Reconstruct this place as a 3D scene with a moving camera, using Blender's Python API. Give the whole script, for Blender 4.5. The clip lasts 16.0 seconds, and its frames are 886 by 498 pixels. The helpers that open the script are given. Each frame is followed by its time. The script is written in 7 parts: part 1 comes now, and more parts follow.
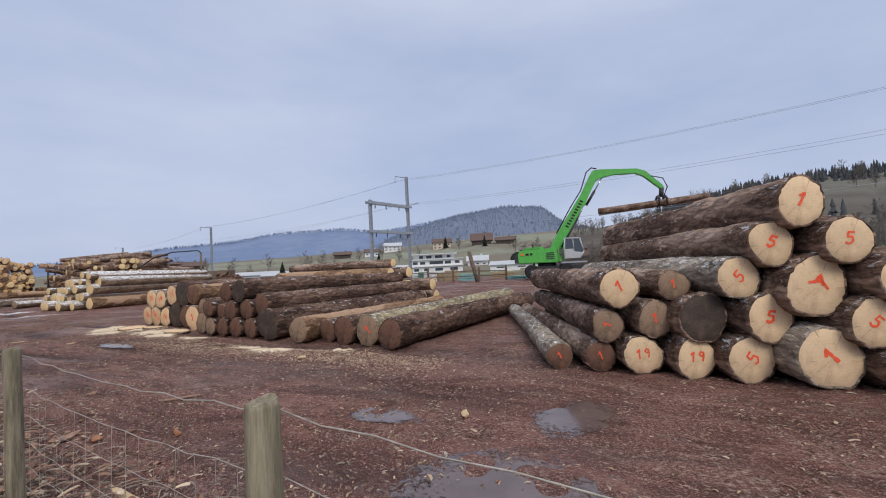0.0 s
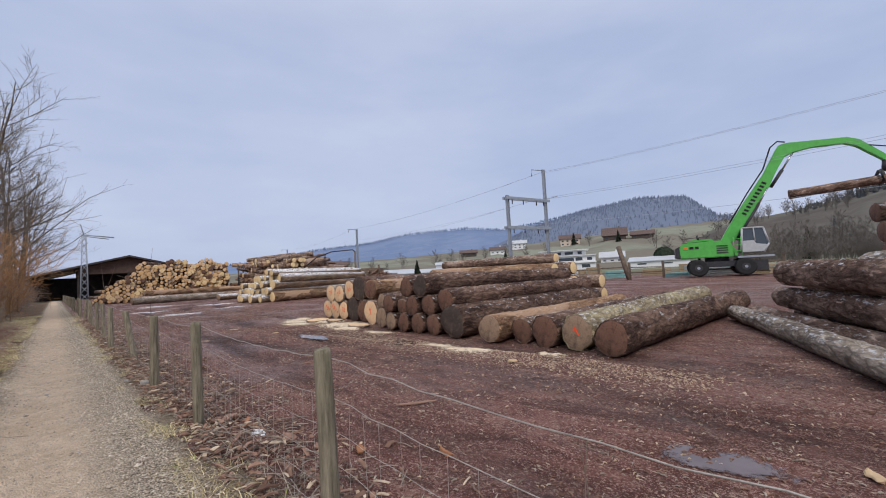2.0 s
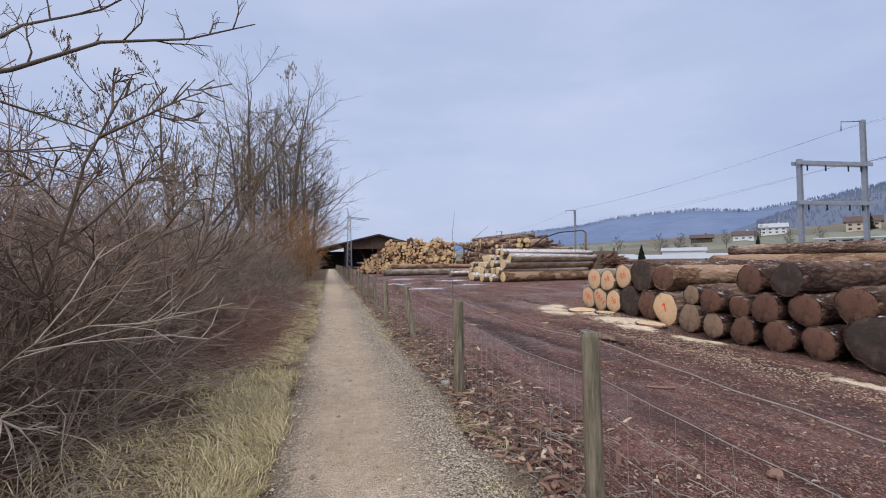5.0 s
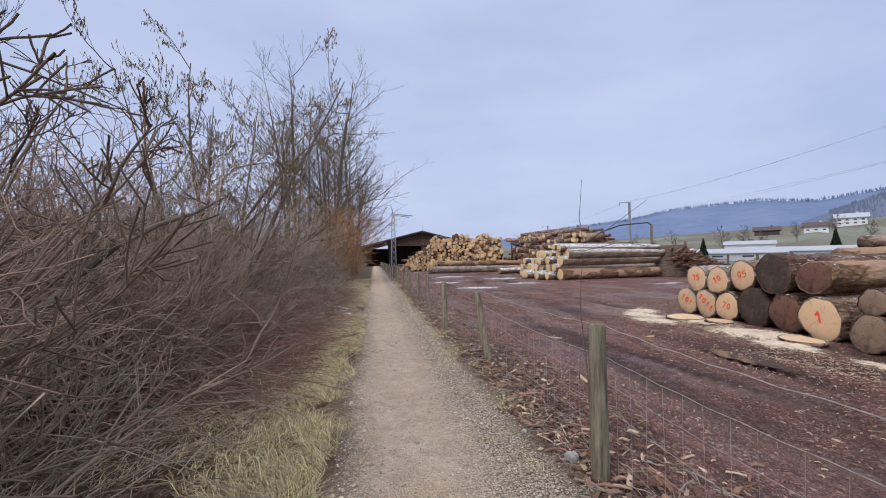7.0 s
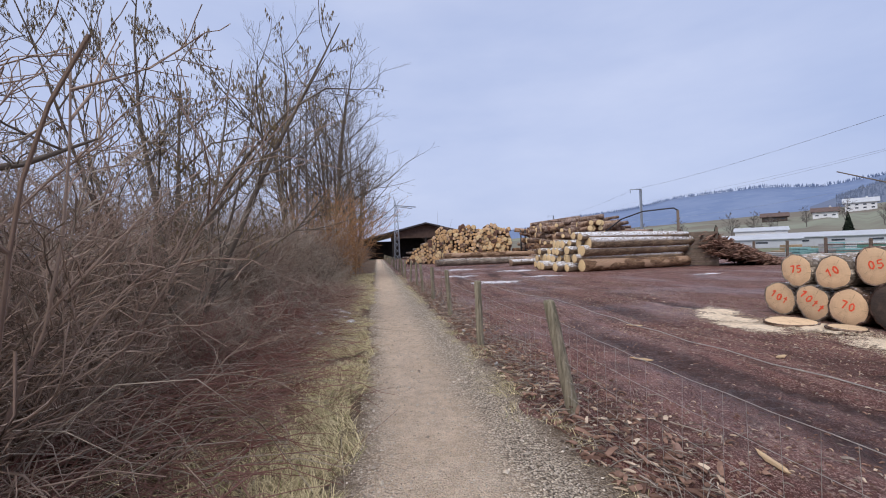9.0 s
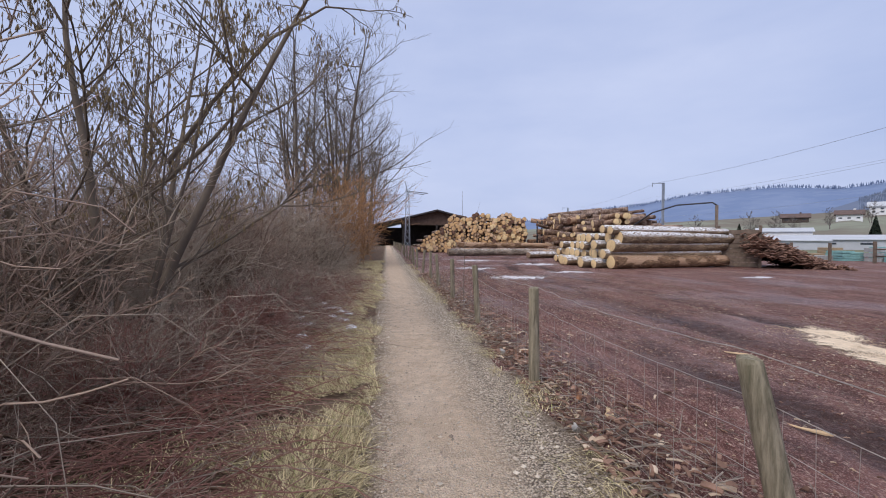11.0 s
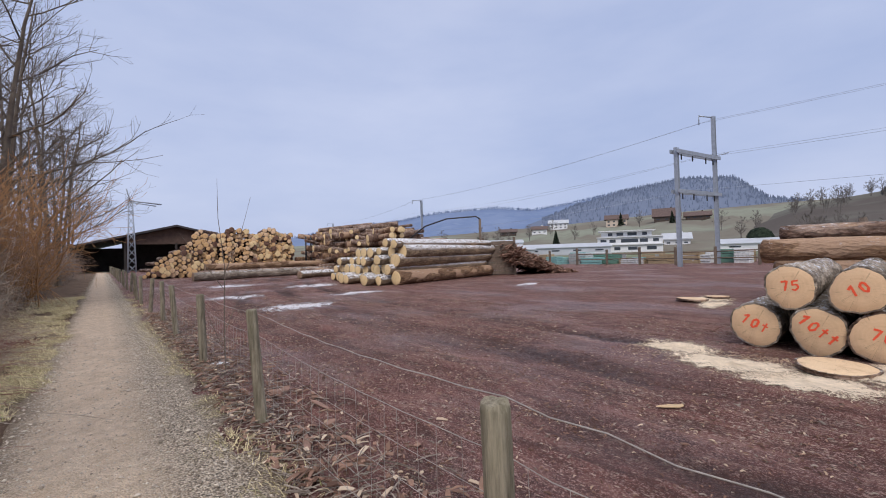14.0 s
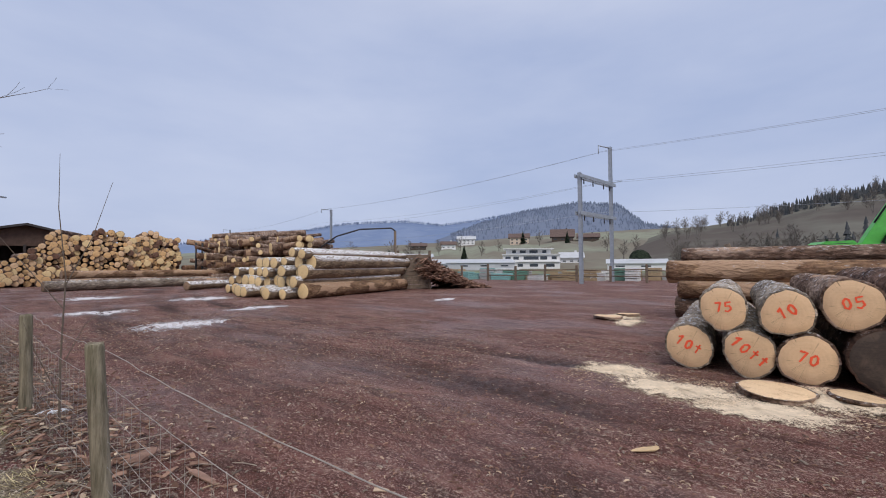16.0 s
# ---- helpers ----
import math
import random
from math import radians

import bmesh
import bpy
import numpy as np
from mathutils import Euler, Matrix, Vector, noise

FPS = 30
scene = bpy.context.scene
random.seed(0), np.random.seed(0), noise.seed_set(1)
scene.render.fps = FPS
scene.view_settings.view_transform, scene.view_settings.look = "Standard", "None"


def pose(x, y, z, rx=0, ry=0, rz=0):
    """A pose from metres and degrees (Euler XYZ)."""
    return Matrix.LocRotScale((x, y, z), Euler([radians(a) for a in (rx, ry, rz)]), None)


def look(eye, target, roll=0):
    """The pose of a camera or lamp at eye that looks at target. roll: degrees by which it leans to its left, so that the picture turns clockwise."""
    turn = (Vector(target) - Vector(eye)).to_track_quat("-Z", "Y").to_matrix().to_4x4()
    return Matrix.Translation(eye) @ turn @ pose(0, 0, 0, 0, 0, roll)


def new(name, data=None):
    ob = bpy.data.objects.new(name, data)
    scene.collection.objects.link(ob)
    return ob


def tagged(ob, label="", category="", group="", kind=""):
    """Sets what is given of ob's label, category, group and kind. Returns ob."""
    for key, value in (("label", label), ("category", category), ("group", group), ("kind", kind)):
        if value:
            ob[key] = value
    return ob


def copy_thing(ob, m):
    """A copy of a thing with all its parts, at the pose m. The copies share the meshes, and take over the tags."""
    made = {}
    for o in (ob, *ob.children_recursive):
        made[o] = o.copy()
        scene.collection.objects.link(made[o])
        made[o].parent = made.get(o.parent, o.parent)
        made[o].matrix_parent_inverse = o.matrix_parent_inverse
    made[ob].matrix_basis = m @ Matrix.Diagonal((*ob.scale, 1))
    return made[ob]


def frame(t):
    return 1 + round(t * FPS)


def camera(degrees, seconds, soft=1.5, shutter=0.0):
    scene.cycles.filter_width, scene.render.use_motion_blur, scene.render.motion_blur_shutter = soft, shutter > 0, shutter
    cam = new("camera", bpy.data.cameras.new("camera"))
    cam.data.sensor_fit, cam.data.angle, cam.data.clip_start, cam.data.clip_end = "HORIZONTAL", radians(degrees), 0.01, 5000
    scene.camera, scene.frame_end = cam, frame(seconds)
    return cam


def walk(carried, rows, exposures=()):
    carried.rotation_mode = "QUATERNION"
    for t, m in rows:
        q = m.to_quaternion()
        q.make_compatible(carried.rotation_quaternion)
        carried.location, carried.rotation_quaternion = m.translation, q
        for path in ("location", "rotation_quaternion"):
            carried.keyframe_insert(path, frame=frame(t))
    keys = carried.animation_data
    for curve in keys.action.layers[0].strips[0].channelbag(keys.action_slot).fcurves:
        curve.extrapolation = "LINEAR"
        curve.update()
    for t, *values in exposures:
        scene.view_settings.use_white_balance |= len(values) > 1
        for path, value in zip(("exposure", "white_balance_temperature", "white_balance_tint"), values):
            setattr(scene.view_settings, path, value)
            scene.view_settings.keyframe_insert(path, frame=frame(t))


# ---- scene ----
cam = camera(92.9, 16.0, 1.0)
PATH = [
    (0, (0.041, 0.016, 1.52), (1.761, 1.032, 1.611), -2.9),
    (0.5, (0.07, 0.417, 1.531), (1.736, 1.518, 1.629), -3.9),
    (1, (0.011, 0.877, 1.545), (1.603, 2.082, 1.657), -3.9),
    (1.5, (-0.003, 1.38, 1.528), (1.447, 2.752, 1.653), -4.0),
    (2, (-0.059, 1.89, 1.507), (1.297, 3.356, 1.619), -3.1),
    (2.5, (-0.086, 2.393, 1.488), (1.125, 3.982, 1.575), -3.0),
    (3, (-0.092, 2.886, 1.493), (0.909, 4.616, 1.567), -0.9),
    (3.5, (-0.365, 3.293, 1.561), (0.506, 5.092, 1.624), 0.5),
    (4, (-0.359, 3.916, 1.528), (0.338, 5.79, 1.583), -0.6),
    (4.5, (-0.4, 4.477, 1.526), (0.221, 6.377, 1.583), -0.5),
    (4.7, (-0.402, 4.699, 1.529), (0.179, 6.612, 1.588), -0.5),
    (6.8, (-0.472, 6.76, 1.547), (-0.144, 8.732, 1.603), -0.9),
    (7, (-0.485, 7.01, 1.556), (-0.161, 8.983, 1.604), -1.0),
    (7.5, (-0.475, 7.624, 1.554), (-0.17, 9.6, 1.584), -2.8),
    (8, (-0.558, 8.242, 1.556), (-0.251, 10.218, 1.586), -1.4),
    (8.5, (-0.57, 8.806, 1.546), (-0.271, 10.784, 1.56), -2.6),
    (9, (-0.59, 9.424, 1.567), (-0.278, 11.4, 1.577), -1.9),
    (9.2, (-0.635, 9.683, 1.598), (-0.314, 11.657, 1.608), -1.3),
    (11.3, (-0.615, 11.955, 1.591), (-0.349, 13.936, 1.543), 0.4),
    (11.5, (-0.619, 12.204, 1.602), (-0.339, 14.184, 1.578), -1.1),
    (12, (-0.585, 12.848, 1.599), (-0.203, 14.811, 1.577), -1.0),
    (12.5, (-0.492, 13.509, 1.576), (0.148, 15.404, 1.562), -0.8),
    (13, (-0.296, 14.146, 1.538), (0.546, 15.960, 1.535), -0.7),
    (13.5, (-0.2, 14.638, 1.598), (0.796, 16.373, 1.607), -1.5),
    (14, (-0.083, 15.036, 1.606), (1.178, 16.588, 1.625), -1.8),
    (14.5, (-0.016, 15.37, 1.59), (1.33, 16.849, 1.628), -2.2),
    (15, (0.133, 15.631, 1.629), (1.538, 17.052, 1.689), -2.4),
    (15.5, (0.233, 15.828, 1.618), (1.758, 17.119, 1.701), -1.3),
    (16, (0.316, 15.963, 1.612), (1.878, 17.209, 1.686), -0.3),
]
walk(cam, [(t, look(eye, target, roll)) for t, eye, target, roll in PATH],
     ((0, 0.0, 6430, 9), (1.5, 0.0, 6380, 10), (4.5, 0.03, 6280, 11), (7, 0.09, 6150, 12), (12.5, 0.09, 6150, 14), (14.5, 0.02, 6290, 12), (16, -0.02, 6340, 11)))

# ---- world, sun ----
world = bpy.data.worlds.new("world")
scene.world = world
world.use_nodes = True


def overcast(nt):
    n, l = nt.nodes, nt.links
    n.clear()
    out = n.new("ShaderNodeOutputWorld")
    bg = n.new("ShaderNodeBackground")
    sky = n.new("ShaderNodeTexSky")
    sky.sky_type, sky.sun_disc = "NISHITA", False
    sky.sun_elevation, sky.sun_rotation = radians(40), radians(-138)
    sky.air_density, sky.dust_density = 1.2, 3.0
    dim = n.new("ShaderNodeMix")
    dim.data_type = "RGBA"
    dim.blend_type = "MULTIPLY"
    dim.inputs[0].default_value = 1.0
    dim.inputs[7].default_value = (0.07, 0.07, 0.07, 1)
    l.new(sky.outputs[0], dim.inputs[6])
    tc = n.new("ShaderNodeTexCoord")
    mp = n.new("ShaderNodeMapping")
    mp.inputs["Scale"].default_value = (1.0, 1.0, 3.2)
    l.new(tc.outputs["Generated"], mp.inputs[0])
    nz = n.new("ShaderNodeTexNoise")
    nz.inputs["Scale"].default_value, nz.inputs["Detail"].default_value = 1.6, 5
    nz.inputs["Roughness"].default_value = 0.55
    l.new(mp.outputs[0], nz.inputs[0])
    ramp = n.new("ShaderNodeValToRGB")
    ramp.color_ramp.elements[0].position, ramp.color_ramp.elements[1].position = 0.30, 0.72
    ramp.color_ramp.elements[0].color = (0.445, 0.525, 0.745, 1)
    ramp.color_ramp.elements[1].color = (0.60, 0.66, 0.84, 1)
    l.new(nz.outputs[0], ramp.inputs[0])
    mix = n.new("ShaderNodeMix")
    mix.data_type = "RGBA"
    mix.inputs[0].default_value = 0.88
    l.new(dim.outputs[2], mix.inputs[6])
    l.new(ramp.outputs[0], mix.inputs[7])
    # an overcast sky is brightest overhead
    sep = n.new("ShaderNodeSeparateXYZ")
    l.new(tc.outputs["Generated"], sep.inputs[0])
    zen = n.new("ShaderNodeMapRange")
    zen.interpolation_type = "SMOOTHSTEP"
    for i, v in enumerate((0.42, 1.0, 0.0, 1.0)):
        zen.inputs[1 + i].default_value = v
    l.new(sep.outputs[2], zen.inputs[0])
    top = n.new("ShaderNodeMix")
    top.data_type = "RGBA"
    top.inputs[7].default_value = (1.02, 0.98, 0.98, 1)
    l.new(zen.outputs[0], top.inputs[0])
    l.new(mix.outputs[2], top.inputs[6])
    l.new(top.outputs[2], bg.inputs[0])
    l.new(bg.outputs[0], out.inputs[0])


overcast(world.node_tree)
sun = new("sun", bpy.data.lights.new("sun", "SUN"))
sun.data.energy, sun.data.angle, sun.data.color = 1.5, radians(25), (1.0, 0.91, 0.79)
sun.matrix_world = look((0, 0, 60), (28, 31, 24))

# ---- helpers ----


def part(name, bm, material, parent=None, label=""):
    me = bpy.data.meshes.new(name)
    bm.to_mesh(me)
    bm.free()
    return put_mesh(name, me, material, parent, label)


def put_mesh(name, me, material, parent=None, label=""):
    if material is not None and not me.materials:
        me.materials.append(material)
    ob = new(name, me)
    if parent is not None:
        ob.parent = parent
    if label:
        ob["label"] = label
    return ob


def raw_mesh(name, verts, faces, smooth=True):
    me = bpy.data.meshes.new(name)
    me.from_pydata([tuple(v) for v in verts], [], [tuple(q) for q in faces])
    if smooth:
        me.shade_smooth()
    me.update()
    return me


def box(bm, cx, cy, cz, sx, sy, sz, bevel=0.0, m=None):
    r = bmesh.ops.create_cube(bm, size=1.0)
    vs = r["verts"]
    bmesh.ops.scale(bm, vec=(sx, sy, sz), verts=vs)
    if bevel > 0:
        es = list({e for v in vs for e in v.link_edges})
        r2 = bmesh.ops.bevel(bm, geom=es, offset=bevel, segments=1, affect="EDGES")
        vs = list({v for q in r2["faces"] for v in q.verts} | {v for v in vs if v.is_valid})
    bmesh.ops.translate(bm, vec=(cx, cy, cz), verts=vs)
    if m is not None:
        bmesh.ops.transform(bm, matrix=m, verts=vs)
    return vs


def tube_bm(bm, pts, radii, sides=8, cap=True):
    """A round bar along pts."""
    rings = []
    up = Vector((0, 0, 1))
    for i, p in enumerate(pts):
        a = Vector(pts[max(i - 1, 0)])
        b = Vector(pts[min(i + 1, len(pts) - 1)])
        d = (b - a).normalized()
        s = d.cross(up)
        if s.length < 1e-3:
            s = d.cross(Vector((1, 0, 0)))
        s.normalize()
        u = s.cross(d)
        r = radii[i] if hasattr(radii, "__len__") else radii
        rings.append([bm.verts.new(Vector(p) + (s * math.cos(k * math.tau / sides) + u * math.sin(k * math.tau / sides)) * r) for k in range(sides)])
    for a, b in zip(rings, rings[1:]):
        for k in range(sides):
            q = bm.faces.new((a[k], a[(k + 1) % sides], b[(k + 1) % sides], b[k]))
            q.smooth = True
    if cap:
        bm.faces.new(list(reversed(rings[0])))
        bm.faces.new(rings[-1])


def bar(name, a, b, r, material, parent=None, sides=8, label=""):
    bm = bmesh.new()
    tube_bm(bm, [a, b], r, sides)
    return part(name, bm, material, parent, label)


def empty(name, m, label, category, group="", kind=""):
    ob = new(name)
    ob.empty_display_size = 0.2
    ob.matrix_world = m
    return tagged(ob, label, category, group, kind)


def fbm(x, y, s, oct=4, off=0.0):
    v, a = 0.0, 0.5
    for i in range(oct):
        v += a * noise.noise((x * s + off, y * s - off * 0.7, off))
        s, a = s * 2.1, a * 0.5
    return v


TABLES = {}


def vnoise(x, y, cell, rng_seed):
    """Smooth value noise on arrays."""
    if rng_seed not in TABLES:
        TABLES[rng_seed] = np.random.default_rng(rng_seed).random((256, 256))
    t = TABLES[rng_seed]
    fx, fy = x / cell, y / cell
    ix, iy = np.floor(fx).astype(int), np.floor(fy).astype(int)
    ux, uy = fx - ix, fy - iy
    ux, uy = ux * ux * (3 - 2 * ux), uy * uy * (3 - 2 * uy)
    g = lambda a, b: t[a % 256, b % 256]
    return (g(ix, iy) * (1 - ux) + g(ix + 1, iy) * ux) * (1 - uy) + (g(ix, iy + 1) * (1 - ux) + g(ix + 1, iy + 1) * ux) * uy - 0.5


# ---- materials ----


BUILDERS = {}


class Mat:
    """A small builder of node materials."""

    def __init__(self, name, rough=0.8, metal=0.0, spec=0.35):
        self.m = bpy.data.materials.new(name)
        self.m.use_nodes = True
        self.t = self.m.node_tree
        self.n, self.l = self.t.nodes, self.t.links
        self.b = self.n["Principled BSDF"]
        self.b.inputs["Roughness"].default_value = rough
        self.b.inputs["Metallic"].default_value = metal
        self.b.inputs["Specular IOR Level"].default_value = spec
        self.tc = self.n.new("ShaderNodeTexCoord")
        self.bumped = None
        BUILDERS[self.m.name] = self

    def coords(self, kind="Object", scale=(1, 1, 1)):
        mp = self.n.new("ShaderNodeMapping")
        mp.inputs["Scale"].default_value = scale
        if kind == "World":
            g = self.n.new("ShaderNodeNewGeometry")
            self.l.new(g.outputs["Position"], mp.inputs[0])
        else:
            self.l.new(self.tc.outputs[kind], mp.inputs[0])
        return mp.outputs[0]

    def noise(self, scale, detail=4, rough=0.6, vec=None, distort=0.0):
        t = self.n.new("ShaderNodeTexNoise")
        t.inputs["Scale"].default_value, t.inputs["Detail"].default_value = scale, detail
        t.inputs["Roughness"].default_value, t.inputs["Distortion"].default_value = rough, distort
        self.l.new(vec if vec is not None else self.coords(), t.inputs["Vector"])
        return t.outputs[0]

    def voronoi(self, scale, vec=None, feature="F1", out=0):
        t = self.n.new("ShaderNodeTexVoronoi")
        t.feature = feature
        t.inputs["Scale"].default_value = scale
        self.l.new(vec if vec is not None else self.coords(), t.inputs["Vector"])
        return t.outputs[out]

    def ramp(self, fac, stops):
        r = self.n.new("ShaderNodeValToRGB")
        e = r.color_ramp.elements
        while len(e) < len(stops):
            e.new(0.5)
        for el, (p, c) in zip(e, stops):
            el.position = p
            el.color = (c, c, c, 1) if isinstance(c, (int, float)) else (*c, 1)
        self.l.new(fac, r.inputs[0])
        return r.outputs[0]

    def mix(self, fac, a, b, mode="MIX"):
        x = self.n.new("ShaderNodeMix")
        x.data_type, x.blend_type = "RGBA", mode
        for v, i in ((fac, 0), (a, 6), (b, 7)):
            if isinstance(v, (int, float)):
                x.inputs[i].default_value = v if i == 0 else (v, v, v, 1)
            elif isinstance(v, tuple):
                x.inputs[i].default_value = (*v, 1)
            else:
                self.l.new(v, x.inputs[i])
        return x.outputs[2]

    def math(self, op, a, b=0.0):
        x = self.n.new("ShaderNodeMath")
        x.operation = op
        for v, i in ((a, 0), (b, 1)):
            if isinstance(v, (int, float)):
                x.inputs[i].default_value = v
            else:
                self.l.new(v, x.inputs[i])
        return x.outputs[0]

    def up(self, lo=0.3, hi=0.9):
        g = self.n.new("ShaderNodeNewGeometry")
        s = self.n.new("ShaderNodeSeparateXYZ")
        self.l.new(g.outputs["Normal"], s.inputs[0])
        return self.ramp(s.outputs[2], [(lo, 0.0), (hi, 1.0)])

    def random(self):
        return self.n.new("ShaderNodeObjectInfo").outputs["Random"]

    def island(self):
        return self.n.new("ShaderNodeNewGeometry").outputs["Random Per Island"]

    def color(self, c):
        if isinstance(c, tuple):
            self.b.inputs["Base Color"].default_value = (*c, 1)
        else:
            self.l.new(c, self.b.inputs["Base Color"])
        return self

    def rough(self, v):
        self.l.new(v, self.b.inputs["Roughness"])
        return self

    def bump(self, h, strength=0.5, dist=0.02):
        b = self.n.new("ShaderNodeBump")
        b.inputs["Strength"].default_value, b.inputs["Distance"].default_value = strength, dist
        self.l.new(h, b.inputs["Height"])
        if self.bumped is not None:
            self.l.new(self.bumped, b.inputs["Normal"])
        self.bumped = b.outputs[0]
        self.l.new(self.bumped, self.b.inputs["Normal"])
        return self


def bark_mat(name, dark, mid, light, frost=0.0, frost_col=(0.72, 0.74, 0.78), peel=0.0, lo=0.25, hi=0.85):
    k = Mat(name, 0.9, spec=0.2)
    vec = k.coords("Object", (1.0, 0.38, 1.0))
    wn = k.n.new("ShaderNodeTexNoise")
    wn.inputs["Scale"].default_value, wn.inputs["Detail"].default_value = 7.0, 4
    k.l.new(vec, wn.inputs["Vector"])
    wv = k.n.new("ShaderNodeVectorMath")
    wv.operation = "MULTIPLY_ADD"
    wv.inputs[1].default_value = (0.16, 0.16, 0.16)
    k.l.new(wn.outputs["Color"], wv.inputs[0])
    k.l.new(vec, wv.inputs[2])
    vec = wv.outputs[0]
    big = k.noise(2.2, 4, 0.6, vec)
    plates = k.voronoi(13, vec)
    fine = k.noise(34, 5, 0.7, vec)
    col = k.mix(k.ramp(fine, [(0.3, 0.0), (0.72, 1.0)]), dark, mid)
    col = k.mix(k.ramp(big, [(0.44, 0.0), (0.62, 0.8)]), col, light)
    col = k.mix(k.ramp(plates, [(0.45, 0.0), (0.8, 0.55)]), col, tuple(c * 0.6 for c in dark))
    col = k.mix(0.45, col, k.mix(k.random(), 0.55, 1.35), "MULTIPLY")
    col = k.mix(k.ramp(k.noise(9, 4, 0.7, vec), [(0.60, 0.0), (0.68, 0.7)]), col, tuple(min(1, c * 1.45) for c in light))
    if peel > 0:
        col = k.mix(k.ramp(k.noise(1.4, 3, 0.5, vec, 0.4), [(0.70 - peel * 0.25, 0.0), (0.74 - peel * 0.25, 1.0)]), col, (0.45, 0.30, 0.20))
    if frost > 0:
        speck = k.ramp(k.noise(15, 5, 0.75, vec), [(0.66 - 0.3 * frost, 0.0), (0.74 - 0.3 * frost, 1.0)])
        f = k.math("MULTIPLY", speck, k.up(lo, hi))
        col = k.mix(f, col, frost_col)
    k.color(col)
    k.bump(plates, 1.0, 0.045)
    k.bump(fine, 0.9, 0.025)
    return k.m


def face_mat(name, wood, ring, rim, stain=0.3):
    k = Mat(name, 0.75, spec=0.25)
    vec = k.coords("Object")
    s = k.n.new("ShaderNodeVectorMath")
    s.operation = "LENGTH"
    wob = k.n.new("ShaderNodeVectorMath")
    wob.operation = "MULTIPLY"
    wob.inputs[1].default_value = (1, 0, 1)
    k.l.new(vec, wob.inputs[0])
    k.l.new(wob.outputs[0], s.inputs[0])
    r = k.math("ADD", s.outputs["Value"], k.math("MULTIPLY", k.noise(5, 3, 0.6, vec), 0.09))
    rings = k.math("SINE", k.math("MULTIPLY", r, 620.0))
    rings2 = k.math("SINE", k.math("MULTIPLY", r, 130.0))
    fac = k.math("ADD", k.math("MULTIPLY", rings, 0.16), k.math("ADD", k.math("MULTIPLY", rings2, 0.07), 0.42))
    col = k.mix(fac, wood, ring)
    col = k.mix(k.ramp(k.noise(4.5, 5, 0.65, vec, 0.5), [(0.5, 0.0), (0.75, stain)]), col, rim)
    col = k.mix(k.ramp(r, [(0.05, 0.45), (0.14, 0.0)]), col, ring)
    # drying cracks that run out from the heart
    ang = k.n.new("ShaderNodeVectorMath")
    ang.operation = "NORMALIZE"
    k.l.new(wob.outputs[0], ang.inputs[0])
    crack = k.noise(7.0, 1, 0.4, ang.outputs[0])
    cr = k.math("MULTIPLY", k.ramp(crack, [(0.485, 0.0), (0.5, 1.0), (0.515, 0.0)]), k.ramp(k.noise(6, 2, 0.5, vec), [(0.5, 0.0), (0.6, 0.75)]))
    col = k.mix(cr, col, tuple(c * 0.35 for c in rim))
    saw = k.noise(60, 3, 0.6, k.coords("Object", (0.15, 1, 1.6)))
    col = k.mix(k.ramp(saw, [(0.35, 0.0), (0.7, 0.16)]), col, rim)
    col = k.mix(0.3, col, k.mix(k.random(), 0.72, 1.18), "MULTIPLY")
    k.color(col)
    k.bump(saw, 0.3, 0.004)
    return k.m


BARK_DARK = bark_mat("bark_dark", (0.04, 0.024, 0.018), (0.23, 0.142, 0.105), (0.47, 0.33, 0.255), 0.32)
BARK_OLD = bark_mat("bark_old", (0.024, 0.014, 0.012), (0.14, 0.082, 0.062), (0.25, 0.16, 0.12), 0.28)
BARK_BROWN = bark_mat("bark_brown", (0.05, 0.03, 0.022), (0.28, 0.178, 0.13), (0.50, 0.37, 0.29), 0.32, peel=0.25)
BARK_GREY = bark_mat("bark_grey", (0.11, 0.088, 0.07), (0.38, 0.315, 0.255), (0.54, 0.46, 0.37), 0.45)
BARK_SNOW = bark_mat("bark_snowy", (0.12, 0.085, 0.06), (0.32, 0.23, 0.155), (0.42, 0.31, 0.20), 0.76, (0.82, 0.83, 0.86), lo=0.1, hi=0.5)
BARK_PEEL = bark_mat("bark_peeled", (0.10, 0.055, 0.035), (0.30, 0.18, 0.11), (0.42, 0.27, 0.16), 0.2, peel=0.9)
BARK_MOSS = bark_mat("bark_lichen", (0.11, 0.085, 0.055), (0.34, 0.28, 0.19), (0.44, 0.38, 0.22), 0.4)
FACE_FRESH = face_mat("cut_fresh", (0.84, 0.65, 0.43), (0.72, 0.52, 0.32), (0.50, 0.32, 0.19), 0.75)
FACE_YELLOW = face_mat("cut_yellow", (0.84, 0.66, 0.38), (0.74, 0.53, 0.27), (0.56, 0.39, 0.2), 0.4)
FACE_OLD = face_mat("cut_weathered", (0.23, 0.125, 0.085), (0.12, 0.064, 0.046), (0.028, 0.02, 0.017), 1.0)
FACE_GREY = face_mat("cut_greyed", (0.40, 0.285, 0.20), (0.23, 0.15, 0.10), (0.085, 0.06, 0.048), 1.0)
FACE_BLACK = face_mat("cut_blackened", (0.075, 0.058, 0.05), (0.04, 0.032, 0.029), (0.19, 0.135, 0.10), 0.7)
FACE_ORANGE = face_mat("cut_orange", (0.78, 0.52, 0.27), (0.64, 0.39, 0.18), (0.40, 0.24, 0.12), 0.5)
FACE_PINK = face_mat("cut_pinkish", (0.80, 0.575, 0.36), (0.66, 0.44, 0.26), (0.50, 0.32, 0.19), 0.45)


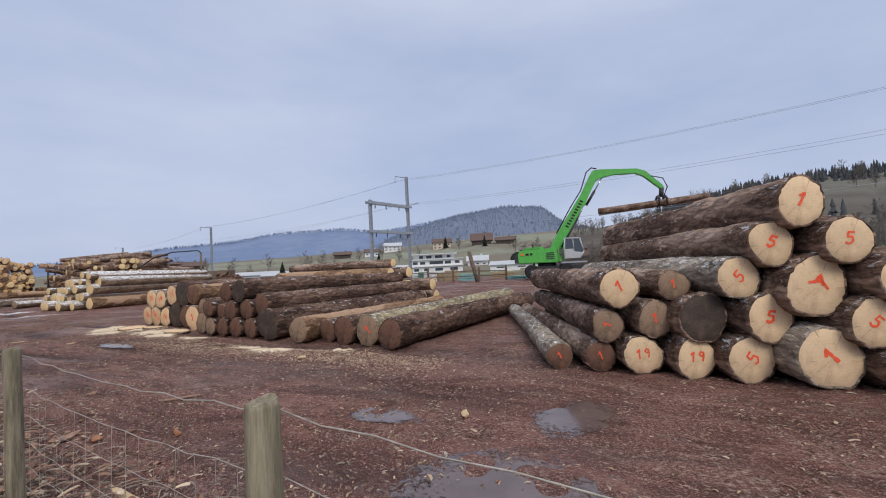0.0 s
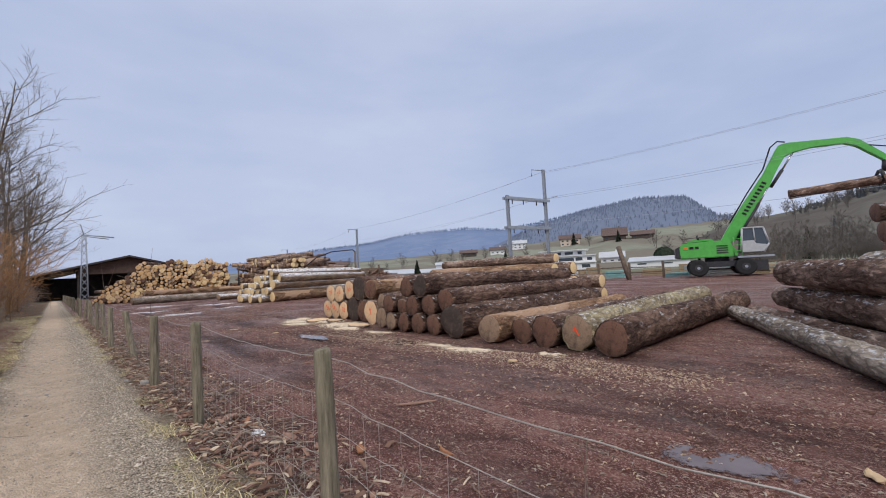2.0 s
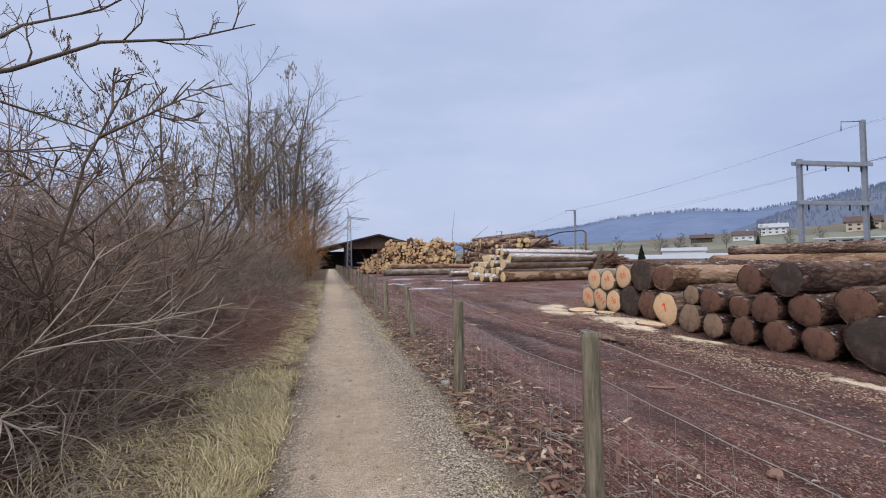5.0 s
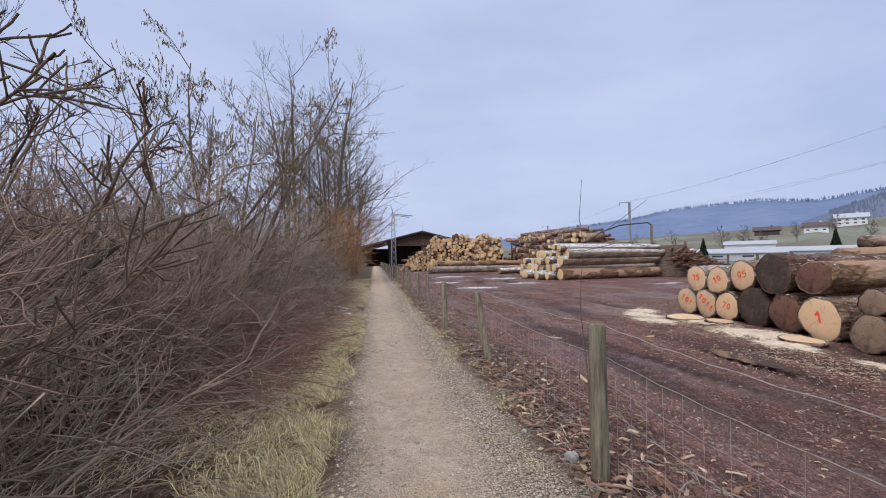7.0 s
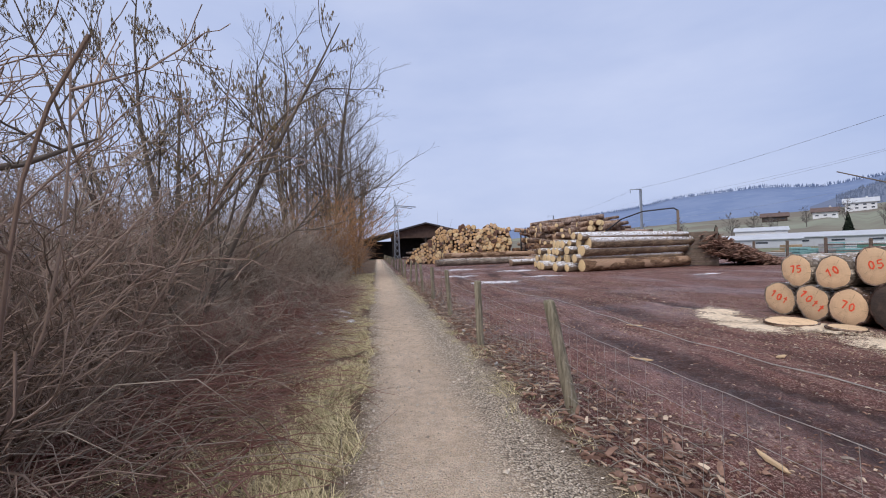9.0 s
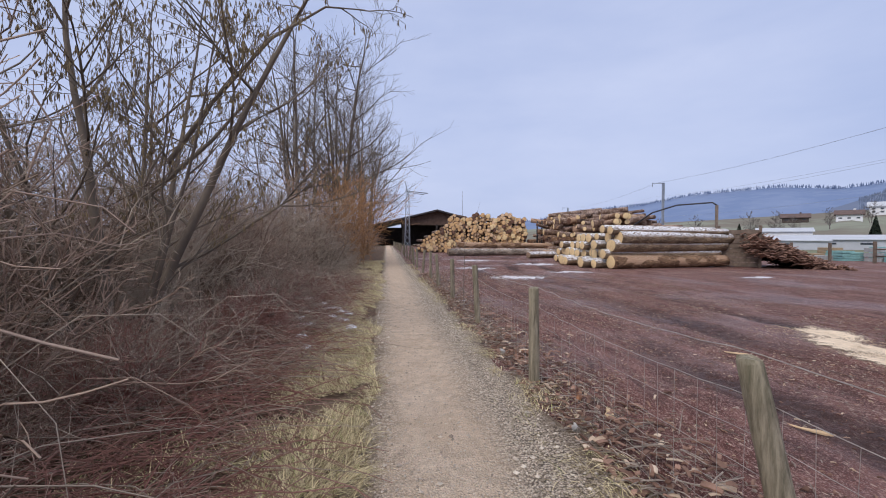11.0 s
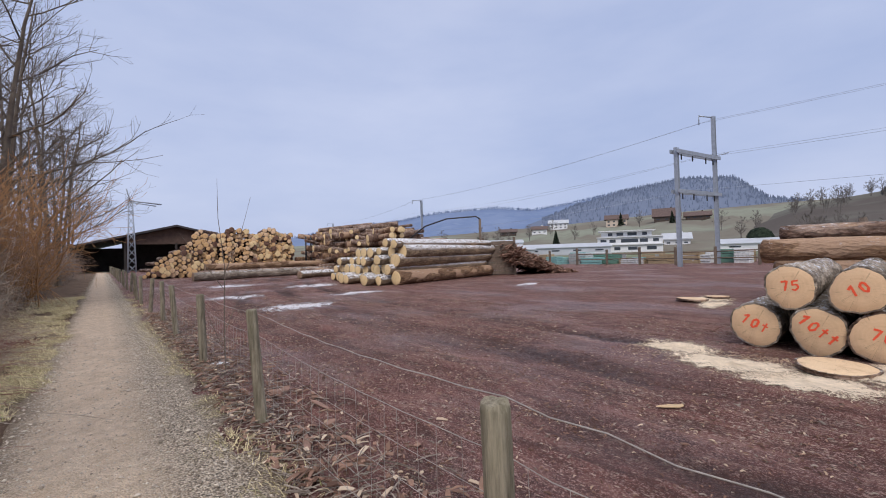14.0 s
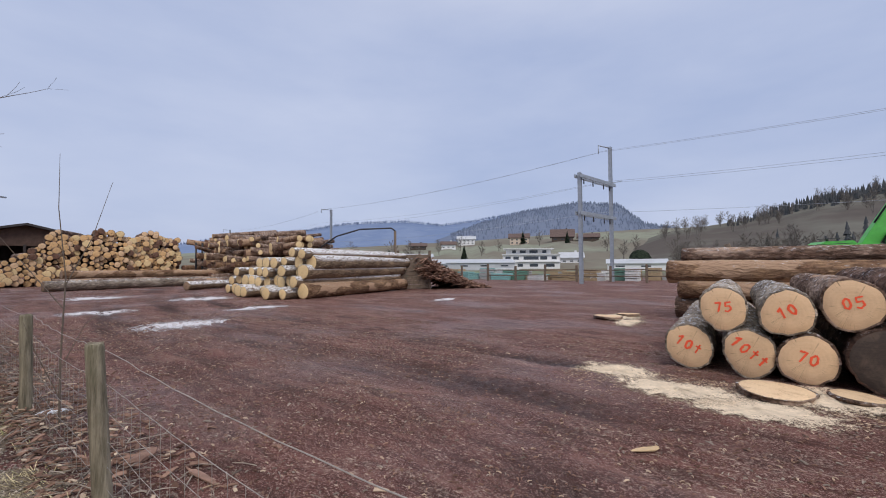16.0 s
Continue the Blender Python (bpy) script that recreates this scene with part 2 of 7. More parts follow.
def plain(name, c, rough=0.6, metal=0.0, var=0.25, scale=6.0, bump=0.0, spec=0.4, kind="Object"):
    k = Mat(name, rough, metal, spec)
    vec = k.coords(kind)
    v = k.mix(k.ramp(k.noise(scale, 5, 0.65, vec), [(0.3, 0.0), (0.75, 1.0)]), tuple(x * (1 - var) for x in c), tuple(min(1, x * (1 + var)) for x in c))
    v = k.mix(k.ramp(k.noise(scale * 9, 4, 0.7, vec), [(0.45, 0.0), (0.8, var)]), v, tuple(x * 0.55 for x in c))
    k.color(v)
    if bump:
        k.bump(k.noise(scale * 12, 4, 0.7, vec), 0.5, bump)
    return k.m


PAINT = plain("spray_paint_red", (0.95, 0.12, 0.05), 0.6, var=0.12, scale=30)


def post_mat():
    k = Mat("weathered_post", 0.9, spec=0.2)
    v = k.coords("Object", (9, 9, 0.8))
    g = k.noise(3.5, 6, 0.7, v)
    col = k.mix(k.ramp(g, [(0.3, 0.0), (0.7, 1.0)]), (0.075, 0.067, 0.045), (0.38, 0.335, 0.25))
    col = k.mix(k.ramp(k.noise(2.2, 3, 0.6), [(0.5, 0.0), (0.75, 0.5)]), col, (0.20, 0.20, 0.11))
    col = k.mix(0.4, col, k.mix(k.random(), 0.7, 1.2), "MULTIPLY")
    k.color(col).bump(g, 0.9, 0.012)
    return k.m


POST_WOOD = post_mat()
WIRE = plain("galvanised_wire", (0.42, 0.39, 0.36), 0.6, 0.3, 0.35, 20)
STEEL = plain("galvanised_steel", (0.36, 0.40, 0.46), 0.55, 0.35, 0.15, 3)
DARK_STEEL = plain("dark_steel", (0.05, 0.05, 0.055), 0.5, 0.3, 0.3, 8)
OLD_BOARD = plain("weathered_board", (0.17, 0.13, 0.10), 0.9, 0, 0.4, 4, 0.01)


def mud_mat():
    k = Mat("yard_mud", 0.85, spec=0.24)
    w = k.coords("World")
    big = k.noise(0.22, 4, 0.55, w)
    mid = k.noise(1.6, 5, 0.65, w)
    chips = k.voronoi(26, k.coords("World", (1.0, 0.45, 1.0)))
    fine = k.noise(38, 5, 0.75, w)
    col = k.mix(k.ramp(mid, [(0.3, 0.0), (0.7, 1.0)]), (0.052, 0.021, 0.018), (0.165, 0.065, 0.051))
    col = k.mix(k.ramp(big, [(0.35, 0.0), (0.7, 0.7)]), col, (0.122, 0.046, 0.038))
    col = k.mix(k.ramp(fine, [(0.52, 0.0), (0.76, 0.75)]), col, (0.37, 0.20, 0.165))
    for sc, squash, lim, tint in ((80, 0.6, 0.70, (0.44, 0.30, 0.26)), (125, 1.0, 0.70, (0.46, 0.31, 0.27)), (52, 0.4, 0.92, (0.60, 0.47, 0.37)), (85, 0.7, 0.80, (0.045, 0.02, 0.017))):
        v2 = k.coords("World", (1.0, squash, 1.0))
        vo = k.n.new("ShaderNodeTexVoronoi")
        vo.inputs["Scale"].default_value = sc
        k.l.new(v2, vo.inputs["Vector"])
        sp_ = k.n.new("ShaderNodeSeparateColor")
        k.l.new(vo.outputs["Color"], sp_.inputs[0])
        pick = k.math("MULTIPLY", k.ramp(sp_.outputs[0], [(lim, 0.0), (lim + 0.04, 0.8)]), k.ramp(vo.outputs["Distance"], [(0.35, 1.0), (0.6, 0.0)]))
        col = k.mix(pick, col, tint)
    col = k.mix(k.ramp(fine, [(0.22, 0.8), (0.42, 0.0)]), col, (0.03, 0.018, 0.015))
    # thin frost and sawdust, streaked along the wheel tracks
    st = k.noise(1.0, 5, 0.7, k.coords("World", (1.5, 0.6, 1)), 1.4)
    lanes = k.noise(1.0, 4, 0.65, k.coords("World", (2.6, 0.7, 1)), 1.6)
    col = k.mix(k.ramp(lanes, [(0.36, 0.6), (0.5, 0.0)]), col, (0.055, 0.026, 0.021))
    col = k.mix(k.ramp(lanes, [(0.53, 0.0), (0.70, 0.55)]), col, (0.29, 0.15, 0.125))
    sp = k.ramp(k.noise(24, 4, 0.8, w), [(0.5, 0.0), (0.66, 1.0)])
    f = k.math("MULTIPLY", k.ramp(st, [(0.50, 0.0), (0.66, 0.85)]), sp)
    col = k.mix(f, col, (0.50, 0.39, 0.32))
    rut = k.n.new("ShaderNodeAttribute")
    rut.attribute_name = "rut"
    tread = k.math("MULTIPLY", rut.outputs["Fac"], k.ramp(k.noise(6, 4, 0.7, w), [(0.3, 0.55), (0.6, 1.0)]))
    col = k.mix(tread, col, (0.034, 0.019, 0.017))
    k.color(col)
    wet = k.ramp(k.noise(0.5, 3, 0.5, k.coords("World", (1, 0.5, 1))), [(0.45, 0.85), (0.62, 0.42)])
    k.rough(wet)
    k.bump(k.math("ADD", fine, k.math("MULTIPLY", chips, 0.6)), 0.8, 0.03)
    k.bump(mid, 0.5, 0.06)
    k.bump(lanes, 0.6, 0.05)
    return k.m


def path_mat():
    k = Mat("path_gravel", 0.9, spec=0.2)
    w = k.coords("World")
    stones = k.voronoi(62, w)
    sid = k.voronoi(62, w, "F1", 1)
    s = k.n.new("ShaderNodeSeparateXYZ")
    g = k.n.new("ShaderNodeNewGeometry")
    k.l.new(g.outputs["Position"], s.inputs[0])
    wob = k.math("ADD", k.math("MULTIPLY", k.math("SUBTRACT", k.noise(1.1, 5, 0.65, w), 0.5), 0.45), k.math("MULTIPLY", k.math("SUBTRACT", k.noise(9, 4, 0.7, w), 0.5), 0.22))
    x = k.math("ADD", s.outputs[0], wob)
    grit = k.mix(k.ramp(k.noise(2.0, 5, 0.65, w), [(0.3, 0.0), (0.7, 1.0)]), (0.75, 0.58, 0.415), (0.94, 0.77, 0.60))
    grit = k.mix(k.ramp(k.noise(90, 4, 0.8, w), [(0.40, 0.5), (0.54, 0.0)]), grit, (0.27, 0.195, 0.125))
    grit = k.mix(k.ramp(k.noise(7, 5, 0.7, w), [(0.40, 0.4), (0.56, 0.0)]), grit, (0.42, 0.32, 0.225))
    grit = k.mix(k.ramp(k.voronoi(45, w), [(0.10, 0.8), (0.30, 0.0)]), grit, (0.76, 0.70, 0.61))
    sep = k.n.new("ShaderNodeSeparateColor")
    k.l.new(sid, sep.inputs[0])
    grey = k.mix(sep.outputs[0], (0.32, 0.26, 0.195), (0.88, 0.76, 0.61))
    grey = k.mix(k.ramp(stones, [(0.42, 0.0), (0.75, 0.9)]), grey, (0.06, 0.047, 0.036))
    edge = k.ramp(k.math("ABSOLUTE", k.math("ADD", x, 0.2)), [(0.24, 0.12), (0.66, 0.95)])
    col = k.mix(edge, grit, grey)
    far = k.ramp(k.math("ABSOLUTE", k.math("ADD", x, -0.02)), [(0.64, 0.0), (0.88, 0.8)])
    col = k.mix(far, col, (0.17, 0.125, 0.085))
    k.color(col)
    k.bump(stones, 1.0, 0.03)
    k.bump(k.noise(30, 4, 0.7, w), 0.4, 0.012)
    return k.m


def soil_mat():
    k = Mat("verge_soil", 0.95, spec=0.15)
    w = k.coords("World")
    a = k.noise(1.2, 5, 0.65, w)
    col = k.mix(k.ramp(a, [(0.3, 0.0), (0.7, 1.0)]), (0.065, 0.042, 0.031), (0.19, 0.13, 0.09))
    col = k.mix(k.ramp(k.noise(28, 5, 0.75, w), [(0.5, 0.0), (0.75, 0.8)]), col, (0.30, 0.235, 0.17))
    k.color(col)
    k.bump(k.noise(22, 6, 0.75, w), 0.9, 0.04)
    return k.m


def field_mat():
    k = Mat("meadow", 0.95, spec=0.1)
    w = k.coords("World")
    a = k.noise(0.012, 4, 0.6, w)
    col = k.mix(k.ramp(a, [(0.42, 0.0), (0.58, 1.0)]), (0.155, 0.135, 0.10), (0.20, 0.235, 0.145))
    col = k.mix(k.ramp(k.noise(0.11, 5, 0.7, w), [(0.5, 0.0), (0.8, 0.5)]), col, (0.13, 0.115, 0.09))
    k.color(col)
    return k.m


MUD, PATH_GRAVEL, SOIL, FIELD = mud_mat(), path_mat(), soil_mat(), field_mat()

# ---- ground ----


def grid_mesh(name, xs, ys, height, material):
    X, Y = np.meshgrid(xs, ys, indexing="ij")
    Z = height(X, Y)
    nx, ny = len(xs), len(ys)
    co = np.stack([X, Y, Z], -1).reshape(-1, 3)
    i = (np.arange(nx - 1)[:, None] * ny + np.arange(ny - 1)[None, :]).ravel()
    faces = np.stack([i, i + ny, i + ny + 1, i + 1], -1)
    me = bpy.data.meshes.new(name)
    me.from_pydata(co.tolist(), [], faces.tolist())
    me.shade_smooth()
    return put_mesh(name, me, material)


def tracks(x, y):
    """How far into a wheel track a place lies, the ridges beside it, and the cleats across it."""
    cut, ridge_, cleat = 0 * x, 0 * x, 0 * x
    for cx, amp, ph in ((3.0, 0.9, 0.0), (5.1, 0.7, 0.4), (4.0, 1.6, 1.4)):
        line = cx + amp * np.sin(y / 9.0 + ph) + 0.0042 * (y - 8) ** 2
        for off in (-0.95, 0.95):
            d = (x - line - off) / 0.27
            g = np.exp(-d * d)
            cut = np.maximum(cut, g)
            ridge_ = np.maximum(ridge_, np.exp(-((np.abs(d) - 1.6) ** 2) * 3))
            cleat = cleat + g * np.sin(y * 26 + 26 * np.abs(x - line - off))
    return cut, ridge_, cleat


def yard_height(x, y):
    z = 0.035 * vnoise(x, y, 1.7, 1) + 0.024 * vnoise(x, y, 0.5, 2) + 0.016 * vnoise(x, y, 0.19, 3)
    cut, ridge_, cleat = tracks(x, y)
    worn = np.clip(0.5 + 1.6 * vnoise(x, y, 3.1, 5), 0, 1)
    z = z + worn * (-0.045 * cut + 0.028 * ridge_ + 0.02 * cleat)
    return np.clip(z, -0.1, 0.1) * np.clip((x - 0.9) / 0.8, 0, 1)


def spaced(start, stop, step, growth=1.0):
    v, out = start, []
    while v < stop:
        out.append(v)
        v += step
        step *= growth
    out.append(stop)
    return np.array(out)


ground = grid_mesh("ground", np.concatenate([-spaced(3, 2500, 8, 1.25)[::-1], spaced(-2, 2500, 4, 1.15)]),
                   np.concatenate([-spaced(4, 2500, 8, 1.25)[::-1], spaced(0, 2500, 5, 1.1)]),
                   lambda x, y: -0.14 + 0 * x, FIELD)
tagged(ground, "flat winter meadow with bare olive and green patches", "ground", kind="structure")
yard = grid_mesh("yard", np.concatenate([spaced(0.75, 9, 0.06), spaced(9.1, 52, 0.12, 1.04)]),
                 np.concatenate([-spaced(0.2, 30, 0.15, 1.06)[::-1], spaced(0, 24, 0.06), spaced(24.1, 120, 0.1, 1.05)]),
                 yard_height, MUD)
co = np.empty(len(yard.data.vertices) * 3)
yard.data.vertices.foreach_get("co", co)
co = co.reshape(-1, 3)
cut, ridge_, cleat = tracks(co[:, 0], co[:, 1])
rut = np.clip(cut * np.clip(0.5 + 1.6 * vnoise(co[:, 0], co[:, 1], 3.1, 5), 0, 1), 0, 1)
yard.data.attributes.new("rut", "FLOAT", "POINT").data.foreach_set("value", rut.astype(np.float32))
tagged(yard, "reddish brown muddy log yard with wheel ruts and frost", "yard", kind="structure")


def verge_height(x, y):
    return 0.03 * vnoise(x, y, 0.7, 11) + 0.03 * vnoise(x, y, 0.22, 12) - 0.01 + 0.05 * np.clip((-1.6 - x), 0, 4) * 0.35


verge = grid_mesh("verge", np.concatenate([-spaced(0.85, 4, 0.08)[::-1], [-0.8]]), spaced(-6, 110, 0.09, 1.012), verge_height, SOIL)
tagged(verge, "dark leaf-strewn soil verge beside the footpath", "verge", kind="structure")
bank = grid_mesh("bank", -spaced(3.95, 60, 0.5, 1.12)[::-1], spaced(-30, 150, 1.0, 1.02), lambda x, y: 0.06 + 0.2 * vnoise(x, y, 3, 14), SOIL)
tagged(bank, "brown soil under the winter thicket", "ground", kind="structure")


def path_height(x, y):
    z = 0.008 * vnoise(x, y, 0.9, 21) + 0.006 * vnoise(x, y, 0.2, 22)
    return 0.012 + z - 0.05 * np.clip((np.abs(x - 0.02) + 0.5 * vnoise(x, y, 0.45, 23) + 0.3 * vnoise(x, y, 0.15, 24) - 0.80) / 0.3, 0, 1)


footpath = grid_mesh("footpath", np.arange(-1.12, 1.06, 0.07), spaced(-6, 118, 0.09, 1.012), path_height, PATH_GRAVEL)
tagged(footpath, "beige fine gravel footpath with grey stony edges", "path", kind="structure")

# ---- logs ----


def bark_mesh(length, r0, r1, seed, segs=26, ring=0.16, rough=0.03):
    """A log along +y from the origin, rough and slightly bent."""
    rng = np.random.default_rng(seed)
    n = max(4, int(length / ring))
    t = np.linspace(0, 1, n + 1)[:, None]
    a = (np.arange(segs) * math.tau / segs)[None, :]
    r = r0 + (r1 - r0) * t + 0 * a
    ov, ph = rng.uniform(0.0, 0.07), rng.uniform(0, 6)
    r = r * (1 + ov * np.cos(2 * a + ph) + 0.03 * np.cos(3 * a + ph * 2))
    base = vnoise(t * length * 1.3 + seed, np.cos(a) * 2 + 7 + 0 * t, 0.5, seed) + vnoise(t * length * 2 + seed, np.sin(a) * 2 + 3 + 0 * t, 0.35, seed + 1)
    jag = rng.random((n + 1, segs)) - 0.5
    jag[0] *= 0.15
    jag[-1] *= 0.15
    r = r * (1 + rough * 1.6 * base + rough * jag)
    bx, bz = rng.uniform(-0.03, 0.03), rng.uniform(-0.015, 0.015)
    x = r * np.cos(a) + bx * np.sin(math.pi * t)
    z = r * np.sin(a) + bz * np.sin(math.pi * t)
    y = t * length + 0 * a
    co = np.stack([x, y, z], -1).reshape(-1, 3)
    faces = []
    for i in range(n):
        for k in range(segs):
            j = (k + 1) % segs
            faces.append((i * segs + k, i * segs + j, (i + 1) * segs + j, (i + 1) * segs + k))
    # the bark's own cut edge, a ring round the wood
    extra = []
    for i, dy in ((0, 0.0), (n, 0.0)):
        loop = co.reshape(n + 1, segs, 3)[i]
        c = loop.mean(0)
        b = len(co) + len(extra)
        extra.extend((c + (q - c) * 0.925 for q in loop))
        for k in range(segs):
            j = (k + 1) % segs
            q = (i * segs + k, b + k, b + j, i * segs + j)
            faces.append(q if i == 0 else tuple(reversed(q)))
    me = raw_mesh("log", np.concatenate([co, np.array(extra)]), faces)
    return me, co.reshape(n + 1, segs, 3)


def face_mesh(loop, seed, flip):
    """The sawn end: a slightly dished disc inside the bark's edge."""
    c = loop.mean(0)
    rng = np.random.default_rng(seed)
    s = len(loop)
    sgn = 1 if flip else -1
    vs, fs = [], []
    for k, (f, dy) in enumerate(((0.93, -0.004), (0.90, 0.004), (0.5, 0.007))):
        for q in loop:
            v = (q - c) * f
            vs.append((v[0], sgn * dy + 0.002 * (rng.random() - 0.5), v[2]))
    vs.append((0, sgn * 0.008, 0))
    for r in range(2):
        for k in range(s):
            j = (k + 1) % s
            fs.append((r * s + k, r * s + j, (r + 1) * s + j, (r + 1) * s + k))
    for k in range(s):
        fs.append((2 * s + k, 2 * s + (k + 1) % s, 3 * s))
    if not flip:
        fs = [tuple(reversed(q)) for q in fs]
    fs = [tuple(reversed(q)) for q in fs]
    return raw_mesh("cut_face", vs, fs), c


STROKES = {
    "1": [[(-0.3, 0.25), (0.1, 0.6), (0.02, 0.0), (-0.05, -0.6)]],
    "5": [[(0.35, 0.55), (-0.2, 0.5), (-0.25, 0.05), (0.2, 0.1), (0.3, -0.3), (-0.05, -0.6), (-0.35, -0.45)]],
    "9": [[(0.3, 0.2), (0.0, 0.05), (-0.25, 0.3), (0.0, 0.6), (0.28, 0.45), (0.3, 0.1), (0.15, -0.6)]],
    "0": [[(0.0, 0.55), (-0.28, 0.2), (-0.2, -0.4), (0.05, -0.55), (0.28, -0.2), (0.22, 0.35), (0.0, 0.55)]],
    "t": [[(-0.3, 0.25), (0.3, 0.2)], [(0.0, 0.6), (0.02, -0.55)]],
    "A": [[(-0.6, 0.1), (-0.1, 0.15), (0.25, 0.6), (0.4, -0.2)], [(0.0, 0.15), (0.35, 0.1), (0.7, -0.45)]],
    "7": [[(-0.3, 0.5), (0.3, 0.55), (-0.05, -0.6)]],
}


def paint_mesh(text, size, tilt, seed):
    """Sprayed strokes in the xz plane, facing -y."""
    rng = np.random.default_rng(seed)
    vs, fs = [], []
    step = 0.62 * size
    for i, ch in enumerate(text):
        ox = (i - (len(text) - 1) / 2) * step
        for st in STROKES[ch]:
            pts = []
            for (ax, az), (bx, bz) in zip(st, st[1:]):
                for u in np.linspace(0, 1, 5, endpoint=False):
                    pts.append((ax + (bx - ax) * u, az + (bz - az) * u))
            pts.append(st[-1])
            w0 = size * rng.uniform(0.05, 0.075)
            b = len(vs)
            for k, (px, pz) in enumerate(pts):
                a, c = pts[max(k - 1, 0)], pts[min(k + 1, len(pts) - 1)]
                d = Vector((c[0] - a[0], c[1] - a[1])).normalized()
                w = w0 * rng.uniform(0.75, 1.25)
                cx, cz = ox + px * size * 0.62, pz * size * 0.62
                for sg in (-1, 1):
                    x, z = cx - d.y * w * sg, cz + d.x * w * sg
                    x, z = x * math.cos(tilt) - z * math.sin(tilt), x * math.sin(tilt) + z * math.cos(tilt)
                    vs.append((x, -0.0125, z))
            for k in range(len(pts) - 1):
                fs.append((b + 2 * k, b + 2 * k + 1, b + 2 * k + 3, b + 2 * k + 2))
    return raw_mesh("paint_mark", vs, fs, False)


def log(x, y, z, r, heading, length, bark, face, face2=None, paint="", tilt=0.0, taper=0.86, pitch=0.0, seed=0, segs=26, ring=0.16, rough=0.03, label="", group=""):
    """A felled trunk: near end at x, y, z, running off along heading (degrees from +y to the right)."""
    me, rings = bark_mesh(length, r, r * taper, seed, segs, ring, rough)
    ob = put_mesh("log", me, bark)
    ob.matrix_world = pose(x, y, z, pitch, 0, -heading)
    tagged(ob, label, "log", group)
    for i, flip in ((0, False), (-1, True)):
        fm, c = face_mesh(rings[i], seed + 5, flip)
        f = put_mesh("cut_face", fm, face if i == 0 else (face2 or face), ob)
        f.location = c
        if i == 0 and paint:
            p = put_mesh("paint_mark", paint_mesh(paint, r * (0.62 if len(paint) > 1 else 0.72), tilt, seed), PAINT, f, "red sprayed number")
            p.location = (0, 0, r * 0.08)
    return ob


# big fresh pile: y, z, radius, bark, face, paint, tilt, x shift, length
FB, FG, FO, FK = FACE_FRESH, FACE_GREY, FACE_OLD, FACE_BLACK
BIG = [
    (-1.06, 2.06, 0.285, BARK_DARK, FB, "1", -0.4, 0.0, 5.6), (-0.77, 1.62, 0.265, BARK_BROWN, FB, "5", -0.5, 0.0, 5.4),
    (-1.43, 1.61, 0.26, BARK_DARK, FB, "5", -0.2, 0.0, 5.5), (-0.43, 1.23, 0.26, BARK_GREY, FB, "5", 0.7, 0.0, 5.6),
    (-1.13, 1.12, 0.345, BARK_DARK, FB, "A", 0.0, 0.0, 5.6), (0.89, 1.14, 0.275, BARK_DARK, FB, "1", 0.5, 0.0, 5.2),
    (0.26, 1.16, 0.20, BARK_BROWN, FG, "1", 0.2, 0.1, 5.6), (1.07, 0.63, 0.22, BARK_DARK, FG, "1", 1.3, 0.0, 5.7),
    (0.49, 0.72, 0.23, BARK_BROWN, FG, "1", 0.2, 0.05, 5.5), (-0.05, 0.76, 0.30, BARK_DARK, FK, "", 0.0, 0.0, 5.5),
    (-0.70, 0.76, 0.27, BARK_BROWN, FB, "5", -0.3, 0.0, 5.6), (-1.57, 0.72, 0.27, BARK_BROWN, FB, "5", -0.9, 0.0, 5.5),
    (1.73, 0.19, 0.19, BARK_GREY, FO, "1", 0.5, -0.05, 6.5), (1.18, 0.21, 0.205, BARK_BROWN, FO, "1", 0.4, 0.0, 6.3),
    (0.66, 0.26, 0.255, BARK_DARK, FB, "19", 0.1, 0.0, 5.6), (0.05, 0.26, 0.255, BARK_BROWN, FB, "19", 0.0, 0.0, 5.5),
    (-0.50, 0.28, 0.28, BARK_DARK, FB, "5", 0.9, 0.0, 5.6), (-1.19, 0.345, 0.345, BARK_GREY, FB, "1", 0.9, -0.05, 5.6),
    (-1.88, 0.28, 0.28, BARK_DARK, FB, "5", 0.3, 0.0, 5.5), (-1.85, 1.22, 0.28, BARK_BROWN, FB, "1", 0.0, 0.0, 5.5),
    (-2.45, 0.29, 0.29, BARK_DARK, FB, "1", 0.1, 0.0, 5.5), (-2.2, 0.78, 0.27, BARK_BROWN, FB, "", 0.0, 0.0, 5.5),
]
for i, (y, z, r, bark, face, paint, tilt, dx, ln) in enumerate(BIG):
    log(6.1 + dx, y, z, r, 62.0 + (i * 7 % 5 - 2) * 0.6, ln, bark, face, FACE_OLD, paint, tilt, seed=100 + i, segs=40, ring=0.07, rough=0.058, taper=0.9,
        label={FB: "thick bark-covered log with pale sawn end and red mark", FG: "bark-covered log with greyed sawn end in the stack",
               FO: "thin weathered log lying loose on the mud", FK: "dark log with a blackened wet sawn end"}[face], group="logs of the tall stack")

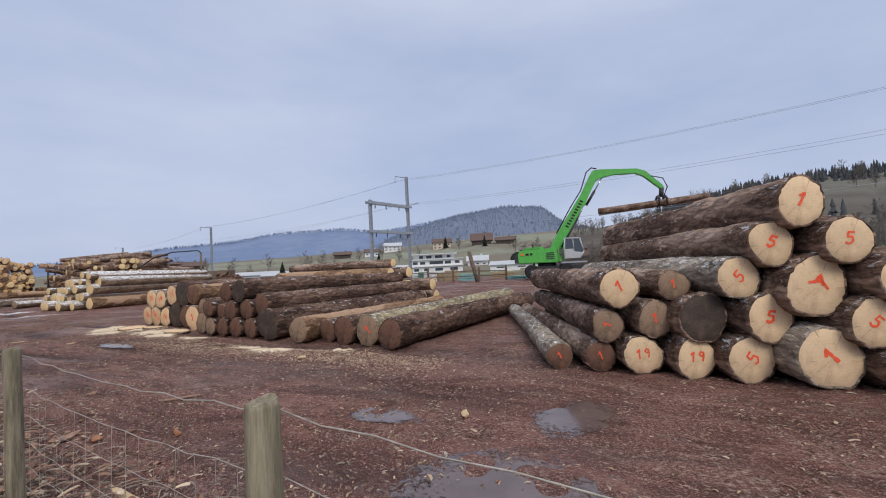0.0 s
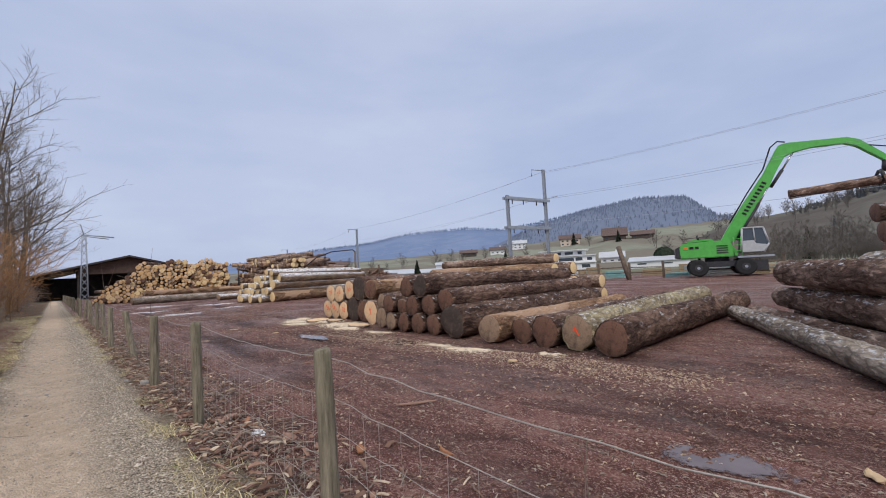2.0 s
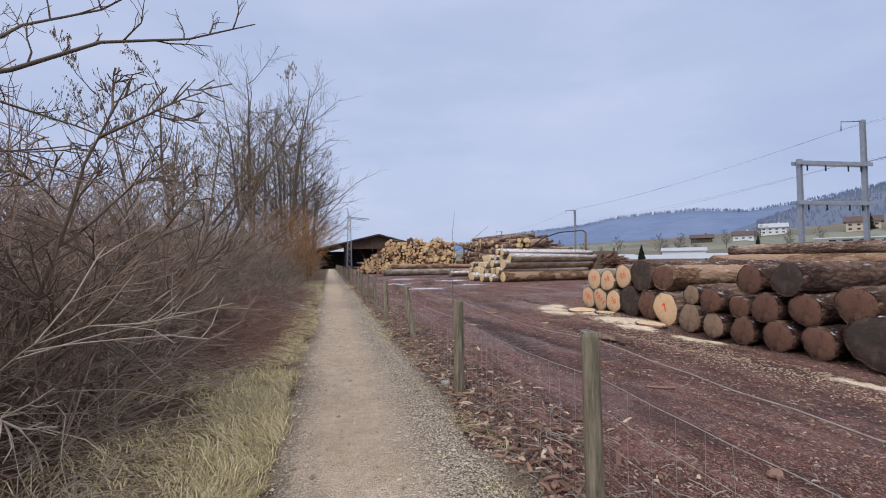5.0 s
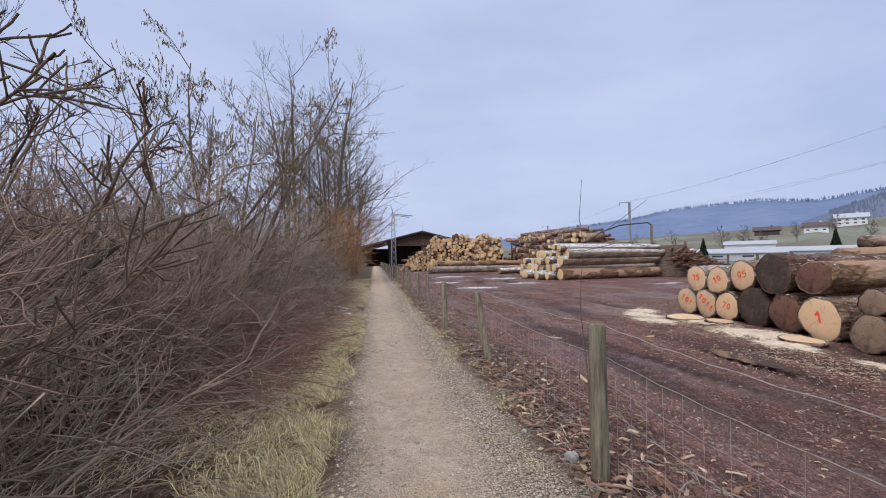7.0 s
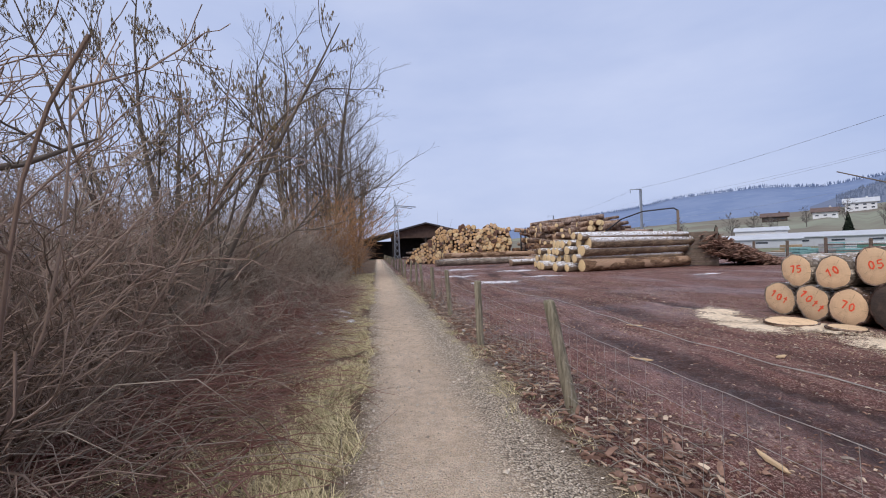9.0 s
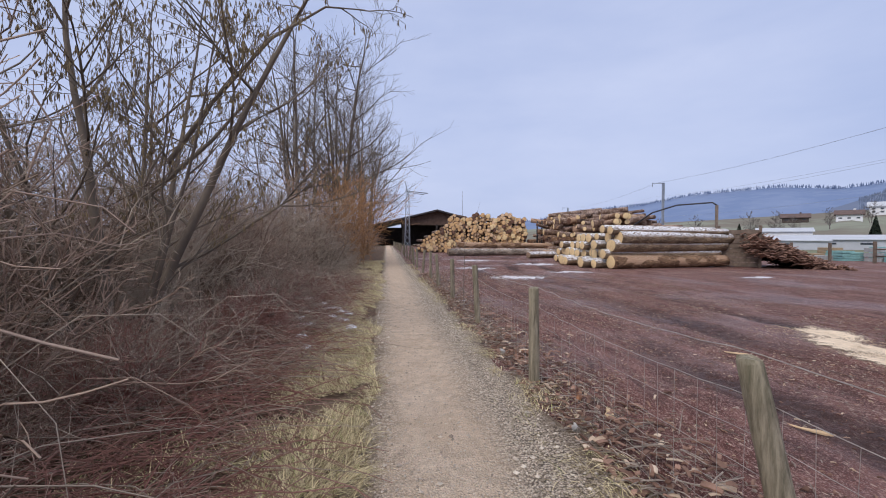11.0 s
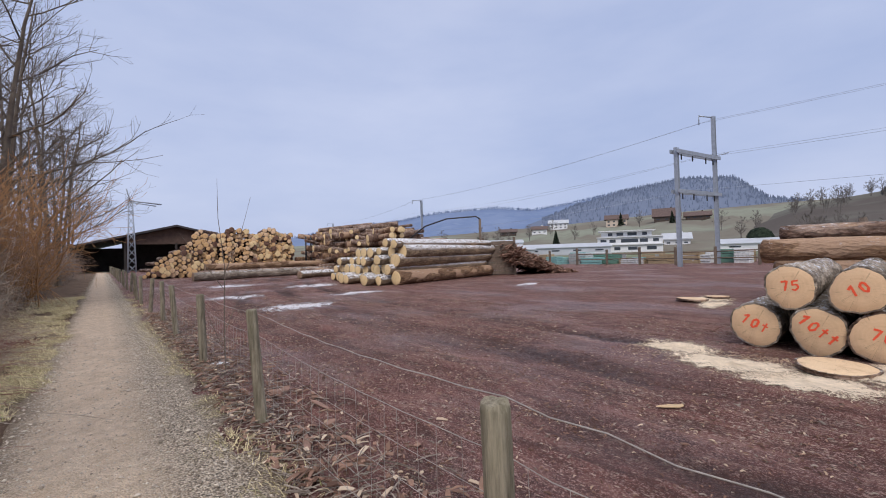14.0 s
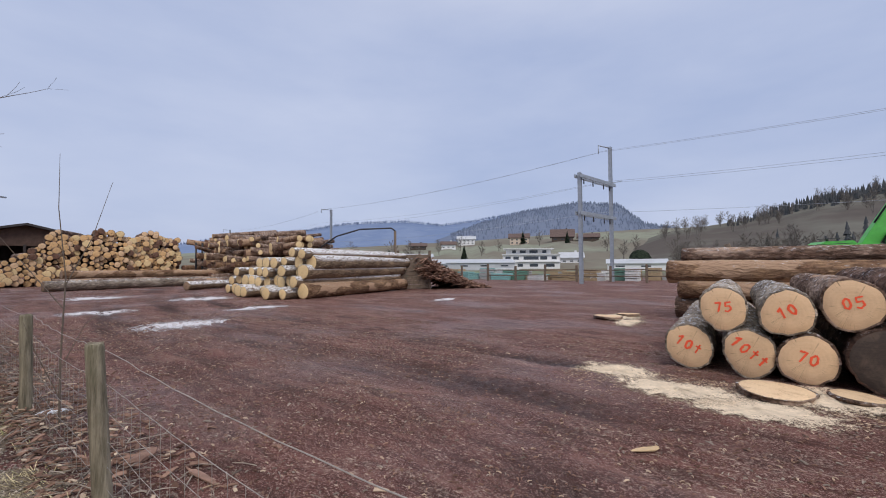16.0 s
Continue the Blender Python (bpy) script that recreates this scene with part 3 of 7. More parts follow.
# long row of older logs, near ends in a line
ROW = [
    (6.55, 5.15, 0.30, 0.30, BARK_OLD, FO, 7.4, 91), (6.75, 5.88, 0.31, 0.31, BARK_MOSS, FG, 9.4, 86), (6.75, 6.55, 0.30, 0.30, BARK_OLD, FO, 6.8, 88),
    (6.9, 7.2, 0.25, 0.25, BARK_BROWN, FO, 6.6, 88), (6.6, 7.8, 0.29, 0.29, BARK_PEEL, FG, 6.5, 88), (6.65, 8.95, 0.38, 0.38, BARK_OLD, FK, 7.0, 88),
    (6.7, 9.7, 0.25, 0.25, BARK_OLD, FO, 6.6, 88), (6.7, 10.3, 0.25, 0.25, BARK_OLD, FO, 6.5, 88), (6.75, 10.95, 0.24, 0.24, BARK_OLD, FO, 6.5, 88),
    (6.8, 11.6, 0.25, 0.25, BARK_OLD, FG, 6.5, 89), (7.0, 12.35, 0.29, 0.29, BARK_BROWN, FG, 6.5, 89),
    (6.7, 9.22, 0.86, 0.27, BARK_OLD, FO, 7.0, 88), (6.75, 9.9, 0.72, 0.25, BARK_OLD, FO, 6.7, 88), (6.7, 10.5, 0.70, 0.25, BARK_OLD, FO, 6.6, 88),
    (6.8, 11.05, 0.66, 0.2, BARK_BROWN, FO, 6.4, 88), (6.75, 11.6, 0.74, 0.24, BARK_OLD, FO, 6.5, 89), (7.0, 12.3, 0.78, 0.21, BARK_OLD, FG, 6.5, 89),
    (6.7, 10.13, 1.20, 0.27, BARK_OLD, FK, 7.2, 88), (6.8, 10.84, 1.16, 0.25, BARK_OLD, FO, 6.6, 88),
    (7.25, 13.3, 0.38, 0.38, BARK_BROWN, FACE_PINK, 6.3, 88), (7.5, 14.12, 0.37, 0.37, BARK_OLD, FO, 6.3, 88), (7.6, 14.95, 0.40, 0.40, BARK_OLD, FK, 6.3, 88),
    (7.65, 15.7, 0.33, 0.33, BARK_BROWN, FACE_PINK, 6.0, 87), (7.65, 16.32, 0.345, 0.335, BARK_GREY, FACE_PINK, 6.0, 86), (7.75, 17.08, 0.345, 0.335, BARK_GREY, FACE_PINK, 6.0, 85),
    (7.65, 16.62, 0.95, 0.31, BARK_GREY, FACE_PINK, 4.6, 86), (7.6, 15.9, 0.94, 0.31, BARK_GREY, FACE_PINK, 4.8, 86), (7.65, 15.25, 1.08, 0.32, BARK_BROWN, FACE_PINK, 5.2, 87),
    (7.55, 14.42, 1.13, 0.40, BARK_OLD, FK, 6.3, 88), (7.4, 13.5, 1.10, 0.31, BARK_PEEL, FO, 6.3, 88),
]
MARKS = {24: ("10t", -0.5), 23: ("10tt", -0.7), 22: ("70", -0.3), 25: ("75", 0.1), 26: ("10", 0.5), 27: ("05", 0.2), 19: ("1", 0.3), 1: ("1", 0.6)}
for i, (x, y, z, r, bark, face, ln, hd) in enumerate(ROW):
    pt, tl = MARKS.get(i, ("", 0))
    log(x, y, z, r, hd, ln, bark, face, FACE_YELLOW if i % 3 else FACE_OLD, pt, tl, seed=200 + i, segs=36, ring=0.09, rough=0.058, taper=0.88,
        label={FO: "old dark log with weathered brown sawn end", FG: "old log with greyed sawn end on the mud", FK: "thick dark log with blackened sawn end",
               FACE_PINK: "log with fresh pinkish sawn end and sprayed number"}[face], group="logs of the long row")

# crosswise logs behind the row
CROSS = [(14.6, 18.6, 1.36, 0.32, BARK_PEEL, 8.0), (15.2, 18.3, 1.86, 0.22, BARK_BROWN, 7.5), (14.7, 18.4, 0.3, 0.3, BARK_BROWN, 8.3), (15.4, 18.2, 0.3, 0.3, BARK_BROWN, 8.2),
         (15.2, 18.4, 0.88, 0.28, BARK_PEEL, 8.4), (14.5, 18.3, 0.85, 0.25, BARK_PEEL, 8.6), (16.0, 18.0, 0.86, 0.3, BARK_BROWN, 8.6), (15.8, 18.2, 1.42, 0.28, BARK_BROWN, 7.8),
         (16.2, 18.2, 0.3, 0.3, BARK_BROWN, 8.4), (16.9, 18.2, 0.3, 0.3, BARK_DARK, 8.4)]
for i, (x, y, z, r, bark, ln) in enumerate(CROSS):
    log(x, y, z, r, 184 + (i % 3 - 1) * 1.2, ln - 0.4, bark, FACE_YELLOW, FACE_YELLOW, seed=300 + i, segs=24, ring=0.2, label="peeling brown log with yellow sawn ends, stacked crosswise", group="crosswise logs")

# snow-dusted pile
rng = random.Random(7)
SNOWY = []
base = 33.7
for row, (count, z, start, r0, r1) in enumerate(((14, 0.30, 0.0, 0.25, 0.33), (13, 0.80, 0.3, 0.24, 0.32), (11, 1.30, 0.15, 0.24, 0.32), (9, 1.78, 0.1, 0.22, 0.32), (3, 2.2, 0.2, 0.22, 0.28))):
    for i in range(count):
        if row == 3 and i in (2, 5):
            continue
        r = 0.38 if (row, i) in ((0, 0), (2, 0), (3, 0)) else rng.uniform(r0, r1)
        SNOWY.append((12.0 + rng.uniform(-0.5, 0.5) - (0.9 if row == 0 and 0 < i < 8 else 0), base + start + i * 0.60 + rng.uniform(-0.07, 0.07), max(r, z + rng.uniform(-0.05, 0.05)), r))
for i, (x, y, z, r) in enumerate(SNOWY):
    log(x, y, z, r, 80 + rng.uniform(-1, 1), 8.6 if y < 38 else 6.0, BARK_SNOW if i else BARK_PEEL, FACE_YELLOW, seed=400 + i, segs=18, ring=0.45, label="snow-dusted log with yellowish sawn end in a stack", group="snowy stack logs")

# long logs lying in front of the far stack
for i, (x, y, z, r, hd, ln, bk) in enumerate(((5.4, 52.5, 0.35, 0.36, 84, 12, BARK_GREY), (6.3, 55.5, 0.35, 0.36, 84, 11, BARK_BROWN), (7.0, 57.0, 0.95, 0.36, 84, 12, BARK_PEEL), (13.0, 50.0, 0.35, 0.34, 75, 4.5, BARK_BROWN), (11.5, 46.5, 0.3, 0.3, 70, 5, BARK_SNOW))):
    log(x, y, z, r, hd, ln, bk, FACE_GREY, seed=500 + i, segs=18, ring=0.5, label="long frosted log lying on the yard", group="loose long logs")

# far stack of round wood, sawn ends towards the path
rng = random.Random(11)
mesh_pool = []
for k, r in enumerate((0.22, 0.26, 0.30, 0.33, 0.19, 0.27)):
    me, rings = bark_mesh(5.0, r, r * 0.9, 900 + k, 14, 1.2)
    me.materials.append((BARK_BROWN, BARK_DARK, BARK_BROWN, BARK_PEEL, BARK_DARK, BARK_BROWN)[k])
    fm, c = face_mesh(rings[0], 5, False)
    fm.materials.append((FACE_ORANGE, FACE_PINK, FACE_ORANGE, FACE_YELLOW, FACE_ORANGE, FACE_OLD)[k])
    mesh_pool.append((me, fm))
fv, ff, fi = [], [], []
FMATS = (BARK_BROWN, BARK_DARK, BARK_PEEL, FACE_ORANGE, FACE_PINK, FACE_YELLOW, FACE_OLD)
n_far = 0
for col in range(40):
    u = col / 39
    x = 2.9 + u * 14.6
    top = min(4.6, 0.5 + u * 11.5) if u < 0.42 else 4.7
    top += 0.45 * math.sin(col * 0.62) * (0.7 if u > 0.3 else 0.2)
    z = 0.28 + (0.22 if col % 2 else 0.0)
    while z < top:
        z += rng.uniform(-0.05, 0.05)
        k = rng.choice((0, 0, 1, 1, 2, 2, 3, 4, 4, 5))
        me, fm = mesh_pool[k]
        hd = 12 + rng.uniform(-3, 3) + (rng.uniform(-18, 18) if u < 0.4 else 0)
        yy = 62 + u * 3.0 + rng.uniform(-0.5, 0.3) + (z * 0.55 if u < 0.45 else z * 0.12)
        m = pose(x + rng.uniform(-0.08, 0.08), yy, z, 0, rng.uniform(0, 360), -hd)
        if u < 0.46 and n_far < 120:
            ob = put_mesh("log", me, None)
            ob.matrix_world = m
            tagged(ob, "round log with orange-yellow sawn end in a high stack", "log", "logs of the far stack")
            put_mesh("cut_face", fm, None, ob)
            n_far += 1
        else:
            for src in (me, fm):
                b = len(fv)
                fv.extend(m @ q.co for q in src.vertices)
                ff.extend(tuple(b + e for e in q.vertices) for q in src.polygons)
                fi.extend([FMATS.index(src.materials[0])] * len(src.polygons))
        z += 0.47
me = raw_mesh("log_stack", fv, ff)
for m in FMATS:
    me.materials.append(m)
me.polygons.foreach_set("material_index", fi)
tagged(put_mesh("log_stack", me, None), "high stack of round logs with orange sawn ends", "log stack", kind="stuff")

# ---- fence ----
fence = empty("fence", pose(1.06, 0, 0), "low wire mesh fence with round weathered wooden posts", "fence")
# along the path, top across it, foot across it, height
POSTS = [(-4.9, 0.9, 0.9, 1.1), (-1.75, 0.92, 0.92, 1.1), (1.275, 0.94, 0.95, 1.12), (4.107, 1.034, 1.05, 1.125), (7.2, 1.08, 1.09, 1.11), (9.8, 1.07, 1.07, 1.08), (13.35, 1.06, 1.2, 1.05), (16.12, 1.017, 1.03, 1.07), (19.5, 1.065, 1.12, 1.11), (22.5, 1.1, 1.12, 1.09)]
while POSTS[-1][0] < 108:
    k = len(POSTS)
    xx = 1.12 + 0.05 * math.sin(k * 1.3)
    POSTS.append((POSTS[-1][0] + 3.0 + 0.3 * math.sin(k * 2.1), xx + 0.07 * math.sin(k * 1.7), xx, 1.1))
tops = []
for k, (y, xt, xf, h) in enumerate(POSTS):
    rng = np.random.default_rng(50 + k)
    bm = bmesh.new()
    r = 0.058 + rng.uniform(-0.007, 0.006)
    segs = 12
    zs = (-0.15, 0.1, 0.35, 0.6, 0.85, h - 0.03, h - 0.005)
    pts = [((xt - xf) * z / h, -(xf - xt) * 1.2 * (1 - z / h), z) for z in zs]
    rings = []
    for (px, py, pz), f in zip(pts, (1.06, 1.02, 1.0, 0.98, 0.97, 0.96, 0.86)):
        rings.append([bm.verts.new((px + r * f * (1 + 0.05 * rng.uniform(-1, 1)) * math.cos(a), py + r * f * (1 + 0.05 * rng.uniform(-1, 1)) * math.sin(a), pz + (rng.uniform(-0.01, 0.01) if pz > 1 else 0))) for a in np.linspace(0, math.tau, segs, endpoint=False)])
    for a, b in zip(rings, rings[1:]):
        for i in range(segs):
            bm.faces.new((a[i], a[(i + 1) % segs], b[(i + 1) % segs], b[i])).smooth = True
    bm.faces.new(rings[-1])
    po = part("post", bm, POST_WOOD, fence)
    po.location = (xf - 1.06, y, 0)
    tops.append((xt * 0.8 + xf * 0.2 - 1.06 + r, y))


def strand(name, z, r, wob, sides=4):
    bm = bmesh.new()
    pts = []
    for (xa, ya), (xb, yb) in zip(tops, tops[1:]):
        n = 14 if ya < 26 else 3
        for u in np.linspace(0, 1, n, endpoint=False):
            sag = 4 * u * (1 - u) * 0.045
            pts.append((xa + (xb - xa) * u + wob * math.sin(ya * 7 + u * 40), ya + (yb - ya) * u, z - sag + wob * math.cos(ya * 5 + u * 47)))
    tube_bm(bm, pts, r, sides)
    part(name, bm, WIRE, fence)


for z, r, w in ((1.06, 0.0029, 0.007), (0.84, 0.0025, 0.005), (0.66, 0.0018, 0.004), (0.48, 0.0018, 0.004), (0.32, 0.0016, 0.004), (0.18, 0.0016, 0.004), (0.06, 0.0018, 0.006)):
    strand("wire", z, r, w)
bm = bmesh.new()
rng = random.Random(3)
for (xa, ya), (xb, yb) in zip(tops, tops[1:]):
    step = 0.16 if ya < 24 else 0.32
    y = ya + 0.1
    while y < yb:
        u = (y - ya) / (yb - ya)
        x = xa + (xb - xa) * u
        sag = 4 * u * (1 - u) * 0.045
        l = rng.uniform(-0.02, 0.02)
        tube_bm(bm, [(x, y, 0.04), (x + rng.uniform(-0.01, 0.01), y + l * 0.5, 0.45), (x, y + l, 0.84 - sag)], 0.0013, 3, False)
        y += step * rng.uniform(0.9, 1.1)
tagged(part("wire_mesh", bm, WIRE, fence, "thin upright mesh wires"), kind="stuff")

# ---- steel masts and overhead lines ----
gantry = empty("railway_gantry", pose(36.5, 28.0, 0), "grey galvanised steel railway gantry with two beams", "gantry")


def column(name, x, y, z0, z1, w, parent, m=STEEL):
    """A rolled H column."""
    bm = bmesh.new()
    h = z1 - z0
    box(bm, x - w / 2, y, z0 + h / 2, 0.03, w, h)
    box(bm, x + w / 2, y, z0 + h / 2, 0.03, w, h)
    box(bm, x, y, z0 + h / 2, w - 0.03, 0.025, h)
    return part(name, bm, m, parent)


column("column", -2.8, 0.4, -0.1, 9.0, 0.27, gantry)
column("column", 2.9, -0.3, -0.1, 12.2, 0.27, gantry)
for z in (8.7, 5.7):
    bm = bmesh.new()
    d = Vector((5.7, -0.7, 0)).normalized()
    for s in (-0.24, 0.24):
        off = Vector((-d.y, d.x, 0)) * s
        a, b = Vector((-3.2, 0.45, z)) + off, Vector((3.35, -0.35, z)) + off
        box(bm, 0, 0, 0, (b - a).length, 0.07, 0.28, 0, Matrix.Translation((a + b) / 2) @ Matrix.Rotation(math.atan2(d.y, d.x), 4, "Z"))
    part("beam", bm, STEEL, gantry)
    for u in (0.12, 0.4, 0.75, 0.95):
        p = Vector((-2.8, 0.4, z)) + Vector((5.7, -0.7, 0)) * u
        bm = bmesh.new()
        tube_bm(bm, [p + Vector((0, 0, -0.12)), p + Vector((0, 0, -0.55))], 0.05, 8)
        part("insulator", bm, DARK_STEEL, gantry)
bm = bmesh.new()
tube_bm(bm, [(2.9, -0.3, 12.1), (1.6, 0.3, 12.15)], 0.05, 6)
part("arm", bm, STEEL, gantry)
bm = bmesh.new()
tube_bm(bm, [(1.6, 0.3, 12.2), (1.55, 0.3, 11.4)], 0.04, 6)
part("dropper", bm, STEEL, gantry)
bm = bmesh.new()
tube_bm(bm, [(2.9, -0.3, 8.9), (4.6, -0.8, 9.3)], 0.04, 6)
part("arm", bm, STEEL, gantry)


def mast(x, y, h, label):
    m = empty("catenary_mast", pose(x, y, 0), label, "mast", "masts along the railway")
    column("column", 0, 0, -0.1, h, 0.3, m)
    bm = bmesh.new()
    tube_bm(bm, [(0, 0, h - 0.1), (-1.8, 0.4, h - 0.05)], 0.06, 6)
    tube_bm(bm, [(-1.7, 0.4, h), (-1.7, 0.4, h - 0.7)], 0.05, 6)
    part("bracket", bm, STEEL, m)


mast(45.8, 77.4, 11.4, "grey steel railway mast with a short bracket")
mast(57, 140, 12, "far grey steel railway mast with bracket")
mast(31.5, -22, 12.4, "tall grey steel railway mast beside the line")
lines = empty("overhead_lines", pose(0, 0, 0), "thin dark overhead power lines along the railway", "power line")
for (ax, az), (bx, bz), (cx, cz), (dx_, dz) in (((60, 12.2), (45.2, 11.5), (39.6, 12.0), (32.0, 10.9)), ((59.4, 11.9), (44.0, 11.2), (38.0, 11.5), (30.8, 10.5)), ((58, 9.4), (43.6, 8.9), (38.9, 9.0), (31.6, 8.5)), ((57.4, 8.6), (43.0, 8.2), (36.9, 8.5), (29.8, 7.9)), ((56, 6.0), (42.6, 5.6), (35.9, 5.9), (29.0, 5.2))):
    bm = bmesh.new()
    pts = []
    for (x0, y0, z0), (x1, y1, z1) in (((ax, 140, az), (bx, 77.4, bz)), ((bx, 77.4, bz), (cx, 28, cz)), ((cx, 28, cz), (dx_, -22, dz)), ((dx_, -22, dz), (dx_ - 8, -75, dz))):
        for u in np.linspace(0, 1, 10, endpoint=False):
            pts.append((x0 + (x1 - x0) * u, y0 + (y1 - y0) * u, z0 + (z1 - z0) * u - 4 * u * (1 - u) * 0.7))
    tube_bm(bm, pts, 0.009, 4)
    part("line", bm, STEEL, lines)

# lattice pole with an arm, by the shed
pole = empty("lattice_pole", pose(3.8, 100, 0), "grey steel lattice pole with a side arm", "pole")
for sx in (-1, 1):
    for sy in (-1, 1):
        bar("leg", (sx * 0.55, sy * 0.55, 0), (sx * 0.26, sy * 0.26, 11.6), 0.08, STEEL, pole, 6)
for k in range(9):
    z0, z1 = k * 1.29, (k + 1) * 1.29
    w0, w1 = 0.55 - 0.29 * z0 / 11.6, 0.55 - 0.29 * z1 / 11.6
    bar("brace", (-w0, -w0, z0), (w1, -w1, z1), 0.05, STEEL, pole, 5)
    bar("brace", (w0, -w0, z0), (-w1, -w1, z1), 0.05, STEEL, pole, 5)
bar("crossarm", (-0.4, 0, 11.7), (4.2, -0.6, 11.2), 0.12, STEEL, pole, 6)
bar("crossarm", (-0.4, 0, 11.5), (3.4, -0.5, 10.9), 0.09, STEEL, pole, 6)
bar("spike", (0, 0, 11.6), (-0.5, 0, 13.6), 0.1, STEEL, pole, 6)

# ---- shed ----
SHED_DARK = plain("dark_boarding", (0.05, 0.043, 0.04), 0.9, 0, 0.35, 1.2)
SHED_ROOF = plain("dark_roof_sheet", (0.055, 0.05, 0.052), 0.8, 0, 0.3, 0.8)
SHED_GABLE = plain("brown_gable_boards", (0.10, 0.065, 0.05), 0.9, 0, 0.3, 1.5)
shed = empty("shed", pose(11.4, 112, 0), "large dark open timber shed with low gable roof", "shed")
for s, xe, ze in ((-1, -16.5, 4.6), (1, 15.0, 4.9)):
    bm = bmesh.new()
    vs = [bm.verts.new(p) for p in ((0, -1.5, 8.7), (xe, -1.5, ze), (xe, 40, ze), (0, 40, 8.7), (0, -1.5, 8.35), (xe, -1.5, ze - 0.35), (xe, 40, ze - 0.35), (0, 40, 8.35))]
    for q in ((0, 1, 2, 3), (7, 6, 5, 4), (0, 4, 5, 1), (1, 5, 6, 2), (2, 6, 7, 3)):
        bm.faces.new([vs[i] for i in q])
    bmesh.ops.recalc_face_normals(bm, faces=bm.faces[:])
    part("roof", bm, SHED_ROOF, shed)
bm = bmesh.new()
vs = [bm.verts.new(p) for p in ((-8, 0, 6.1), (0, 0, 8.3), (8, 0, 6.4), (8, 0, 5.0), (-8, 0, 5.0))]
q = bmesh.ops.extrude_face_region(bm, geom=[bm.faces.new(vs)])
bmesh.ops.translate(bm, vec=(0, 0.2, 0), verts=[v for v in q["geom"] if isinstance(v, bmesh.types.BMVert)])
part("gable", bm, SHED_GABLE, shed)
for x in (-15.5, -8, 0, 8, 14.5):
    bm = bmesh.new()
    box(bm, x, 0.1, 2.6, 0.35, 0.35, 5.2)
    part("column", bm, SHED_DARK, shed)
bm = bmesh.new()
box(bm, -0.5, 14, 2.35, 30, 0.3, 4.7)
box(bm, -0.5, 14.35, 3.4, 15, 0.3, 6.8)
part("back_wall", bm, SHED_DARK, shed)
for x in (-15.8, 14.8):
    bm = bmesh.new()
    box(bm, x, 20, 2.4, 0.25, 39, 4.8)
    part("side_wall", bm, SHED_DARK, shed)

# ---- timber bin with a heap of bark ----
bin_ = empty("timber_bin", pose(20.3, 35.6, 0, 0, 0, -42), "weathered bin of stacked horizontal timber boards", "bin")
for side, (ox, oy, ln, rot) in enumerate(((0.95, 0, 2.0, 0), (1.95, 1.6, 3.2, 90), (-0.05, 1.6, 3.2, 90))):
    for k in range(8):
        bm = bmesh.new()
        box(bm, 0, 0, 0.16 + k * 0.285, ln, 0.09, 0.27, 0.012, Matrix.Translation((ox, oy, 0)) @ Matrix.Rotation(radians(rot), 4, "Z"))
        part("board", bm, OLD_BOARD, bin_)
for px_, py_ in ((-0.1, -0.1), (2.0, -0.1)):
    bm = bmesh.new()
    box(bm, px_, py_, 1.25, 0.16, 0.16, 2.6, 0.01)
    part("corner_post", bm, OLD_BOARD, bin_)
bar("pipe", (-0.25, 0.6, 0), (-0.25, 0.6, 3.9), 0.09, OLD_BOARD, bin_)
bm = bmesh.new()
tube_bm(bm, [(-0.25, 0.6, 3.9), (-0.5, 0.7, 4.1), (-2.6, 1.3, 4.05), (-4.2, 1.8, 3.6), (-5.5, 2.2, 2.7)], 0.055, 6)
part("bent_pipe", bm, DARK_STEEL, bin_)


def slab_mat(name, a, b):
    k = Mat(name, 0.9, spec=0.2)
    col = k.mix(k.island(), a, b)
    col = k.mix(k.ramp(k.noise(9, 4, 0.7), [(0.4, 0.0), (0.75, 0.6)]), col, tuple(c * 0.55 for c in a))
    k.color(col).bump(k.noise(30, 4, 0.7), 0.5, 0.01)
    return k.m


BARK_BITS = slab_mat("bark_bits", (0.12, 0.068, 0.05), (0.40, 0.25, 0.185))
STICK_BITS = slab_mat("stick_bits", (0.14, 0.11, 0.09), (0.50, 0.43, 0.36))
WOOD_BITS = slab_mat("wood_bits", (0.45, 0.325, 0.225), (0.72, 0.59, 0.45))


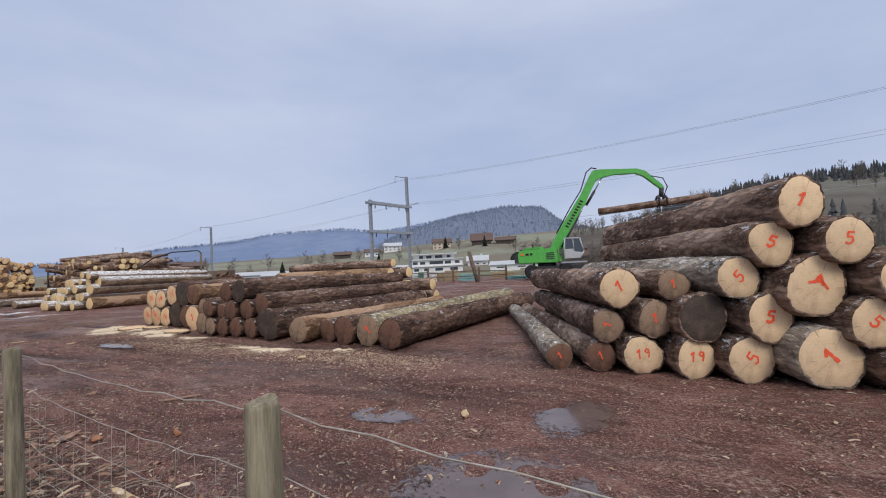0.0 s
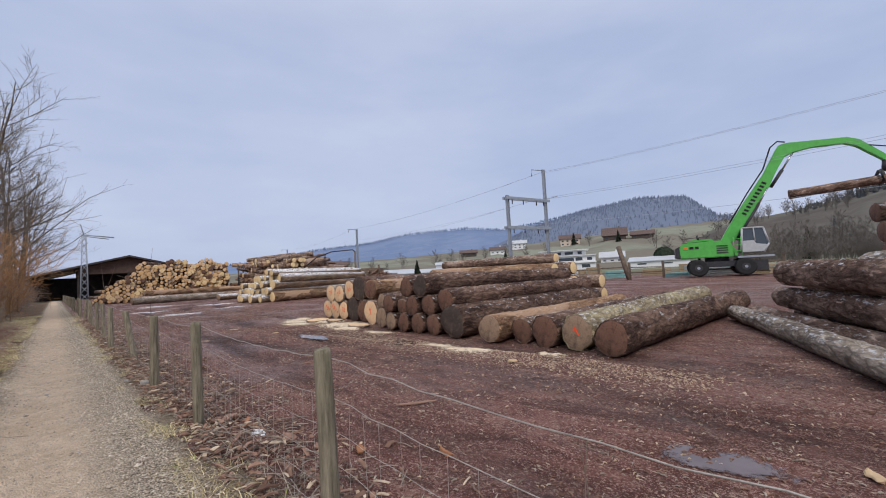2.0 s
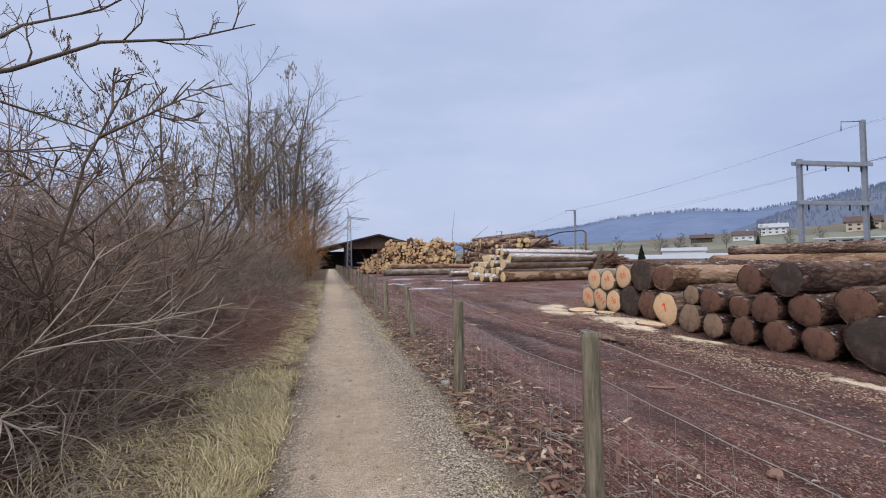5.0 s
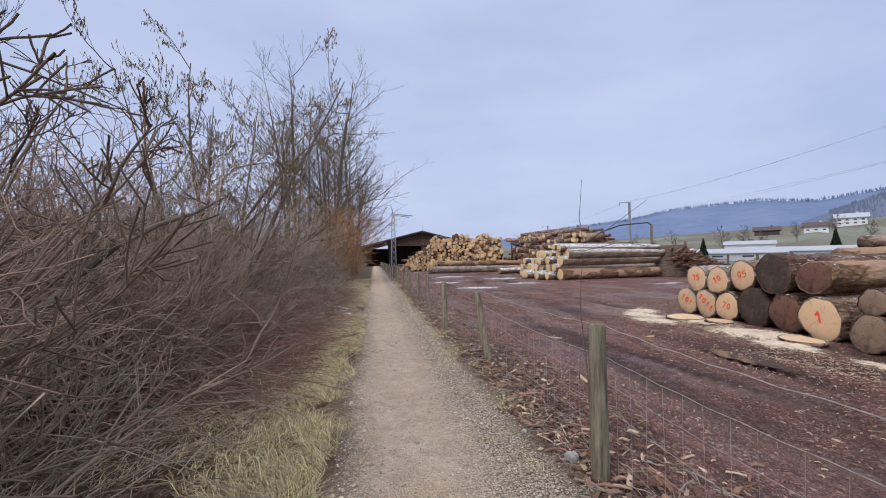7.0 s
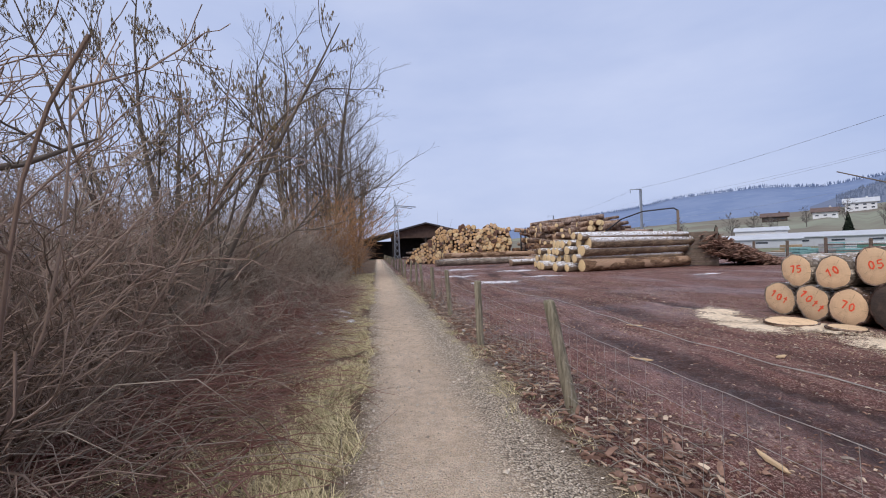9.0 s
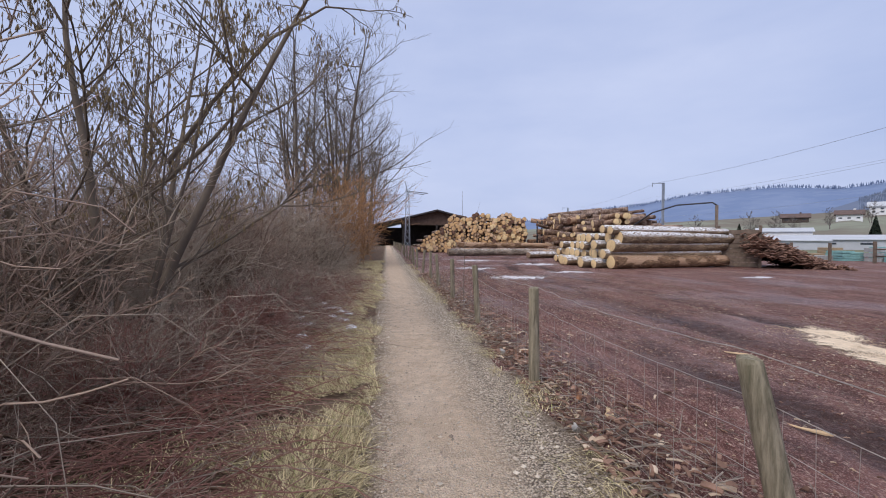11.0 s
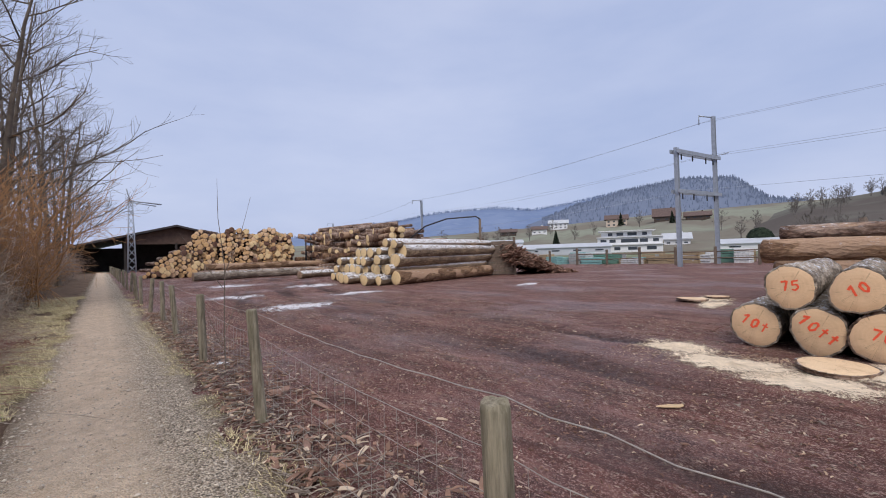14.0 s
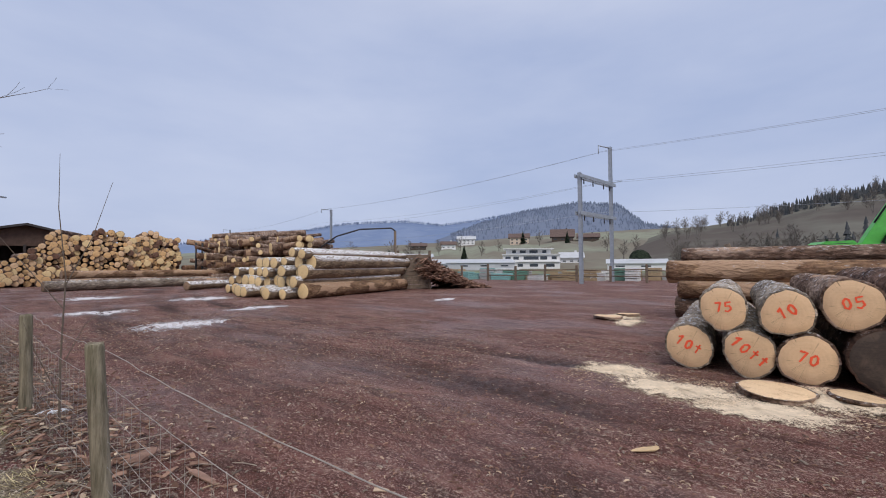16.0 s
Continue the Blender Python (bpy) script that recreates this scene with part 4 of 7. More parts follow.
class Soup:
    """Many small boxes and flakes in one mesh."""

    def __init__(self):
        self.v, self.f = [], []

    def slab(self, c, size, rot, taper=1.0, bend=0.0):
        m = Euler(rot).to_matrix()
        lx, ly, lz = size
        b = len(self.v)
        for x in (-1, 0, 1):
            for y, z in ((-1, -1), (1, -1), (1, 1), (-1, 1)):
                p = m @ Vector((x * lx / 2, y * ly / 2 * (1 if x < 1 else taper), z * lz / 2 + (bend if x == 0 else 0)))
                self.v.append((p.x + c[0], p.y + c[1], p.z + c[2]))
        for i in range(2):
            for k in range(4):
                j = (k + 1) % 4
                self.f.append((b + i * 4 + k, b + i * 4 + j, b + i * 4 + 4 + j, b + i * 4 + 4 + k))
        self.f.append((b + 3, b + 2, b + 1, b))
        self.f.append((b + 8, b + 9, b + 10, b + 11))

    def pebble(self, c, r, rng):
        b = len(self.v)
        k = [rng.uniform(0.6, 1.2) for _ in range(6)]
        for (x, y, z), s in zip(((1, 0, 0), (0, 1, 0), (-1, 0, 0), (0, -1, 0), (0, 0, 0.7), (0, 0, -0.7)), k):
            self.v.append((c[0] + x * r * s, c[1] + y * r * s, c[2] + z * r * s))
        for i in range(4):
            j = (i + 1) % 4
            self.f.append((b + i, b + j, b + 4))
            self.f.append((b + j, b + i, b + 5))

    def done(self, name, mat, label, category, smooth=False):
        me = raw_mesh(name, self.v, self.f, smooth)
        ob = put_mesh(name, me, mat)
        return tagged(ob, label, category, kind="stuff")


heap = Soup()
rng = random.Random(21)
for i in range(2600):
    u, v = rng.random() ** 0.8, rng.uniform(-1, 1)
    top = 2.35 * (1 - u) ** 0.9
    x, y = 21.2 + u * 4.6 + v * 0.6, 35.0 - u * 1.2 + v * (1.5 + u * 0.5)
    z = max(0.03, (top + 0.15 - abs(v) * 0.7) * rng.uniform(0.45, 1.0))
    heap.slab((x, y, z), (rng.uniform(0.25, 0.9), rng.uniform(0.05, 0.18), rng.uniform(0.015, 0.05)), (rng.uniform(-0.5, 0.5), rng.uniform(-0.2, 0.7), rng.uniform(0, 3.1)), 0.6)
heap.done("bark_heap", BARK_BITS, "sloping heap of reddish brown bark slabs beside the bin", "bark heap")

# ---- messy log heap at the back ----
rng = random.Random(31)
pool = [(r, bark_mesh(ln, r, r * 0.85, 950 + k, 12, 1.4)) for k, (r, ln) in enumerate(((0.22, 6), (0.28, 5), (0.34, 4.5), (0.18, 7)))]
hv, hf, hm = [], [], []
for k, (r, (me, rings)) in enumerate(pool):
    fm, c = face_mesh(rings[0], 5, False)
    pool[k] = [([v.co.copy() for v in m.vertices], [tuple(q.vertices) for q in m.polygons]) for m in (me, fm)]
for i in range(190):
    u = rng.random()
    layer = rng.random()
    k = rng.randrange(4)
    top = 4.5 - 1.2 * abs(u - 0.5) ** 1.4 - 0.9 * u
    m = pose(19.4 - 1.2 * u + rng.uniform(-1.5, 1.5), 65 - 19 * u + rng.uniform(-1.0, 1.0), 0.3 + layer * top, rng.uniform(-9, 9), 0, rng.uniform(-125, -50))
    for kind, (vs, fs) in enumerate(pool[k]):
        b = len(hv)
        hv.extend(m @ q for q in vs)
        hf.extend(tuple(b + e for e in q) for q in fs)
        hm.extend([(0 if k != 1 else 1) if kind == 0 else (2 if k in (0, 2) else 3)] * len(fs))
me = raw_mesh("log_heap", hv, hf)
for m in (BARK_BROWN, BARK_PEEL, FACE_YELLOW, FACE_OLD):
    me.materials.append(m)
me.polygons.foreach_set("material_index", hm)
tagged(put_mesh("log_heap", me, None), "messy high heap of thin crooked logs", "log heap", kind="stuff")
for row in range(8):
    for i in range(4 - row // 5):
        rr = 0.21 + 0.05 * ((row * 3 + i * 5) % 4) / 3
        log(17.3 + i * 0.55 + (0.25 if row % 2 else 0), 42.6 + 0.3 * ((row + i * 2) % 3), 0.27 + row * 0.47, rr, 12 + (row * 5 + i * 3) % 7, 3.0, BARK_PEEL, FACE_YELLOW, seed=1000 + row * 4 + i, segs=16, ring=0.5, label="short peeled log with bright yellow sawn end", group="yellow-ended logs")
for i, z in enumerate((0, 1, 2)):
    s = bar("steel_stake", (18.2 + i * 0.6, 62.5, 0), (18.2 + i * 0.6, 62.5, 4.0), 0.1, DARK_STEEL)
    tagged(s, "dark upright steel stake holding the stack", "stake", "stakes")

# ---- material handler ----
GREEN = plain("green_machine_paint", (0.10, 0.46, 0.08), 0.4, 0, 0.15, 2.5, spec=0.5)
BLACK = plain("black_rubber", (0.022, 0.022, 0.024), 0.85, 0, 0.3, 6)
GLASS = Mat("dark_cab_glass", 0.08, 0.0, 0.6)
GLASS.color((0.06, 0.08, 0.10))
CAB_GREY = plain("light_grey_cab_paint", (0.46, 0.48, 0.50), 0.5, 0, 0.15, 4)
CHROME = plain("hydraulic_chrome", (0.6, 0.6, 0.62), 0.2, 1.0, 0.05, 5)
# local x runs forward along the boom, y to its left, z up
digger = empty("material_handler", pose(39.9, 11.7, 0.1, 0, 0, -70) @ Matrix.Diagonal((0.95, 1, 0.9, 1)), "green wheeled material handler with raised boom and grapple", "excavator")


def prism(name, outline, y0, y1, material, parent, bevel=0.04, label=""):
    bm = bmesh.new()
    q = bm.faces.new([bm.verts.new((x, y0, z)) for x, z in outline])
    r = bmesh.ops.extrude_face_region(bm, geom=[q])
    bmesh.ops.translate(bm, vec=(0, y1 - y0, 0), verts=[v for v in r["geom"] if isinstance(v, bmesh.types.BMVert)])
    bmesh.ops.recalc_face_normals(bm, faces=bm.faces[:])
    if bevel:
        bmesh.ops.bevel(bm, geom=bm.edges[:], offset=bevel, segments=2, affect="EDGES")
    return part(name, bm, material, parent, label)


prism("chassis", [(-2.4, 0.75), (1.9, 0.75), (1.9, 1.25), (-2.4, 1.25)], -1.1, 1.1, DARK_STEEL, digger)
for wx in (-1.9, 1.4):
    for wy in (-1.25, 1.25):
        bm = bmesh.new()
        tube_bm(bm, [(wx, wy - 0.3, 0.72), (wx, wy - 0.24, 0.72), (wx, wy + 0.24, 0.72), (wx, wy + 0.3, 0.72)], [0.62, 0.74, 0.74, 0.62], 24)
        w = part("wheel", bm, BLACK, digger)
        bm = bmesh.new()
        tube_bm(bm, [(wx, wy - 0.31, 0.72), (wx, wy + 0.31, 0.72)], 0.3, 14)
        part("rim", bm, DARK_STEEL, w)
        bm = bmesh.new()
        tube_bm(bm, [(wx, wy - 0.34, 0.72), (wx, wy + 0.34, 0.72)], 0.12, 10)
        part("hub", bm, STEEL, w)
bm = bmesh.new()
tube_bm(bm, [(-0.4, 0, 1.2), (-0.4, 0, 1.6)], 0.9, 20)
part("turntable", bm, DARK_STEEL, digger)
prism("upper_body", [(-3.2, 1.6), (0.9, 1.6), (1.0, 2.0), (0.6, 2.55), (0.5, 3.1), (-2.9, 3.0), (-3.3, 2.6)], -1.3, 1.3, GREEN, digger, 0.08)
prism("counterweight", [(-3.55, 1.7), (-3.15, 1.6), (-3.15, 2.75), (-3.5, 2.6)], -1.3, 1.3, DARK_STEEL, digger)
for k in range(4):
    bm = bmesh.new()
    box(bm, -0.1, 1.33, 2.0 + k * 0.2, 0.8, 0.05, 0.09)
    part("vent", bm, DARK_STEEL, digger)
    bm = bmesh.new()
    box(bm, -0.1, -1.33, 2.0 + k * 0.2, 0.8, 0.05, 0.09)
    part("vent", bm, DARK_STEEL, digger)
for k, (lx, w_) in enumerate(((-2.75, 0.35), (-2.3, 0.3), (-1.9, 0.25))):
    bm = bmesh.new()
    box(bm, lx, -1.325, 2.55, w_, 0.04, 0.22)
    part("lettering_bar", bm, plain("orange_letter", (0.75, 0.22, 0.03), 0.5) if k == 0 else BLACK, digger)
prism("engine_hood", [(-2.7, 3.0), (-0.6, 3.05), (-0.8, 3.3), (-2.4, 3.25)], -1.0, 1.0, GREEN, digger)
bar("exhaust", (-1.6, 0.5, 3.2), (-1.7, 0.5, 3.75), 0.09, DARK_STEEL, digger)
for z in (3.5, 3.9):
    bar("handrail", (-3.0, -1.2, z - 0.5), (-1.0, -1.2, z - 0.4), 0.025, DARK_STEEL, digger)
cab = prism("cab", [(1.2, 1.9), (2.7, 1.9), (3.05, 2.6), (2.75, 3.95), (1.35, 4.0)], -1.3, -0.1, GLASS.m, digger, 0.06, "dark glazed driver's cab")
for a, b in (((1.2, 1.9), (1.35, 4.0)), ((2.7, 1.9), (3.05, 2.6)), ((3.05, 2.6), (2.75, 3.95)), ((1.35, 4.0), (2.75, 3.95))):
    for y in (-1.32, -0.08):
        bar("cab_frame", (a[0], y, a[1]), (b[0], y, b[1]), 0.075, CAB_GREY, cab, 6)
prism("cab_panel", [(1.25, 1.92), (2.68, 1.92), (2.95, 2.5), (2.2, 2.62), (2.1, 2.9), (1.3, 2.9)], -1.37, -1.31, CAB_GREY, cab, 0.02, "light grey cab side panel")
bar("cab_pillar", (2.15, -1.33, 2.8), (2.1, -1.33, 3.95), 0.05, CAB_GREY, cab, 6)
prism("platform", [(0.9, 1.45), (3.3, 1.45), (3.3, 1.62), (0.9, 1.62)], -1.45, 1.3, STEEL, digger, 0.02)
prism("outrigger", [(2.0, 0.35), (2.9, 0.3), (2.9, 1.2), (2.0, 1.25)], -1.3, 1.3, DARK_STEEL, digger, 0.03)
for z in (2.1, 2.6, 3.1):
    bar("step", (0.7, -1.4, z), (1.2, -1.4, z), 0.03, GREEN, digger, 6)
bar("ladder_rail", (0.7, -1.4, 1.6), (0.7, -1.4, 3.3), 0.03, GREEN, digger, 6)
bar("ladder_rail", (1.2, -1.4, 1.6), (1.2, -1.4, 3.3), 0.03, GREEN, digger, 6)
LEAN, OUT = 0.19, 1.5


def leant(x, z):
    return x + LEAN * max(z - 2.8, 0), z


boom = prism("boom", [leant(x, z) for x, z in ((-0.2, 2.7), (0.85, 2.9), (1.55, 4.6), (1.95, 5.2), (2.05, 6.0), (2.75, 7.4), (2.95, 8.3), (3.15, 9.0), (3.6, 10.2), (3.2, 10.85), (2.85, 10.7), (2.2, 8.6), (1.1, 6.2), (0.2, 3.9))], -0.28, 0.28, GREEN, digger)
arm = prism("dipper_arm", [(x + OUT, z) for x, z in ((2.75, 10.45), (3.0, 10.95), (3.6, 11.05), (5.0, 10.95), (7.2, 10.8), (7.9, 10.5), (9.35, 8.95), (9.5, 8.55), (9.2, 8.5), (7.7, 9.95), (7.0, 10.3), (5.0, 10.35), (3.9, 10.15), (3.4, 9.9))], -0.2, 0.2, GREEN, digger)
for y in (-0.35, 0.35):
    bar("cylinder", (1.1, y, 3.1), (2.8, y, 6.0), 0.11, DARK_STEEL, digger)
    bar("piston", (2.8, y, 6.0), (3.5, y, 7.4), 0.06, CHROME, digger)
bar("arm_cylinder", (3.75, -0.1, 7.4), (4.6, -0.1, 8.8), 0.13, DARK_STEEL, digger)
bar("arm_piston", (4.6, -0.1, 8.8), (5.4, -0.1, 10.2), 0.07, CHROME, digger)
bm = bmesh.new()
tube_bm(bm, [(4.9, -0.3, 11.1), (4.4, -0.3, 11.25), (3.9, -0.3, 10.8), (3.3, -0.3, 9.0), (2.1, -0.3, 7.1), (0.7, -0.3, 4.6)], 0.06, 6)
part("hose", bm, BLACK, digger)
bm = bmesh.new()
tube_bm(bm, [(8.4 + OUT, -0.2, 9.9), (9.4 + OUT, -0.2, 9.6), (9.8 + OUT, -0.1, 8.7), (9.5 + OUT, 0, 7.9)], 0.05, 6)
part("hose", bm, BLACK, digger)
# bars stand for the maker's lettering on the boom
for k in range(10):
    u = k / 10
    bm = bmesh.new()
    box(bm, 0, 0, 0, 0.17, 0.02, 0.34, 0, Matrix.Translation((leant(1.3 + 1.15 * u, 5.3 + 2.8 * u)[0], -0.292, 5.3 + 2.8 * u)) @ Matrix.Rotation(radians(-58), 4, "Y"))
    part("lettering_bar", bm, BLACK, boom)
grapple = bar("grapple_rotator", (9.3 + OUT, 0, 8.6), (9.2 + OUT, 0, 7.7), 0.22, DARK_STEEL, digger, 12)
for sx, sy in ((-1, -1), (-1, 1), (1, -1), (1, 1)):
    bm = bmesh.new()
    tube_bm(bm, [(9.2 + OUT + sx * 0.3, sy * 0.15, 7.8), (9.2 + OUT + sx * 0.35, sy * 0.55, 7.4), (9.2 + OUT + sx * 0.35, sy * 0.5, 6.9), (9.2 + OUT + sx * 0.35, sy * 0.15, 6.65)], [0.12, 0.13, 0.1, 0.05], 6)
    part("grapple_claw", bm, DARK_STEEL, grapple)
w = digger.matrix_world
a, b = w @ Vector((4.9, 0, 6.6)), w @ Vector((14.9, 0, 7.45))
d = b - a
log(a.x, a.y, a.z, 0.33, math.degrees(math.atan2(d.x, d.y)), d.length, BARK_DARK, FACE_OLD, pitch=math.degrees(math.asin(d.z / d.length)), seed=77, segs=16, ring=0.5, label="dark trunk held up in the machine's grapple")
for i, (x, y, z, r) in enumerate(((13.0, 1.9, 0.3, 0.3), (13.6, 2.2, 0.3, 0.3), (13.2, 2.0, 0.86, 0.28), (13.3, 2.05, 1.4, 0.25), (13.4, 2.1, 1.88, 0.24), (13.6, 2.2, 2.33, 0.22))):
    log(x, y, z, r, 152, 6.5, BARK_DARK, FACE_OLD, seed=600 + i, segs=18, ring=0.3, label="dark log in a stack with steel stakes", group="logs behind the tall stack")
s = bar("steel_stake", (13.2, 1.2, 0), (13.2, 1.2, 2.7), 0.06, DARK_STEEL)
tagged(s, "dark upright steel stake beside the logs", "stake", "stakes")

# ---- distance ----
RIDGE = ((-100, 0.8), (-20, 1.2), (5, 1.6), (20, 2.6), (26, 3.8), (33, 4.4), (38, 5.4), (46, 5.8), (51, 5.3), (56, 5.9), (62, 6.9), (68.5, 7.5), (73.5, 7.1), (76, 5.0), (80, 4.7), (85, 5.1), (90.7, 6.3), (95, 7.4), (100, 7.8), (110, 7.4), (150, 5.0))
RA, RE = np.array([a for a, e in RIDGE]), np.array([e for a, e in RIDGE])


def strip(name, a0, a1, r0, r1, el, material, label, na=120, nr=14, rough=0.02, seed=1, shape=0.8):
    """Rising land between two distances, over a range of bearings."""
    az = np.linspace(a0, a1, na)
    t = np.linspace(0, 1, nr)
    A, T = np.meshgrid(az, t, indexing="ij")
    R = r0 + (r1 - r0) * T
    top = np.tan(np.radians(el(A))) * r1
    Z = top * T ** shape
    Z = Z + rough * top * vnoise(A * 4.0, R / 25.0, 3.0, seed) * np.sin(T * math.pi)
    X, Y = R * np.sin(np.radians(A)), 8 + R * np.cos(np.radians(A))
    co = np.stack([X, Y, Z - 0.2 * (1 - T)], -1).reshape(-1, 3)
    i = (np.arange(na - 1)[:, None] * nr + np.arange(nr - 1)[None, :]).ravel()
    fs = np.stack([i, i + 1, i + nr + 1, i + nr], -1)
    me = bpy.data.meshes.new(name)
    me.from_pydata(co.tolist(), [], fs.tolist())
    me.shade_smooth()
    ob = put_mesh(name, me, material)
    return tagged(ob, label, "hill", kind="structure")


def hill_mat(name, a, b, c, s):
    k = Mat(name, 1.0, spec=0.0)
    w = k.coords("World")
    col = k.mix(k.ramp(k.noise(s, 4, 0.6, w), [(0.44, 0.0), (0.56, 1.0)]), a, b)
    col = k.mix(k.ramp(k.noise(s * 7, 5, 0.7, w), [(0.5, 0.0), (0.75, 0.7)]), col, c)
    k.color(col)
    return k.m


# blue haze of distance is painted into the far hills' base colours
FAR_HAZED = hill_mat("far_blue_hills", (0.17, 0.23, 0.37), (0.20, 0.26, 0.40), (0.24, 0.30, 0.42), 0.004)
# the wooded hill's grey-blue is haze put into its base colour
WOOD_HAZED = hill_mat("wooded_blue_hill", (0.165, 0.20, 0.28), (0.195, 0.23, 0.305), (0.155, 0.185, 0.26), 0.008)
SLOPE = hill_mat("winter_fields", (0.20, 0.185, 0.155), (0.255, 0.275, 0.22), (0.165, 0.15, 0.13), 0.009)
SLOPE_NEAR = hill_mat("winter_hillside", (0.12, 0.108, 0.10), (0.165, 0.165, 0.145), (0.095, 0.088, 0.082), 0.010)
ridge = lambda a: np.interp(a, RA, RE)
strip("backdrop_far_hills", -100, 62, 900, 1500, ridge, FAR_HAZED, "far hazy blue wooded hills")
strip("backdrop_wooded_hill", 50, 82, 480, 760, lambda a: np.interp(a, (50, 56, 62, 68.5, 73.5, 76.5, 82), (3.4, 5.6, 7.1, 7.95, 7.5, 5.0, 3.8)), WOOD_HAZED, "rounded wooded hill in blue haze")
mid = lambda a: np.interp(a, (-20, 10, 25, 40, 55, 66, 76, 85), (0.6, 1.0, 2.0, 2.6, 3.4, 4.1, 4.4, 4.4))
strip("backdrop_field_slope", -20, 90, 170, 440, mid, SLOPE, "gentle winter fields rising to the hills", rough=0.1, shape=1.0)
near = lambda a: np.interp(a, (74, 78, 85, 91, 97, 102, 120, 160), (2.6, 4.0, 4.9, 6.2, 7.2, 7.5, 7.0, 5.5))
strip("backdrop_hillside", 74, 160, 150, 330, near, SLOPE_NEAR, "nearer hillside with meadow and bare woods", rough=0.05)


def land(a, r):
    """Height of the distant land at a bearing and a distance."""
    zs = [0.0]
    if -20 <= a <= 90 and 170 < r < 440:
        zs.append(math.tan(radians(float(mid(a)))) * 440 * ((r - 170) / 270))
    if 74 <= a <= 160 and 150 < r < 330:
        zs.append(math.tan(radians(float(near(a)))) * 330 * ((r - 150) / 180) ** 0.8)
    if 50 <= a <= 82 and 480 < r < 760:
        zs.append(math.tan(radians(float(np.interp(a, (50, 56, 62, 68.5, 73.5, 76.5, 82), (3.4, 5.6, 7.1, 7.95, 7.5, 5.0, 3.8))))) * 760 * ((r - 480) / 280) ** 0.8)
    if r > 900:
        zs.append(math.tan(radians(float(ridge(a)))) * 1500 * ((r - 900) / 600) ** 0.8)
    return max(zs)


def polar(a, r):
    return r * math.sin(radians(a)), 8 + r * math.cos(radians(a))


def conifers(name, spots, material, label):
    """Spiky conifers, each a few tiers of ragged cones."""
    s = Soup()
    rng = random.Random(len(spots))
    for x, y, z, h in spots:
        for t in range(3):
            zb, zt = z + h * (0.05 + 0.27 * t), z + h * (0.5 + 0.26 * t)
            w = h * (0.21 - 0.055 * t)
            b = len(s.v)
            for k in range(6):
                q = k * math.tau / 6 + rng.random()
                rr = w * rng.uniform(0.65, 1.15)
                s.v.append((x + rr * math.cos(q), y + rr * math.sin(q), zb + rng.uniform(-0.05, 0.05) * h))
            s.v.append((x, y, zt))
            for k in range(6):
                s.f.append((b + k, b + (k + 1) % 6, b + 6))
    return s.done(name, material, label, "forest")


def leaf_mat(name, a, b):
    k = Mat(name, 0.95, spec=0.1)
    k.color(k.mix(k.island(), a, b))
    return k.m


rng = random.Random(41)
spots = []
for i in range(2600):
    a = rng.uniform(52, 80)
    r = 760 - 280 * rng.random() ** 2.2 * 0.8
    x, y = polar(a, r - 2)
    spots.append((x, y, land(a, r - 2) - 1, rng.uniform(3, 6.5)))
# conifers paled and blued to match the hill's painted haze
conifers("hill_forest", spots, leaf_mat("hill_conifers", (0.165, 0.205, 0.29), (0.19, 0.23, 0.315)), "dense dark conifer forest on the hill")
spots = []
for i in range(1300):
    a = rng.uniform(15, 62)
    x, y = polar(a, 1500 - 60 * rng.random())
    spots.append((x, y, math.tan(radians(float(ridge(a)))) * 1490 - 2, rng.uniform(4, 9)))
# ridge trees carry the same painted blue haze in their colour
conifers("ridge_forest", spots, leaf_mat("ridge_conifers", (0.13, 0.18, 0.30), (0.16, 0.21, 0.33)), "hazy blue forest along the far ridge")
spots = []
for i in range(1500):
    a = rng.uniform(84, 150)
    x, y = polar(a, 330 - 45 * rng.random() ** 1.3)
    r = math.hypot(x, y - 8)
    spots.append((x, y, land(a, min(r, 329)) - 1, rng.uniform(4, 7.5) * (0.6 if a < 88 else 1)))
for i in range(24):
    a = rng.uniform(86, 120)
    r = rng.uniform(160, 210)
    x, y = polar(a, r)
    spots.append((x, y, land(a, r) - 0.5, rng.uniform(4, 8)))
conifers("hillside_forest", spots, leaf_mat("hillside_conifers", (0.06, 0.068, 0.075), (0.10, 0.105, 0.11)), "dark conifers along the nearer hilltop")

# single conifers near the buildings
LEAF_DARK = leaf_mat("dark_needles", (0.02, 0.03, 0.022), (0.045, 0.06, 0.04))
TRUNK = plain("far_trunk", (0.09, 0.07, 0.055), 0.9)


